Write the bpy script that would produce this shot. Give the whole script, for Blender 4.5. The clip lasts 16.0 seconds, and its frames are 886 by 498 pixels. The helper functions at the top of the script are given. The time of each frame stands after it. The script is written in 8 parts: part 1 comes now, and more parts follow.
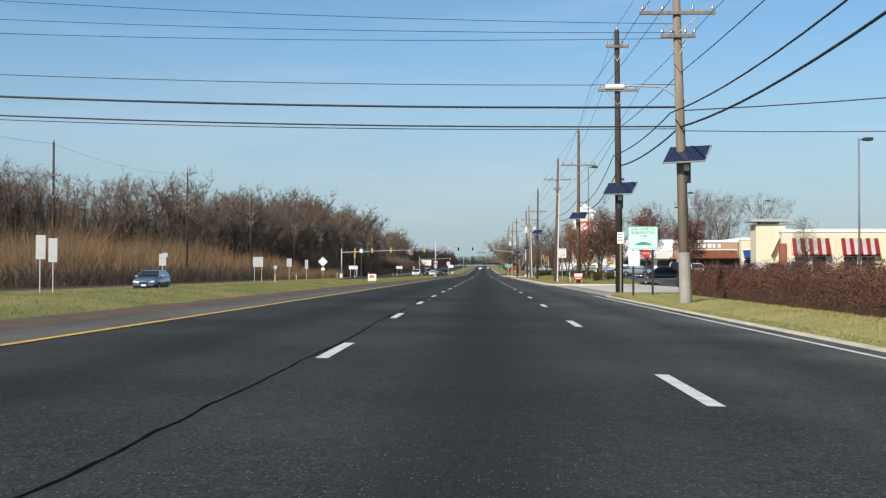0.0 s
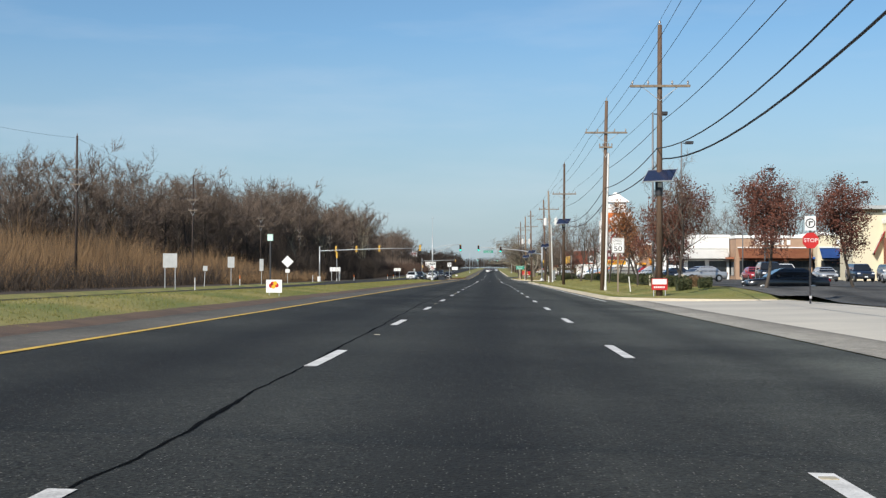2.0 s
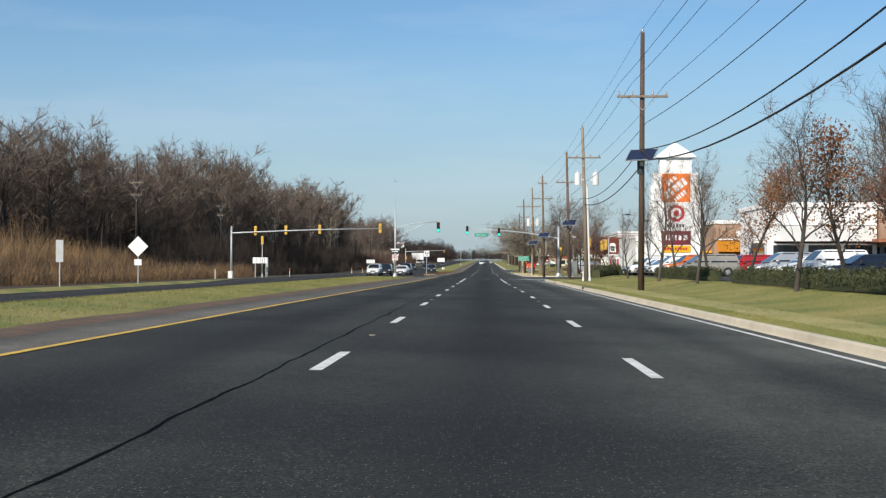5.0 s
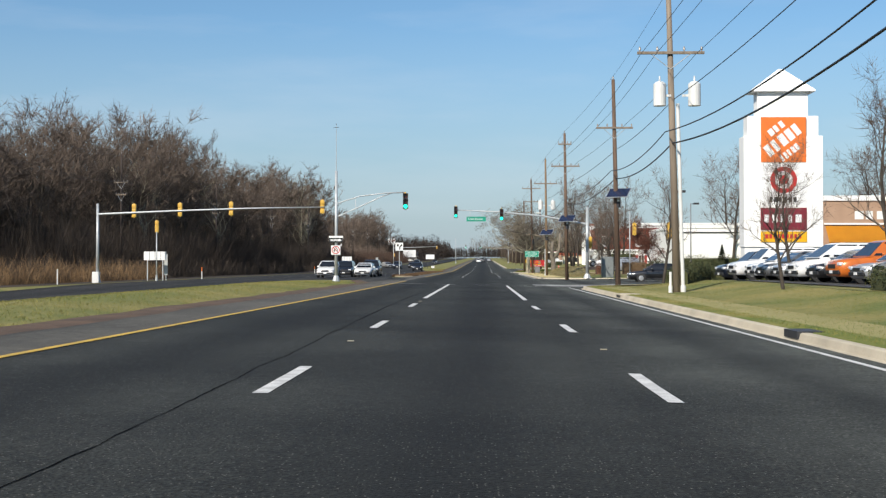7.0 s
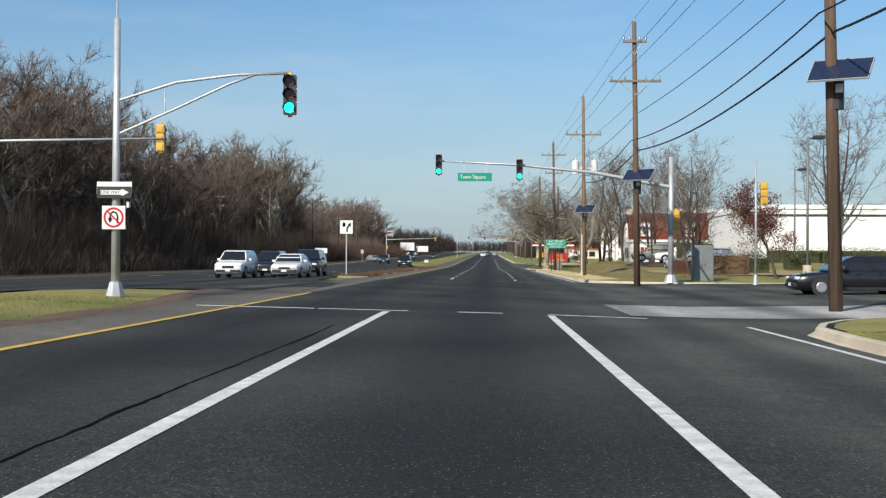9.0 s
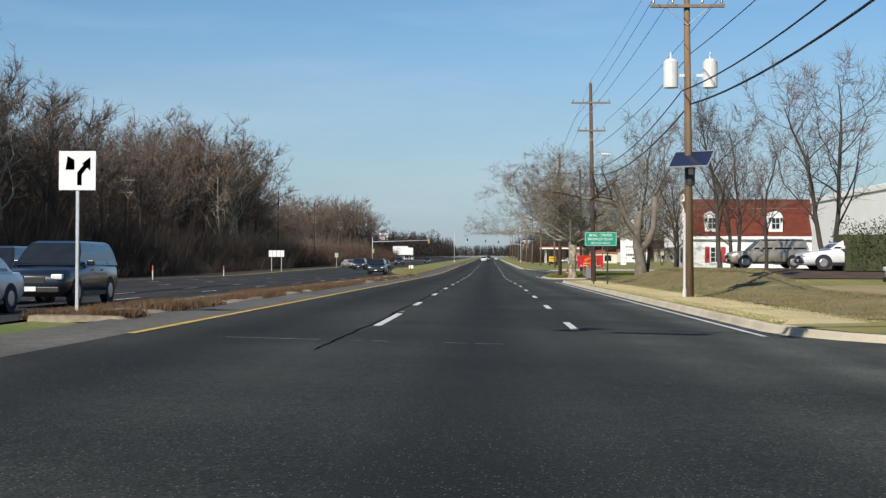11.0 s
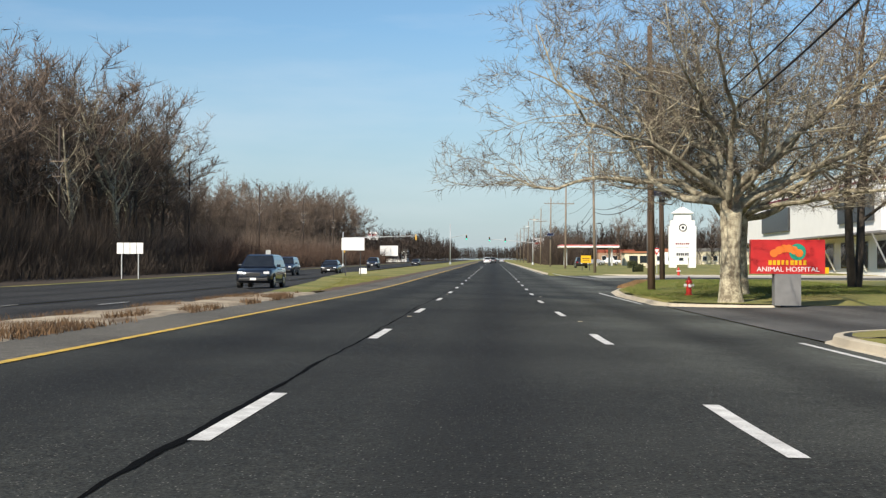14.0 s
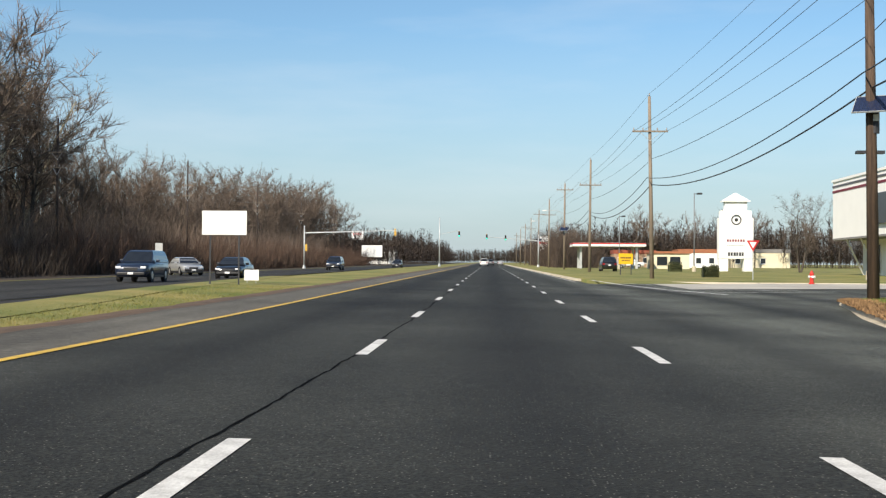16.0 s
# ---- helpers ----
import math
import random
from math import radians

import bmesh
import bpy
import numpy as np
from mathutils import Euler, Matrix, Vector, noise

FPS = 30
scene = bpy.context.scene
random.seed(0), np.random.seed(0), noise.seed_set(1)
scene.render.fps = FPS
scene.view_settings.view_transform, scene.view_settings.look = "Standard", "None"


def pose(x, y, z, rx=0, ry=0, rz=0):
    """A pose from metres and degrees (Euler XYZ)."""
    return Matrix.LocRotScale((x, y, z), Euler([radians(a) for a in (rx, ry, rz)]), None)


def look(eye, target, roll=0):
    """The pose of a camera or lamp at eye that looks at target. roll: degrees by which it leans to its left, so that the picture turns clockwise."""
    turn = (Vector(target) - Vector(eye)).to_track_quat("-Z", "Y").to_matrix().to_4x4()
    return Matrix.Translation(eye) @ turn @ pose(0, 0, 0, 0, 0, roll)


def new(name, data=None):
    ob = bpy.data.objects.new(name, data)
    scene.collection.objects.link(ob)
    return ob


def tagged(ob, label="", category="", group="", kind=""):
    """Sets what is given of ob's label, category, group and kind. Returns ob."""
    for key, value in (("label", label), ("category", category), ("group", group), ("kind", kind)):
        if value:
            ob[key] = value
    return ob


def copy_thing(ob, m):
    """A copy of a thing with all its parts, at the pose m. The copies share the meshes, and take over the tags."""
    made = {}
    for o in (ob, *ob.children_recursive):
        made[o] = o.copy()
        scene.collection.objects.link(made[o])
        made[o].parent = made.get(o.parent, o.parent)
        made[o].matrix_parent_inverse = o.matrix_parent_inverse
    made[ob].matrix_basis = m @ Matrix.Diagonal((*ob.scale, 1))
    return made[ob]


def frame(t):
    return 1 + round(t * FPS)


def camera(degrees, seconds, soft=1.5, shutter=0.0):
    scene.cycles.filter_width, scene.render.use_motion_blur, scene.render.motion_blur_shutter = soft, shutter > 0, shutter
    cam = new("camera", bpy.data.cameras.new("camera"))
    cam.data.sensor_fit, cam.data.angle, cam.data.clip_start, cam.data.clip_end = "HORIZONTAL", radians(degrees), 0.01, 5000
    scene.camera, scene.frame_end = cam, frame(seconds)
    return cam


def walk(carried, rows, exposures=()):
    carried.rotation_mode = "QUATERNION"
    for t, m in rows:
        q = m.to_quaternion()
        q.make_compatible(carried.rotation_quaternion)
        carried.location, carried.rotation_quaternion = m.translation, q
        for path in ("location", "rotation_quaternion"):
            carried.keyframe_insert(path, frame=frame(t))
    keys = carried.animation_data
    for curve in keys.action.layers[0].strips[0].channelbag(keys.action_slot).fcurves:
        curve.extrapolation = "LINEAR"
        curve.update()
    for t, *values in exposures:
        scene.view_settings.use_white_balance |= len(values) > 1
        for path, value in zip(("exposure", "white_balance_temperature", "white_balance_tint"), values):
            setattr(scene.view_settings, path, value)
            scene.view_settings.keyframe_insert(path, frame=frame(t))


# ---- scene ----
cam = camera(39.0, 16.0, 1.3)
PATH = [
    (0, (0.426, 1.69, 1.025), (0.362, 3.688, 1.062), -0.0),
    (0.5, (0.445, 13.621, 1.117), (0.381, 15.62, 1.158), -0.1),
    (1, (0.486, 25.334, 1.139), (0.418, 27.333, 1.176), -0.1),
    (1.5, (0.455, 37.005, 1.113), (0.382, 39.003, 1.155), -0.2),
    (2, (0.506, 48.876, 1.098), (0.429, 50.874, 1.139), 0.1),
    (2.5, (0.442, 60.866, 1.091), (0.365, 62.864, 1.129), 0.1),
    (3, (0.378, 72.58, 1.131), (0.303, 74.578, 1.17), -0.1),
    (3.5, (0.353, 84.552, 1.173), (0.281, 86.55, 1.206), -0.0),
    (4, (0.354, 96.896, 1.188), (0.286, 98.895, 1.22), 0.1),
    (6.3, (0.567, 154.869, 1.234), (0.5, 156.868, 1.259), -0.0),
    (6.5, (0.557, 160.08, 1.222), (0.49, 162.078, 1.25), 0.1),
    (7, (0.58, 172.991, 1.229), (0.516, 174.99, 1.255), 0.0),
    (7.5, (0.59, 185.734, 1.149), (0.527, 187.733, 1.172), -0.0),
    (8, (0.518, 198.474, 1.169), (0.458, 200.473, 1.189), -0.1),
    (8.5, (0.588, 211.051, 1.147), (0.524, 213.05, 1.171), 0.2),
    (9, (0.667, 223.5, 1.171), (0.595, 225.499, 1.188), 0.3),
    (9.2, (0.666, 228.45, 1.147), (0.593, 230.449, 1.176), 0.4),
    (11.3, (0.612, 280.043, 1.193), (0.538, 282.042, 1.218), 0.2),
    (11.5, (0.597, 284.944, 1.188), (0.522, 286.943, 1.215), 0.3),
    (12, (0.622, 297.321, 1.171), (0.546, 299.32, 1.196), 0.3),
    (12.5, (0.591, 309.923, 1.191), (0.513, 311.921, 1.222), 0.3),
    (13, (0.629, 322.555, 1.237), (0.55, 324.553, 1.259), 0.2),
    (13.5, (0.529, 334.943, 1.22), (0.45, 336.941, 1.248), 0.2),
    (14, (0.423, 347.205, 1.164), (0.343, 349.203, 1.194), 0.2),
    (14.5, (0.317, 359.954, 1.143), (0.238, 361.952, 1.171), 0.3),
    (15, (0.212, 372.431, 1.138), (0.135, 374.429, 1.168), 0.2),
    (15.5, (0.155, 384.898, 1.127), (0.08, 386.896, 1.152), 0.4),
    (16, (0.056, 397.671, 1.121), (-0.018, 399.669, 1.156), 0.4),
]
walk(cam, [(t, look(eye, target, roll)) for t, eye, target, roll in PATH], ((0, 0.2, 6500, 10), (9, 0.2, 6500, 10), (11.5, 0.1, 6450, 10), (12.5, 0.12, 6500, 10), (13.5, 0.3, 6700, 10), (15, 0.42, 6950, 10), (16, 0.45, 6900, 10)))

# ---- light ----
SUN_EL, SUN_AZ = radians(36), Vector((-0.5, -0.866, 0)).normalized()
world = bpy.data.worlds.new("sky")
scene.world = world
world.use_nodes = True
wn, wl = world.node_tree.nodes, world.node_tree.links
sky = wn.new("ShaderNodeTexSky")
sky.sky_type, sky.sun_disc, sky.sun_elevation = "NISHITA", False, SUN_EL
sky.sun_rotation = math.atan2(SUN_AZ.x, SUN_AZ.y)
sky.air_density, sky.dust_density, sky.ozone_density = 1.0, 0.35, 2.0
wn["Background"].inputs["Strength"].default_value = 0.092
# thin, drawn-out cirrus
wc, wm, cirrus, veil, blend, cool = (wn.new(k) for k in ("ShaderNodeTexCoord", "ShaderNodeMapping", "ShaderNodeTexNoise", "ShaderNodeMapRange", "ShaderNodeMix", "ShaderNodeMix"))
wm.inputs["Scale"].default_value = (1.6, 1.6, 9.0)
cirrus.inputs["Scale"].default_value, cirrus.inputs["Detail"].default_value, cirrus.inputs["Roughness"].default_value = 2.2, 7.0, 0.55
for k, v in (("From Min", 0.48), ("From Max", 0.78), ("To Min", 0.0), ("To Max", 0.22)):
    veil.inputs[k].default_value = v
blend.data_type = cool.data_type = "RGBA"
cool.blend_type, cool.inputs["Factor"].default_value, cool.inputs["B"].default_value = "MULTIPLY", 1.0, (0.76, 0.975, 1.09, 1)
wl.new(wc.outputs["Generated"], wm.inputs[0])
wl.new(wm.outputs[0], cirrus.inputs["Vector"])
wl.new(cirrus.outputs["Fac"], veil.inputs["Value"])
wl.new(sky.outputs[0], cool.inputs["A"])
# grey haze low down, all round
hz, ht, hazy = (wn.new(k) for k in ("ShaderNodeSeparateXYZ", "ShaderNodeMapRange", "ShaderNodeMix"))
for k, v in (("From Min", 0.0), ("From Max", 0.19), ("To Min", 0.92), ("To Max", 0.0)):
    ht.inputs[k].default_value = v
hazy.data_type = "RGBA"
hazy.inputs["B"].default_value = (3.75, 4.55, 5.3, 1)
wl.new(wc.outputs["Generated"], hz.inputs[0])
wl.new(hz.outputs[2], ht.inputs["Value"])
wl.new(ht.outputs[0], hazy.inputs["Factor"])
wl.new(cool.outputs["Result"], hazy.inputs["A"])
wl.new(hazy.outputs["Result"], blend.inputs["A"])
blend.inputs["B"].default_value = (7.2, 7.7, 8.4, 1)
wl.new(veil.outputs[0], blend.inputs["Factor"])
wl.new(blend.outputs["Result"], wn["Background"].inputs[0])
sun = new("sun", bpy.data.lights.new("sun", "SUN"))
sun.data.energy, sun.data.angle, sun.data.color = 5.0, radians(0.55), (1.0, 0.93, 0.82)
to_sun = SUN_AZ * math.cos(SUN_EL) + Vector((0, 0, math.sin(SUN_EL)))
sun.matrix_world = look(to_sun * 50, (0, 0, 0))


# ---- materials ----
def mat(name, a, b=None, rough=0.7, metal=0.0, scale=3.0, fine=40.0, bump=0.0, spread=0.5, grain=0.25, island=0.0, objects=0.0, stretch=None, coat=0.0):
    """Two tones a and b, mixed by a broad noise and a fine grain, with relief."""
    m = bpy.data.materials.new(name)
    m.use_nodes = True
    n, l = m.node_tree.nodes, m.node_tree.links
    bs = n["Principled BSDF"]
    bs.inputs["Roughness"].default_value, bs.inputs["Metallic"].default_value = rough, metal
    bs.inputs["Coat Weight"].default_value = coat
    bs.inputs["Coat Roughness"].default_value = 0.08
    b = b or tuple(c * 0.8 for c in a)
    tc = n.new("ShaderNodeTexCoord")
    src = tc.outputs["Object"]
    if stretch:
        mp = n.new("ShaderNodeMapping")
        mp.inputs["Scale"].default_value = stretch
        l.new(src, mp.inputs[0])
        src = mp.outputs[0]
    big, small = n.new("ShaderNodeTexNoise"), n.new("ShaderNodeTexNoise")
    for t, s, d in ((big, scale, 5.0), (small, fine, 3.0)):
        t.inputs["Scale"].default_value, t.inputs["Detail"].default_value = s, d
        l.new(src, t.inputs["Vector"])
    mix = n.new("ShaderNodeMath")
    mix.operation = "MULTIPLY_ADD"
    l.new(small.outputs["Fac"], mix.inputs[0])
    mix.inputs[1].default_value = grain
    l.new(big.outputs["Fac"], mix.inputs[2])
    fac = mix.outputs[0]
    for on, node, out in ((island, "ShaderNodeNewGeometry", "Random Per Island"), (objects, "ShaderNodeObjectInfo", "Random")):
        if on:
            src2 = n.new(node)
            add = n.new("ShaderNodeMath")
            add.operation = "MULTIPLY_ADD"
            l.new(src2.outputs[out], add.inputs[0])
            add.inputs[1].default_value = on
            l.new(fac, add.inputs[2])
            fac = add.outputs[0]
    mid = 0.5 + grain * 0.5 + island * 0.5 + objects * 0.5
    ramp = n.new("ShaderNodeMapRange")
    ramp.inputs["From Min"].default_value, ramp.inputs["From Max"].default_value = mid - spread / 2, mid + spread / 2
    l.new(fac, ramp.inputs["Value"])
    col = n.new("ShaderNodeMix")
    col.data_type = "RGBA"
    col.inputs["A"].default_value, col.inputs["B"].default_value = (*a, 1), (*b, 1)
    l.new(ramp.outputs[0], col.inputs["Factor"])
    l.new(col.outputs["Result"], bs.inputs["Base Color"])
    if bump:
        bp = n.new("ShaderNodeBump")
        bp.inputs["Strength"].default_value, bp.inputs["Distance"].default_value = bump, 0.02
        l.new(small.outputs["Fac"], bp.inputs["Height"])
        l.new(bp.outputs[0], bs.inputs["Normal"])
    return m


def glow(name, colour, strength):
    m = mat(name, colour, colour, 0.3)
    bs = m.node_tree.nodes["Principled BSDF"]
    bs.inputs["Emission Color"].default_value, bs.inputs["Emission Strength"].default_value = (*colour, 1), strength
    return m


def asphalt_material(name, dark, light):
    """Worn asphalt: stone grain, broad patches and wheel-worn tracks along the road."""
    m = mat(name, dark, light, 0.88, scale=0.18, fine=34, bump=1.0, spread=0.5, grain=1.3)
    n, l = m.node_tree.nodes, m.node_tree.links
    bs = n["Principled BSDF"]
    tc = n.new("ShaderNodeTexCoord")
    mp = n.new("ShaderNodeMapping")
    mp.inputs["Scale"].default_value = (0.9, 0.012, 1)
    tracks = n.new("ShaderNodeTexNoise")
    tracks.inputs["Scale"].default_value, tracks.inputs["Detail"].default_value = 1.0, 3.0
    l.new(tc.outputs["Object"], mp.inputs[0])
    l.new(mp.outputs[0], tracks.inputs["Vector"])
    stone = n.new("ShaderNodeTexVoronoi")
    stone.inputs["Scale"].default_value = 42
    l.new(tc.outputs["Object"], stone.inputs["Vector"])
    speck = n.new("ShaderNodeMapRange")
    speck.inputs["From Min"].default_value, speck.inputs["From Max"].default_value = 0.34, 0.06
    speck.inputs["To Min"].default_value, speck.inputs["To Max"].default_value = 0.0, 1.0
    l.new(stone.outputs["Distance"], speck.inputs["Value"])
    pick = n.new("ShaderNodeMath")
    pick.operation = "GREATER_THAN"
    pick.inputs[1].default_value = 0.84
    sep = n.new("ShaderNodeSeparateColor")
    l.new(stone.outputs["Color"], sep.inputs[0])
    l.new(sep.outputs[0], pick.inputs[0])
    both = n.new("ShaderNodeMath")
    both.operation = "MULTIPLY"
    l.new(speck.outputs[0], both.inputs[0])
    l.new(pick.outputs[0], both.inputs[1])
    old = bs.inputs["Base Color"].links[0].from_socket
    gain = n.new("ShaderNodeMapRange")
    gain.inputs["From Min"].default_value, gain.inputs["From Max"].default_value = 0.3, 0.7
    gain.inputs["To Min"].default_value, gain.inputs["To Max"].default_value = 0.78, 1.2
    # each lane is stained with oil down its middle and polished by wheels
    sx, ph, wave, sq, stain = (n.new(k) for k in ("ShaderNodeSeparateXYZ", "ShaderNodeMath", "ShaderNodeMath", "ShaderNodeMath", "ShaderNodeMapRange"))
    l.new(tc.outputs["Object"], sx.inputs[0])
    ph.operation, ph.inputs[1].default_value, ph.inputs[2].default_value = "MULTIPLY_ADD", math.pi / 3.84, -0.4 * math.pi / 3.84
    l.new(sx.outputs[0], ph.inputs[0])
    wave.operation, sq.operation, sq.inputs[1].default_value = "COSINE", "POWER", 6.0
    l.new(ph.outputs[0], wave.inputs[0])
    absn = n.new("ShaderNodeMath")
    absn.operation = "ABSOLUTE"
    l.new(wave.outputs[0], absn.inputs[0])
    l.new(absn.outputs[0], sq.inputs[0])
    stain.inputs["To Min"].default_value, stain.inputs["To Max"].default_value = 1.2, 0.56
    l.new(sq.outputs[0], stain.inputs["Value"])
    tot = n.new("ShaderNodeMath")
    tot.operation = "MULTIPLY"
    l.new(tracks.outputs["Fac"], gain.inputs["Value"])
    l.new(gain.outputs[0], tot.inputs[0])
    # the kerbside lane has worn paler
    worn, lane = n.new("ShaderNodeMapRange"), n.new("ShaderNodeMath")
    for key, v in (("From Min", 2.0), ("From Max", 4.4), ("To Min", 1.0), ("To Max", 2.7)):
        worn.inputs[key].default_value = v
    l.new(sx.outputs[0], worn.inputs["Value"])
    lane.operation = "MULTIPLY"
    l.new(stain.outputs[0], lane.inputs[0])
    l.new(worn.outputs[0], lane.inputs[1])
    l.new(lane.outputs[0], tot.inputs[1])
    # palm-sized mottling of the worn surface
    spots, mottle, both2 = n.new("ShaderNodeTexNoise"), n.new("ShaderNodeMapRange"), n.new("ShaderNodeMath")
    spots.inputs["Scale"].default_value, spots.inputs["Detail"].default_value, spots.inputs["Roughness"].default_value = 5.0, 6.0, 0.7
    l.new(tc.outputs["Object"], spots.inputs["Vector"])
    for key, v in (("From Min", 0.3), ("From Max", 0.7), ("To Min", 0.72), ("To Max", 1.32)):
        mottle.inputs[key].default_value = v
    l.new(spots.outputs["Fac"], mottle.inputs["Value"])
    both2.operation = "MULTIPLY"
    l.new(tot.outputs[0], both2.inputs[0])
    l.new(mottle.outputs[0], both2.inputs[1])
    tot = both2
    bs.inputs["Specular IOR Level"].default_value = 0.3
    bs.inputs["Sheen Weight"].default_value, bs.inputs["Sheen Roughness"].default_value = 0.003, 0.4
    mul = n.new("ShaderNodeMix")
    mul.data_type, mul.blend_type = "RGBA", "MULTIPLY"
    mul.inputs["Factor"].default_value = 1.0
    l.new(old, mul.inputs["A"])
    l.new(tot.outputs[0], mul.inputs["B"])
    addm = n.new("ShaderNodeMix")
    addm.data_type = "RGBA"
    l.new(both.outputs[0], addm.inputs["Factor"])
    l.new(mul.outputs["Result"], addm.inputs["A"])
    addm.inputs["B"].default_value = (0.30, 0.285, 0.25, 1)
    l.new(addm.outputs["Result"], bs.inputs["Base Color"])
    return m


ASPHALT = asphalt_material("asphalt", (0.0052, 0.0057, 0.0048), (0.0345, 0.0362, 0.0312))
ASPHALT_OLD = asphalt_material("old_asphalt", (0.013, 0.013, 0.0125), (0.036, 0.035, 0.033))
SHOULDER = asphalt_material("shoulder_asphalt", (0.062, 0.058, 0.05), (0.125, 0.116, 0.098))
TAR = mat("tar", (0.002, 0.002, 0.002), (0.004, 0.004, 0.004), 0.95, scale=8, fine=60, bump=0.4)
TAR.node_tree.nodes["Principled BSDF"].inputs["Specular IOR Level"].default_value = 0.05
CONCRETE = mat("concrete", (0.58, 0.51, 0.39), (0.38, 0.33, 0.25), 0.85, scale=0.9, fine=30, bump=0.3)
PAVE = mat("pale_paving", (0.46, 0.43, 0.375), (0.33, 0.305, 0.265), 0.85, scale=0.25, fine=18, bump=0.25)
WHITE_LINE = mat("road_paint_white", (0.78, 0.77, 0.74), (0.42, 0.41, 0.39), 0.7, scale=4, fine=45, bump=0.4, spread=0.5, grain=0.6)
YELLOW_LINE = mat("road_paint_yellow", (0.72, 0.46, 0.06), (0.38, 0.26, 0.06), 0.7, scale=4, fine=45, bump=0.4, grain=0.6)
GRASS = mat("winter_grass", (0.088, 0.122, 0.018), (0.27, 0.22, 0.07), 0.95, scale=0.22, fine=7, bump=0.9, spread=0.42, grain=0.5)
GRASS_DRY = mat("dry_grass", (0.36, 0.30, 0.125), (0.19, 0.195, 0.06), 0.95, scale=0.3, fine=9, bump=0.9, spread=0.6, grain=0.5)
STRAW = mat("bleached_straw_grass", (0.58, 0.49, 0.28), (0.36, 0.30, 0.15), 0.95, scale=0.4, fine=9, bump=0.9, spread=0.5, grain=0.5)
SOIL = mat("verge_soil", (0.135, 0.082, 0.05), (0.065, 0.042, 0.028), 0.95, scale=1.2, fine=16, bump=0.9)
FOREST_FLOOR = mat("leaf_litter", (0.07, 0.045, 0.026), (0.03, 0.021, 0.013), 0.95, scale=0.5, fine=9, bump=1.0)
BLADE = mat("grass_blades", (0.085, 0.12, 0.02), (0.27, 0.22, 0.072), 0.9, scale=0.22, fine=3, spread=0.7, island=0.45)
BARK = mat("grey_bark", (0.085, 0.069, 0.055), (0.032, 0.026, 0.021), 0.95, scale=1.5, fine=14, bump=0.8, island=0.25, objects=0.25)
# Bare twigs again, darkened: shade inside the woods is put into the colour.
TWIG_SHADED = mat("shaded_wood_twigs", (0.085, 0.06, 0.045), (0.03, 0.022, 0.017), 0.95, scale=0.5, fine=8, island=0.5)
TWIG = mat("bare_twigs", (0.20, 0.15, 0.115), (0.083, 0.061, 0.047), 0.95, scale=0.5, fine=8, island=0.5, objects=0.4)
TWIG_PALE = mat("pale_twigs", (0.27, 0.22, 0.16), (0.13, 0.10, 0.072), 0.95, scale=0.5, fine=8, island=0.5)
SYCAMORE = mat("mottled_sycamore_bark", (0.50, 0.45, 0.32), (0.17, 0.14, 0.095), 0.9, scale=3.6, fine=14, bump=1.0, spread=0.3, grain=0.45)
OLD_BARK = mat("old_grey_bark", (0.21, 0.18, 0.14), (0.09, 0.075, 0.058), 0.95, scale=2.5, fine=14, bump=0.9)
BRUSH = mat("tan_brush", (0.26, 0.16, 0.078), (0.085, 0.058, 0.036), 0.95, scale=0.25, fine=5, island=0.6)
HEDGE_RED = mat("russet_hedge_twigs", (0.065, 0.028, 0.018), (0.135, 0.06, 0.036), 0.95, scale=1.2, fine=14, island=0.6)
HEDGE_GREEN = mat("evergreen_hedge_leaves", (0.022, 0.034, 0.012), (0.065, 0.066, 0.022), 0.9, scale=1.5, fine=14, island=0.5)
LEAF_RED = mat("russet_oak_leaves", (0.17, 0.058, 0.036), (0.085, 0.036, 0.026), 0.85, scale=0.8, fine=6, island=0.7)
LEAF_ORANGE = mat("orange_brown_leaves", (0.30, 0.13, 0.045), (0.15, 0.06, 0.03), 0.85, scale=0.8, fine=6, island=0.7)
POLE_WOOD = mat("creosoted_pole_wood", (0.145, 0.092, 0.06), (0.05, 0.032, 0.022), 0.85, scale=1.6, fine=12, bump=0.7, stretch=(7, 7, 0.35), objects=0.4, grain=0.6)
# Pole wood made paler all over, with sunlight put into its tan.
POLE_SUNLIT = mat("sunlit_tan_pole_wood", (0.26, 0.175, 0.10), (0.13, 0.085, 0.05), 0.85, scale=1.4, fine=12, bump=0.6, stretch=(7, 7, 0.35), grain=0.6)
POLE_DARK = mat("dark_pole_wood", (0.05, 0.035, 0.028), (0.028, 0.02, 0.017), 0.8, scale=1.2, fine=10, bump=0.5, stretch=(6, 6, 0.5))
POLE_GREY = mat("weathered_pole_wood", (0.27, 0.215, 0.16), (0.16, 0.125, 0.095), 0.85, scale=1.2, fine=10, bump=0.5, stretch=(6, 6, 0.5))
GALV = mat("galvanised_steel", (0.52, 0.54, 0.55), (0.38, 0.40, 0.41), 0.5, 0.35, scale=3, fine=30, bump=0.1)
LAMP_GREY = mat("grey_lamp_post_paint", (0.21, 0.22, 0.23), (0.15, 0.155, 0.16), 0.55, 0.2, scale=2, fine=20)
STEEL_DARK = mat("dark_steel", (0.05, 0.05, 0.055), (0.03, 0.03, 0.033), 0.5, 0.3, scale=3, fine=30)
WIRE = mat("wire_rubber", (0.018, 0.018, 0.02), (0.03, 0.03, 0.032), 0.6, scale=2, fine=20)
SOLAR = mat("solar_cells", (0.012, 0.018, 0.045), (0.022, 0.032, 0.07), 0.18, scale=8, fine=60, coat=0.6)
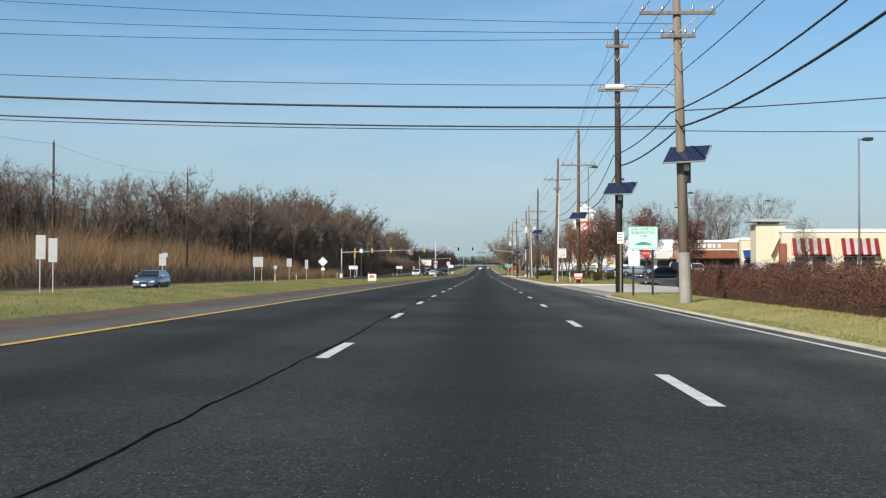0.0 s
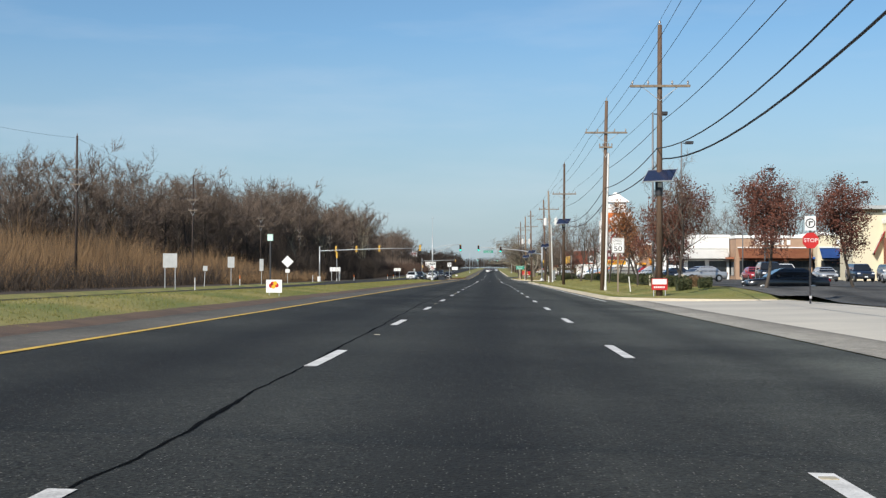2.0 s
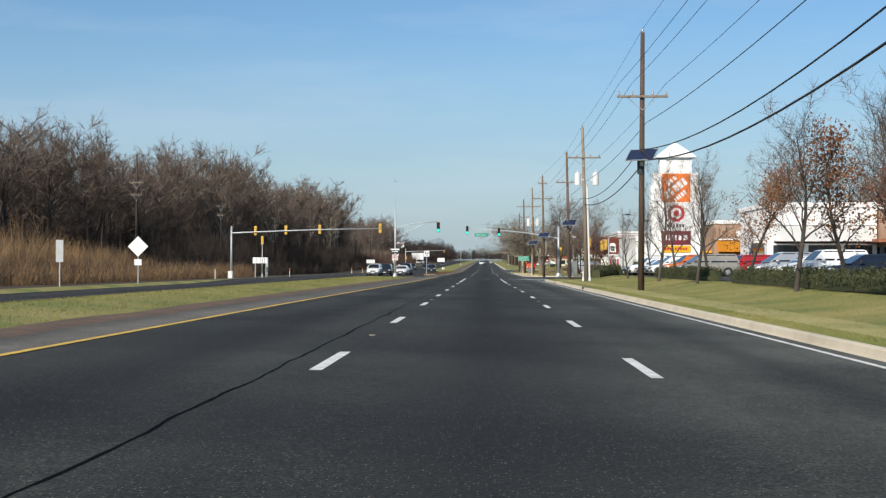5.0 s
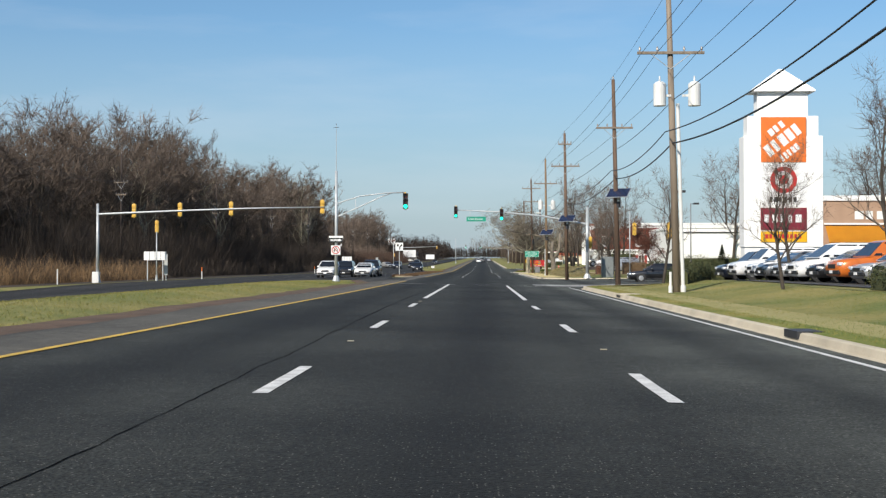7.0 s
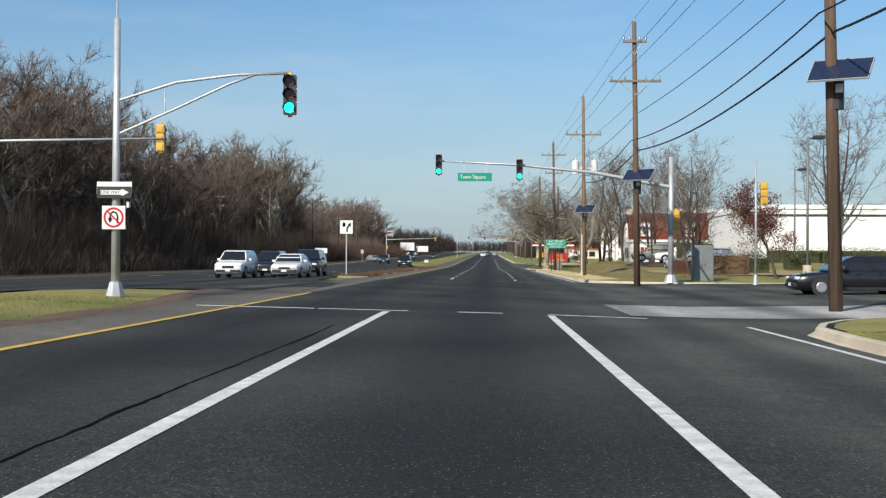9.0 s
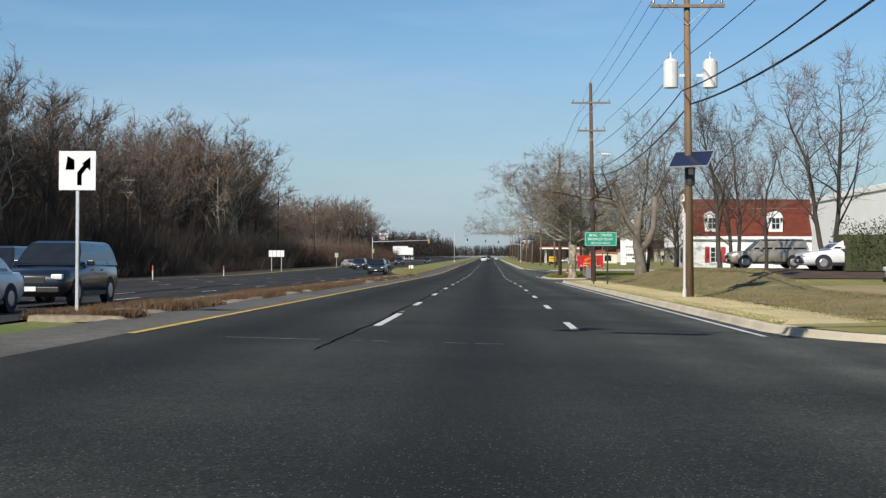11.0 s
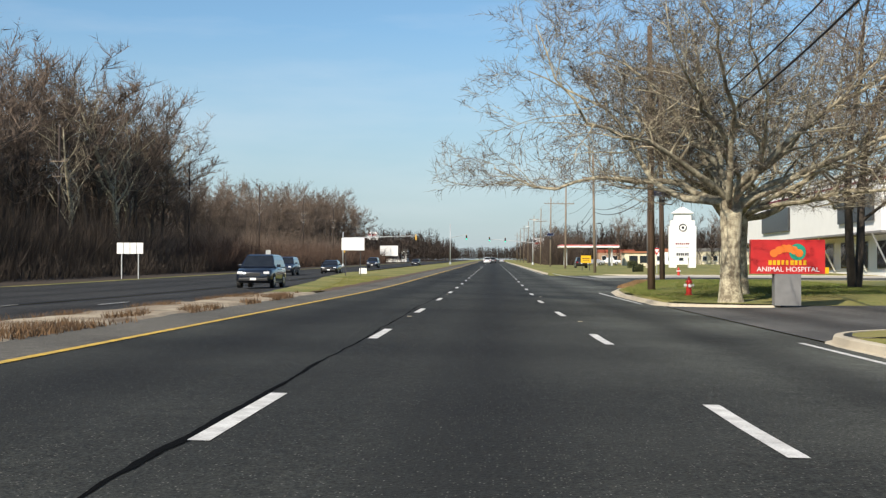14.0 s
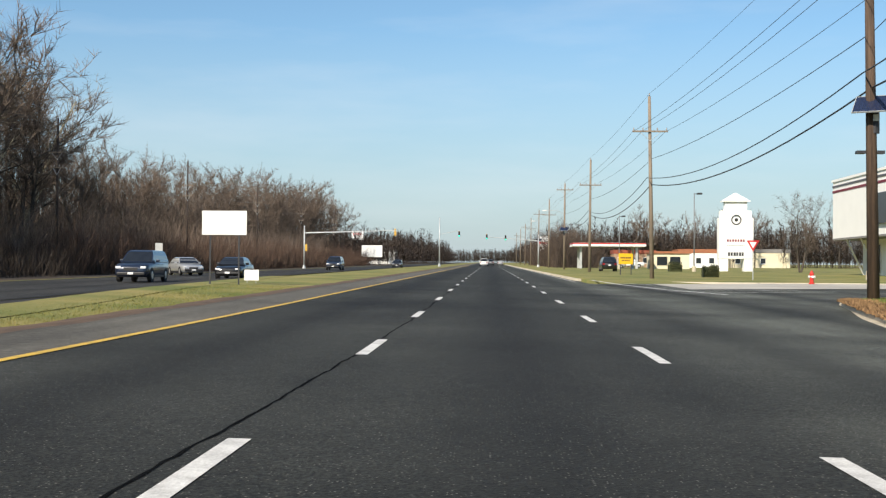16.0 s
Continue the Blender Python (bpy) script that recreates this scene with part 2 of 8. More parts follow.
PLASTIC_WHITE = mat("white_plastic", (0.72, 0.72, 0.70), (0.6, 0.6, 0.58), 0.5, scale=2, fine=20)
PVC = mat("pale_grey_conduit", (0.62, 0.62, 0.60), (0.48, 0.48, 0.46), 0.6, scale=2, fine=20)
CERAMIC = mat("insulator_ceramic", (0.25, 0.22, 0.2), (0.14, 0.12, 0.11), 0.3, scale=3, fine=20)
SIGN_WHITE = mat("sign_white", (0.80, 0.80, 0.79), (0.70, 0.70, 0.69), 0.45, scale=1.5, fine=15)
SIGN_BACK = mat("sign_aluminium_back", (0.55, 0.56, 0.55), (0.42, 0.43, 0.42), 0.45, 0.3, scale=1.5, fine=15)
SIGN_BLACK = mat("sign_black", (0.015, 0.015, 0.015), (0.03, 0.03, 0.03), 0.5, scale=2, fine=15)
SIGN_GREEN = mat("sign_green", (0.005, 0.28, 0.185), (0.01, 0.24, 0.155), 0.45, scale=2, fine=15)
SIGN_MINT = mat("pale_mint_sign", (0.50, 0.74, 0.64), (0.62, 0.80, 0.72), 0.5, scale=2, fine=15)
SIGN_TEAL = mat("teal_lettering", (0.02, 0.22, 0.18), (0.03, 0.27, 0.21), 0.5)
SIGN_RED = mat("sign_red", (0.55, 0.02, 0.02), (0.42, 0.02, 0.02), 0.45, scale=2, fine=15)
SIGN_YELLOW = mat("sign_yellow", (0.75, 0.42, 0.01), (0.66, 0.36, 0.01), 0.45, scale=2, fine=15)
SIGN_ORANGE = mat("orange_panel", (0.75, 0.17, 0.02), (0.66, 0.15, 0.02), 0.5, scale=2, fine=15)
SIGN_MAROON = mat("maroon_panel", (0.20, 0.015, 0.03), (0.16, 0.012, 0.025), 0.5, scale=2, fine=15)
SIGNAL_YELLOW = mat("signal_housing_yellow", (0.72, 0.43, 0.06), (0.52, 0.31, 0.05), 0.45, scale=2, fine=15)
LENS_OFF = mat("unlit_red_lens", (0.10, 0.02, 0.015), (0.07, 0.02, 0.015), 0.25, scale=6, fine=30)
LENS_GREEN = glow("lit_green_lens", (0.02, 0.85, 0.55), 1.6)
STUCCO = mat("white_stucco", (0.85, 0.845, 0.82), (0.79, 0.785, 0.76), 0.85, scale=0.5, fine=12, bump=0.15)
CREAM = mat("cream_stucco", (0.72, 0.65, 0.48), (0.64, 0.57, 0.41), 0.85, scale=0.5, fine=12, bump=0.15)
TAN_BRICK = mat("tan_brick_wall", (0.42, 0.28, 0.19), (0.33, 0.21, 0.14), 0.85, scale=0.8, fine=14, bump=0.3)
ROOF_RED = mat("red_roof_shingle", (0.32, 0.08, 0.045), (0.2, 0.055, 0.034), 0.85, scale=1.2, fine=9, bump=0.4, island=0.2)
ROOF_GREY = mat("grey_roofing", (0.24, 0.23, 0.22), (0.17, 0.165, 0.16), 0.8, scale=0.8, fine=9)
AWNING_RED = mat("red_awning_canvas", (0.50, 0.03, 0.03), (0.40, 0.03, 0.03), 0.8, scale=1, fine=15)
AWNING_WHITE = mat("white_awning_canvas", (0.78, 0.76, 0.73), (0.68, 0.66, 0.63), 0.8, scale=1, fine=15)
AWNING_BLUE = mat("blue_awning", (0.03, 0.10, 0.35), (0.025, 0.08, 0.28), 0.7, scale=1, fine=15)
AWNING_ORANGE = mat("orange_awning", (0.80, 0.36, 0.02), (0.7, 0.3, 0.02), 0.7, scale=1, fine=15)
TERRACOTTA = mat("terracotta_roof", (0.36, 0.14, 0.07), (0.27, 0.10, 0.05), 0.8, scale=1, fine=10)
GLASS_DARK = mat("dark_window_glass", (0.018, 0.022, 0.026), (0.03, 0.036, 0.042), 0.08, scale=0.6, fine=4)
SHUTTER = mat("red_shutter", (0.45, 0.04, 0.03), (0.36, 0.035, 0.03), 0.6)
BRICK = mat("chimney_brick", (0.32, 0.11, 0.07), (0.22, 0.08, 0.05), 0.85, scale=2, fine=16, bump=0.4)
TYRE = mat("tyre_rubber", (0.018, 0.018, 0.018), (0.03, 0.03, 0.03), 0.8)
RIM = mat("alloy_rim", (0.55, 0.56, 0.57), (0.4, 0.41, 0.42), 0.35, 0.7)
TRIM_BLACK = mat("black_trim", (0.015, 0.015, 0.016), (0.022, 0.022, 0.024), 0.5)
CAR_GLASS = mat("car_glass", (0.012, 0.014, 0.017), (0.018, 0.021, 0.025), 0.06, coat=0.5)
HEADLAMP = mat("headlamp_glass", (0.75, 0.76, 0.78), (0.6, 0.61, 0.63), 0.15, coat=0.5)
TAILLAMP = mat("tail_lamp_red", (0.32, 0.01, 0.01), (0.24, 0.01, 0.01), 0.2, coat=0.5)
HYDRANT_RED = mat("hydrant_red_paint", (0.60, 0.03, 0.02), (0.48, 0.03, 0.02), 0.45)
DARK_PANEL = mat("dark_display_panel", (0.045, 0.047, 0.05), (0.03, 0.031, 0.034), 0.3)
PAINTS = {c: mat("car_paint_" + c, v, tuple(x * 0.9 for x in v), 0.3, m, coat=0.8) for c, v, m in (
    ("white", (0.78, 0.78, 0.77), 0), ("silver", (0.50, 0.51, 0.52), 0.5), ("black", (0.012, 0.012, 0.014), 0.1),
    ("navy", (0.009, 0.013, 0.024), 0.1), ("grey", (0.16, 0.165, 0.17), 0.4), ("steel_blue", (0.14, 0.2, 0.27), 0.4),
    ("red", (0.4, 0.02, 0.02), 0.1), ("champagne", (0.42, 0.38, 0.31), 0.4), ("orange", (0.6, 0.15, 0.02), 0.1), ("dark_blue", (0.014, 0.022, 0.045), 0.15))}


# ---- building blocks ----
def part(name, bm, material, parent=None, label="", smooth=False):
    me = bpy.data.meshes.new(name)
    bm.to_mesh(me)
    bm.free()
    return part_from(name, me, material, parent, label, smooth)


def part_from(name, me, material, parent=None, label="", smooth=False):
    me.materials.append(material)
    if smooth:
        me.polygons.foreach_set("use_smooth", [True] * len(me.polygons))
    ob = new(name, me)
    ob.parent = parent
    return tagged(ob, label)


def raw(name, verts, faces, material, parent=None, label="", smooth=False):
    me = bpy.data.meshes.new(name)
    me.from_pydata([tuple(v) for v in verts], [], faces)
    me.update()
    return part_from(name, me, material, parent, label, smooth)


def thing(name, label, category, place=(0, 0, 0), turn=0, group="", kind=""):
    e = new(name)
    e.empty_display_size = 0.2
    e.matrix_basis = pose(*place, 0, 0, turn)
    return tagged(e, label, category, group, kind)


def box(bm, x0, x1, y0, y1, z0, z1, bevel=0.0):
    r = bmesh.ops.create_cube(bm, size=1, matrix=Matrix.Translation(((x0 + x1) / 2, (y0 + y1) / 2, (z0 + z1) / 2)) @ Matrix.Diagonal((x1 - x0, y1 - y0, z1 - z0, 1)))
    if bevel:
        edges = {e for v in r["verts"] for e in v.link_edges}
        bmesh.ops.bevel(bm, geom=list(edges), offset=bevel, segments=2, affect="EDGES", profile=0.5)
    return bm


def boxed(name, dims, material, parent, label="", bevel=0.0):
    return part(name, box(bmesh.new(), *dims, bevel), material, parent, label)


def rod(bm, p, q, r0, r1=None, n=10, caps=True):
    p, q = Vector(p), Vector(q)
    d = q - p
    m = Matrix.Translation((p + q) / 2) @ d.to_track_quat("Z", "Y").to_matrix().to_4x4()
    bmesh.ops.create_cone(bm, cap_ends=caps, segments=n, radius1=r0, radius2=r0 if r1 is None else r1, depth=d.length, matrix=m)
    return bm


def tube(verts, faces, pts, radii, n=4, close=True):
    """A tapered tube along a line of points, added to the lists."""
    base = len(verts)
    for i, p in enumerate(pts):
        d = (pts[min(i + 1, len(pts) - 1)] - pts[max(i - 1, 0)])
        d = d.normalized() if d.length > 1e-6 else Vector((0, 0, 1))
        u = d.cross(Vector((0.31, 0.87, 0.12)))
        u = u.normalized() if u.length > 1e-3 else Vector((1, 0, 0))
        w = d.cross(u)
        for k in range(n):
            a = 2 * math.pi * k / n
            verts.append(p + (u * math.cos(a) + w * math.sin(a)) * radii[i])
    for i in range(len(pts) - 1):
        for k in range(n):
            a, b = base + i * n + k, base + i * n + (k + 1) % n
            faces.append((a, b, b + n, a + n))
    if close:
        faces.append(tuple(base + (len(pts) - 1) * n + k for k in range(n)))


def words(text, size, material, parent, place, label="", depth=0.004, width=None, name="lettering"):
    """Raised lettering that faces towards -y; place is the middle of the line."""
    cu = bpy.data.curves.new("letters", "FONT")
    cu.body, cu.size, cu.align_x, cu.align_y, cu.extrude, cu.resolution_u = text, size, "CENTER", "CENTER", depth, 3
    tmp = bpy.data.objects.new("letters", cu)
    me = bpy.data.meshes.new_from_object(tmp)
    bpy.data.objects.remove(tmp)
    ob = part_from(name, me, material, parent, label)
    sx = 1.0
    if width:
        xs = [v.co.x for v in me.vertices]
        sx = width / (max(xs) - min(xs))
    ob.matrix_basis = Matrix.Translation(place) @ Euler((math.pi / 2, 0, 0)).to_matrix().to_4x4() @ Matrix.Diagonal((sx, 1, 1, 1))
    return ob


def bars(parent, material, x, y, z, width, height, count=5, label=""):
    """Unreadable writing, as a row of short plain bars that face -y."""
    rng = random.Random(int(width * 977 + height * 331 + count))
    bm, at = bmesh.new(), x - width / 2
    step = width / count
    for _ in range(count):
        w = step * rng.uniform(0.55, 0.82)
        box(bm, at, at + w, y - 0.004, y + 0.004, z - height / 2, z + height / 2)
        at += step
    return part("lettering_bar", bm, material, parent, label)


def disc(bm, x, y, z, r, depth=0.01, n=24, inner=0.0):
    """A flat disc or ring that faces -y."""
    if not inner:
        return rod(bm, (x, y - depth, z), (x, y, z), r, r, n)
    rings = []
    for yy in (y - depth, y):
        for rr in (inner, r):
            rings.append([bm.verts.new((x + rr * math.cos(2 * math.pi * k / n), yy, z + rr * math.sin(2 * math.pi * k / n))) for k in range(n)])
    for a, b in ((0, 1), (1, 3), (3, 2), (2, 0)):
        for k in range(n):
            bm.faces.new((rings[a][k], rings[a][(k + 1) % n], rings[b][(k + 1) % n], rings[b][k]))
    return bm


# ---- the lie of the land ----
def smooth(a, b, v):
    t = min(1, max(0, (v - a) / (b - a)))
    return t * t * (3 - 2 * t)


def grade(y):
    """The road's long rise past the second junction."""
    d = y - 410
    return 0.0 if d < -20 else 0.008 * (d if d > 20 else (d + 20) ** 2 / 80) if d < 1100 else 8.8


def bank(y):
    """How high the land behind the verge on the shops' side stands."""
    return (0.42 * smooth(100, 118, y) * (1 - smooth(240, 250, y)) + 0.25 * smooth(292, 302, y) * (1 - smooth(428, 440, y))
            + 0.75 * smooth(318, 332, y) * (1 - smooth(356, 368, y)))


def wide_edge(y):
    """Where the widened opposite carriageway ends against the median."""
    return float(np.interp(y, [284, 392, 426, 439, 478], [-8.3, -8.5, -11, -12.4, -15.0]))


def land(x, y):
    g = grade(y)
    if x < -29:
        return g - 0.18 - 0.1 * smooth(-29, -34, x)
    if x < -27:
        return g - 0.16
    low = 0.25 * (1 - smooth(235, 262, y))
    if x < -15:
        return g - 0.10 - low
    if x < -7:
        if 265 < y < 480 and (y < 287 or x < wide_edge(y)):
            return g + 0.14 + 0.03 * (x + 7)
        return g + 0.06 - low * (x + 7) / -8 + (0.10 + 0.30 * (1 - smooth(235, 262, y)) + 0.12 * (1 - smooth(85, 125, y))) * math.sin(math.pi * (x + 15) / 8)
    if x < 6.45:
        return g - 0.02 * x
    return g + 0.03 + bank(y) * smooth(8.5, 13, x) - 0.13 * (1 - smooth(6.45, 8.6, x)) * (1 - smooth(50, 61, y))


def median_right(y):
    return -7.0 + 0.55 * smooth(180, 240, y) - 0.4 * smooth(385, 420, y) - 1.9 * smooth(248, 265, y) * (1 - smooth(267, 290, y))


def yellow_x(y):
    return -5.55 + 0.6 * smooth(150, 235, y) - 0.12 * smooth(330, 420, y)


# ---- ground, roads and kerbs ----
def sheet(name, xs, ys, height, material, label, category, kind="structure", skip=None):
    verts = [(x, y, height(x, y)) for y in ys for x in xs]
    n = len(xs)
    faces = [(j * n + i, j * n + i + 1, (j + 1) * n + i + 1, (j + 1) * n + i) for j in range(len(ys) - 1) for i in range(n - 1)
             if not (skip and skip((xs[i] + xs[i + 1]) / 2, (ys[j] + ys[j + 1]) / 2))]
    return tagged(raw(name, verts, faces, material, None, "", True), label, category, "", kind)


def steps(*spans):
    out = []
    for a, b, s in spans:
        k = max(1, round((b - a) / s))
        out += [a + (b - a) * i / k for i in range(k)]
    return out + [spans[-1][1]]


YS = steps((-400, -60, 60), (-60, 560, 4), (560, 900, 20), (900, 1500, 60), (1500, 4000, 400))
XS = [-3000, -900, -300, -120, -70, -50, -40, -34, -31, -29, -28, -27, -15.02, -14, -12.5, -11, -9.5, -8, -7, 6.44, 6.46, 7.5, 8.5, 9.5, 10.5, 11.5, 12.5, 14, 18, 30, 60, 120, 300, 900, 3000]


MOUTH = [(6.2, 404), (6.7, 412), (8.0, 421), (9.6, 430), (11.2, 438), (13.5, 443), (18, 446), (26, 447.5), (60, 448.5)]


def mouth_edge(y):
    """How far right the asphalt of the road mouth reaches."""
    return float(np.interp(y, [p[1] for p in MOUTH], [p[0] for p in MOUTH]))


OPENINGS = [(60.5, 6.0, 112, 7.0, 14.5), (244, 8.0, 298, 8.0, 60), (368.4, 3.5, 391.5, 3.5, 38)]


def opens(x, y):
    """Whether a side street or driveway lies here, past its rounded corners."""
    for y0, r0, y1, r1, far in OPENINGS:
        if y0 < y < y1 and x < far:
            for side, r, s in ((y0, r0, 1), (y1, r1, -1)):
                if (y - side) * s < r and (x > 6.2 + r or math.hypot(x - 6.2 - r, y - side) < r - 0.9):
                    return False
            return True
    return False


def ground_height(x, y):
    low = 0.08 if (-7.1 < x < 6.455 or -27.5 < x < -14.9) else 0.0
    if 6.4 < x < 60 and (opens(x, y) or 400 < y < 475 and x < mouth_edge(y) + (0.7 if y < 442 else -0.4)):
        low = 0.35
    if -15.1 < x < -6.9 and 265 < y < 289:
        low = 0.25
    if 287 < y < 480 and -15.1 < x < wide_edge(y):
        low = 0.3
    return land(x, y) - low


sheet("ground", XS, YS, ground_height, GRASS, "patchy green and straw winter grass beside the highway", "ground")
sheet("forest_floor", [-400, -160, -80, -55, -44, -38, -34.5, -29.2], YS, lambda x, y: land(x, y) + 0.03, FOREST_FLOOR, "brown leaf litter under the bare woods", "ground")

road_ys = steps((-400, -60, 60), (-60, 560, 5), (560, 1500, 20))
sheet("road", [-7.02, -5.6, -3, 0, 3, 6.22], road_ys, lambda x, y: land(x, y), ASPHALT, "dark worn asphalt highway carriageway", "road")
sheet("road_opposite", [-27, -23, -19, -15], road_ys, lambda x, y: land(x, y) + 0.015, ASPHALT_OLD, "greyer asphalt of the opposite carriageway", "road")
# turning lanes widen the opposite carriageway after the junction
verts, faces = [], []
for i, y in enumerate(steps((287, 478, 2))):
    for k in range(4):
        x = -15.0 + (wide_edge(y) + 15.0) * k / 3 + 0.05 * (k == 3) * noise.noise((y * 0.5, 6, 0))
        verts.append((x, y, grade(y) + 0.14 + 0.03 * (x + 7)))
    if i:
        faces += [((i - 1) * 4 + k, (i - 1) * 4 + k + 1, i * 4 + k + 1, i * 4 + k) for k in range(3)]
tagged(raw("turning_lanes", verts, faces, ASPHALT_OLD), "dark asphalt turning lanes beside the median island", "road", "", "structure")
verts, faces = [], []
for i, y in enumerate(steps((395, 482, 1.5))):
    x = wide_edge(y)
    wob = 0.15 * noise.noise((y * 0.4, 8, 0))
    verts += [(x - 0.05 + wob, y, grade(y) + 0.15 + 0.03 * (x + 7)), (x + 0.25 + wob, y, land(x + 0.3, y) + 0.05), (min(x + 1.8, -7.0), y, land(min(x + 1.8, -7.0), y) + 0.015)]
    if i:
        faces += [((i - 1) * 3 + k, (i - 1) * 3 + k + 1, i * 3 + k + 1, i * 3 + k) for k in range(2)]
tagged(raw("median_edge", verts, faces, GRASS), "ragged grass edge of the median", "verge", "", "structure")
verts, faces = [], []
for i, y in enumerate(road_ys):
    verts += [(median_right(y) - 0.05, y, land(-6.98, y) + 0.005), (yellow_x(y) - 0.05, y, land(yellow_x(y), y) + 0.005)]
    if i:
        faces.append((2 * i - 2, 2 * i - 1, 2 * i + 1, 2 * i))
tagged(raw("shoulder", verts, faces, SHOULDER), "pale gritty asphalt shoulder beside the median", "road", "", "structure")

# side streets and entrances on the shops' side
for name, xs, ys, m, label in (
        ("side_road_1", steps((6.2, 60, 3)), steps((244, 298, 3)), ASPHALT, "dark asphalt side street at the signals"),
        ("driveway_1", steps((6.3, 14, 2)), steps((60.5, 112, 2)), mat("bleached_concrete", (0.55, 0.51, 0.43), (0.36, 0.34, 0.30), 0.85, scale=0.2, fine=14, bump=0.3), "bleached pale concrete driveway into the shops"),
        ("driveway_2", steps((6.3, 40, 3)), steps((368.5, 391.5, 4)), ASPHALT_OLD, "grey asphalt driveway of the animal hospital"),
        ("crossover", [-15.2, -11, -7], steps((265, 287, 4)), ASPHALT_OLD, "grey asphalt opening through the median")):
    sheet(name, xs, ys, lambda x, y: (land(x, y) if x < 6.3 else grade(y) - 0.125 + 0.12 * smooth(6.3, 15, x)) + 0.004, m, label, "road")
sheet("gutter_apron", [6.24, 6.9, 7.7], steps((63, 111, 3)), lambda x, y: grade(y) - 0.125 + 0.12 * smooth(6.3, 15, x) + 0.012, SHOULDER, "grey asphalt gutter strip across the driveway", "road")
sheet("asphalt_patch", [3.9, 5.0, 6.2, 7.4, 9.0, 12.0], [251.7, 253.4, 255.6, 257.6, 258.8], lambda x, y: (land(x, y) if x < 6.3 else grade(y) - 0.125 + 0.12 * smooth(6.3, 15, x)) + 0.012, asphalt_material("bleached_asphalt", (0.07, 0.07, 0.068), (0.15, 0.148, 0.142)), "paler grey asphalt patch in the side street mouth", "road")
sheet("bare_bank", steps((12.5, 24, 2)), steps((302, 322, 2)), lambda x, y: land(x, y) + 0.02, mat("bare_tan_earth", (0.36, 0.26, 0.15), (0.22, 0.19, 0.08), 0.95, scale=0.4, fine=8, bump=0.9), "bare tan earth and dry grass on the bank", "ground")
sheet("rough_bank", steps((8.8, 13.0, 0.6)), steps((300, 364, 2)), lambda x, y: land(x, y) + 0.02 + 0.05 * noise.noise((x * 1.3, y * 0.7, 2)), mat("rough_bank_grass", (0.25, 0.195, 0.09), (0.10, 0.095, 0.036), 0.95, scale=0.5, fine=7, bump=1.0, spread=0.4, grain=0.5), "rough tan and green grass on the bank", "verge")
sheet("mulch_bed", steps((12.2, 19, 1)), steps((325, 352, 3)), lambda x, y: land(x, y) + 0.03 - 0.05 * smooth(13.4, 12.2, x), mat("dark_bark_mulch", (0.085, 0.052, 0.034), (0.045, 0.03, 0.02), 0.95, scale=1.0, fine=14, bump=1.0), "dark brown bark mulch bed under the trees", "ground")
verts, faces = [], []
for i, y in enumerate(steps((404, 448, 2), (448, 475, 1.5))):
    for k in range(7):
        x = 6.2 + (mouth_edge(y) - 6.2) * k / 6
        verts.append((x, y, grade(y) - 0.121 + 0.08 * smooth(8, 20, x)))
    if i:
        faces += [((i - 1) * 7 + k, (i - 1) * 7 + k + 1, i * 7 + k + 1, i * 7 + k) for k in range(6)]
tagged(raw("side_road_2", verts, faces, ASPHALT), "dark asphalt mouth of a side road", "road", "", "structure")
verts, faces = [], []
for i, y in enumerate(steps((404, 444, 2))):
    for k in range(4):
        x = mouth_edge(y) + (0.17, 0.7, 1.8, 3.2)[k]
        verts.append((x, y, grade(y) + 0.024 + (land(x, y) + 0.016 - grade(y) - 0.024) * k / 3))
    if i:
        faces += [((i - 1) * 4 + k, (i - 1) * 4 + k + 1, i * 4 + k + 1, i * 4 + k) for k in range(3)]
tagged(raw("verge", verts, faces, GRASS), "green and straw grass verge at the road mouth", "verge", "", "structure")
sheet("side_road_apron", steps((10, 60, 2)), steps((460, 474, 2)), lambda x, y: grade(y) - 0.105 + 0.08 * smooth(8, 20, x), PAVE, "pale concrete apron across the side road", "road")
for a, b in ((-60, 60), (112, 243), (298, 366), (393, 405)):
    sheet("verge", [6.38, 7.2, 8.0, 8.9], steps((a, b, 4)), lambda x, y: land(x, y) + 0.014 - 0.03 * smooth(8.0, 8.9, x), STRAW if a == 298 else GRASS_DRY, "straw-coloured dry grass verge behind the kerb", "verge")
sheet("car_park", steps((13.5, 60, 6)), steps((106, 248, 6)), lambda x, y: land(x, y) + 0.03, ASPHALT_OLD, "grey asphalt car park of the shopping centre", "car park")
sheet("car_park", steps((14, 60, 6)), steps((70, 106, 4)), lambda x, y: grade(y) + 0.02 + 0.42 * smooth(96, 108, y), ASPHALT_OLD, "grey asphalt car park entrance lane", "car park")


def ribbon(name, line, half, lift, material, label, category="road marking", height=land):
    """A thin painted strip along a line of (x, y)."""
    verts, faces = [], []
    for i, (x, y) in enumerate(line):
        a, b = line[max(i - 1, 0)], line[min(i + 1, len(line) - 1)]
        d = Vector((b[0] - a[0], b[1] - a[1])).normalized()
        for s in (-1, 1):
            px, py = x + s * half * d.y, y - s * half * d.x
            verts.append((px, py, height(px, py) + lift))
        if i:
            faces.append((2 * i - 2, 2 * i - 1, 2 * i + 1, 2 * i))
    return tagged(raw(name, verts, faces, material), label, category, "", "structure")


WORN_LINE = mat("worn_road_paint", (0.24, 0.235, 0.22), (0.03, 0.03, 0.028), 0.8, scale=5, fine=30, bump=0.4, grain=0.8)


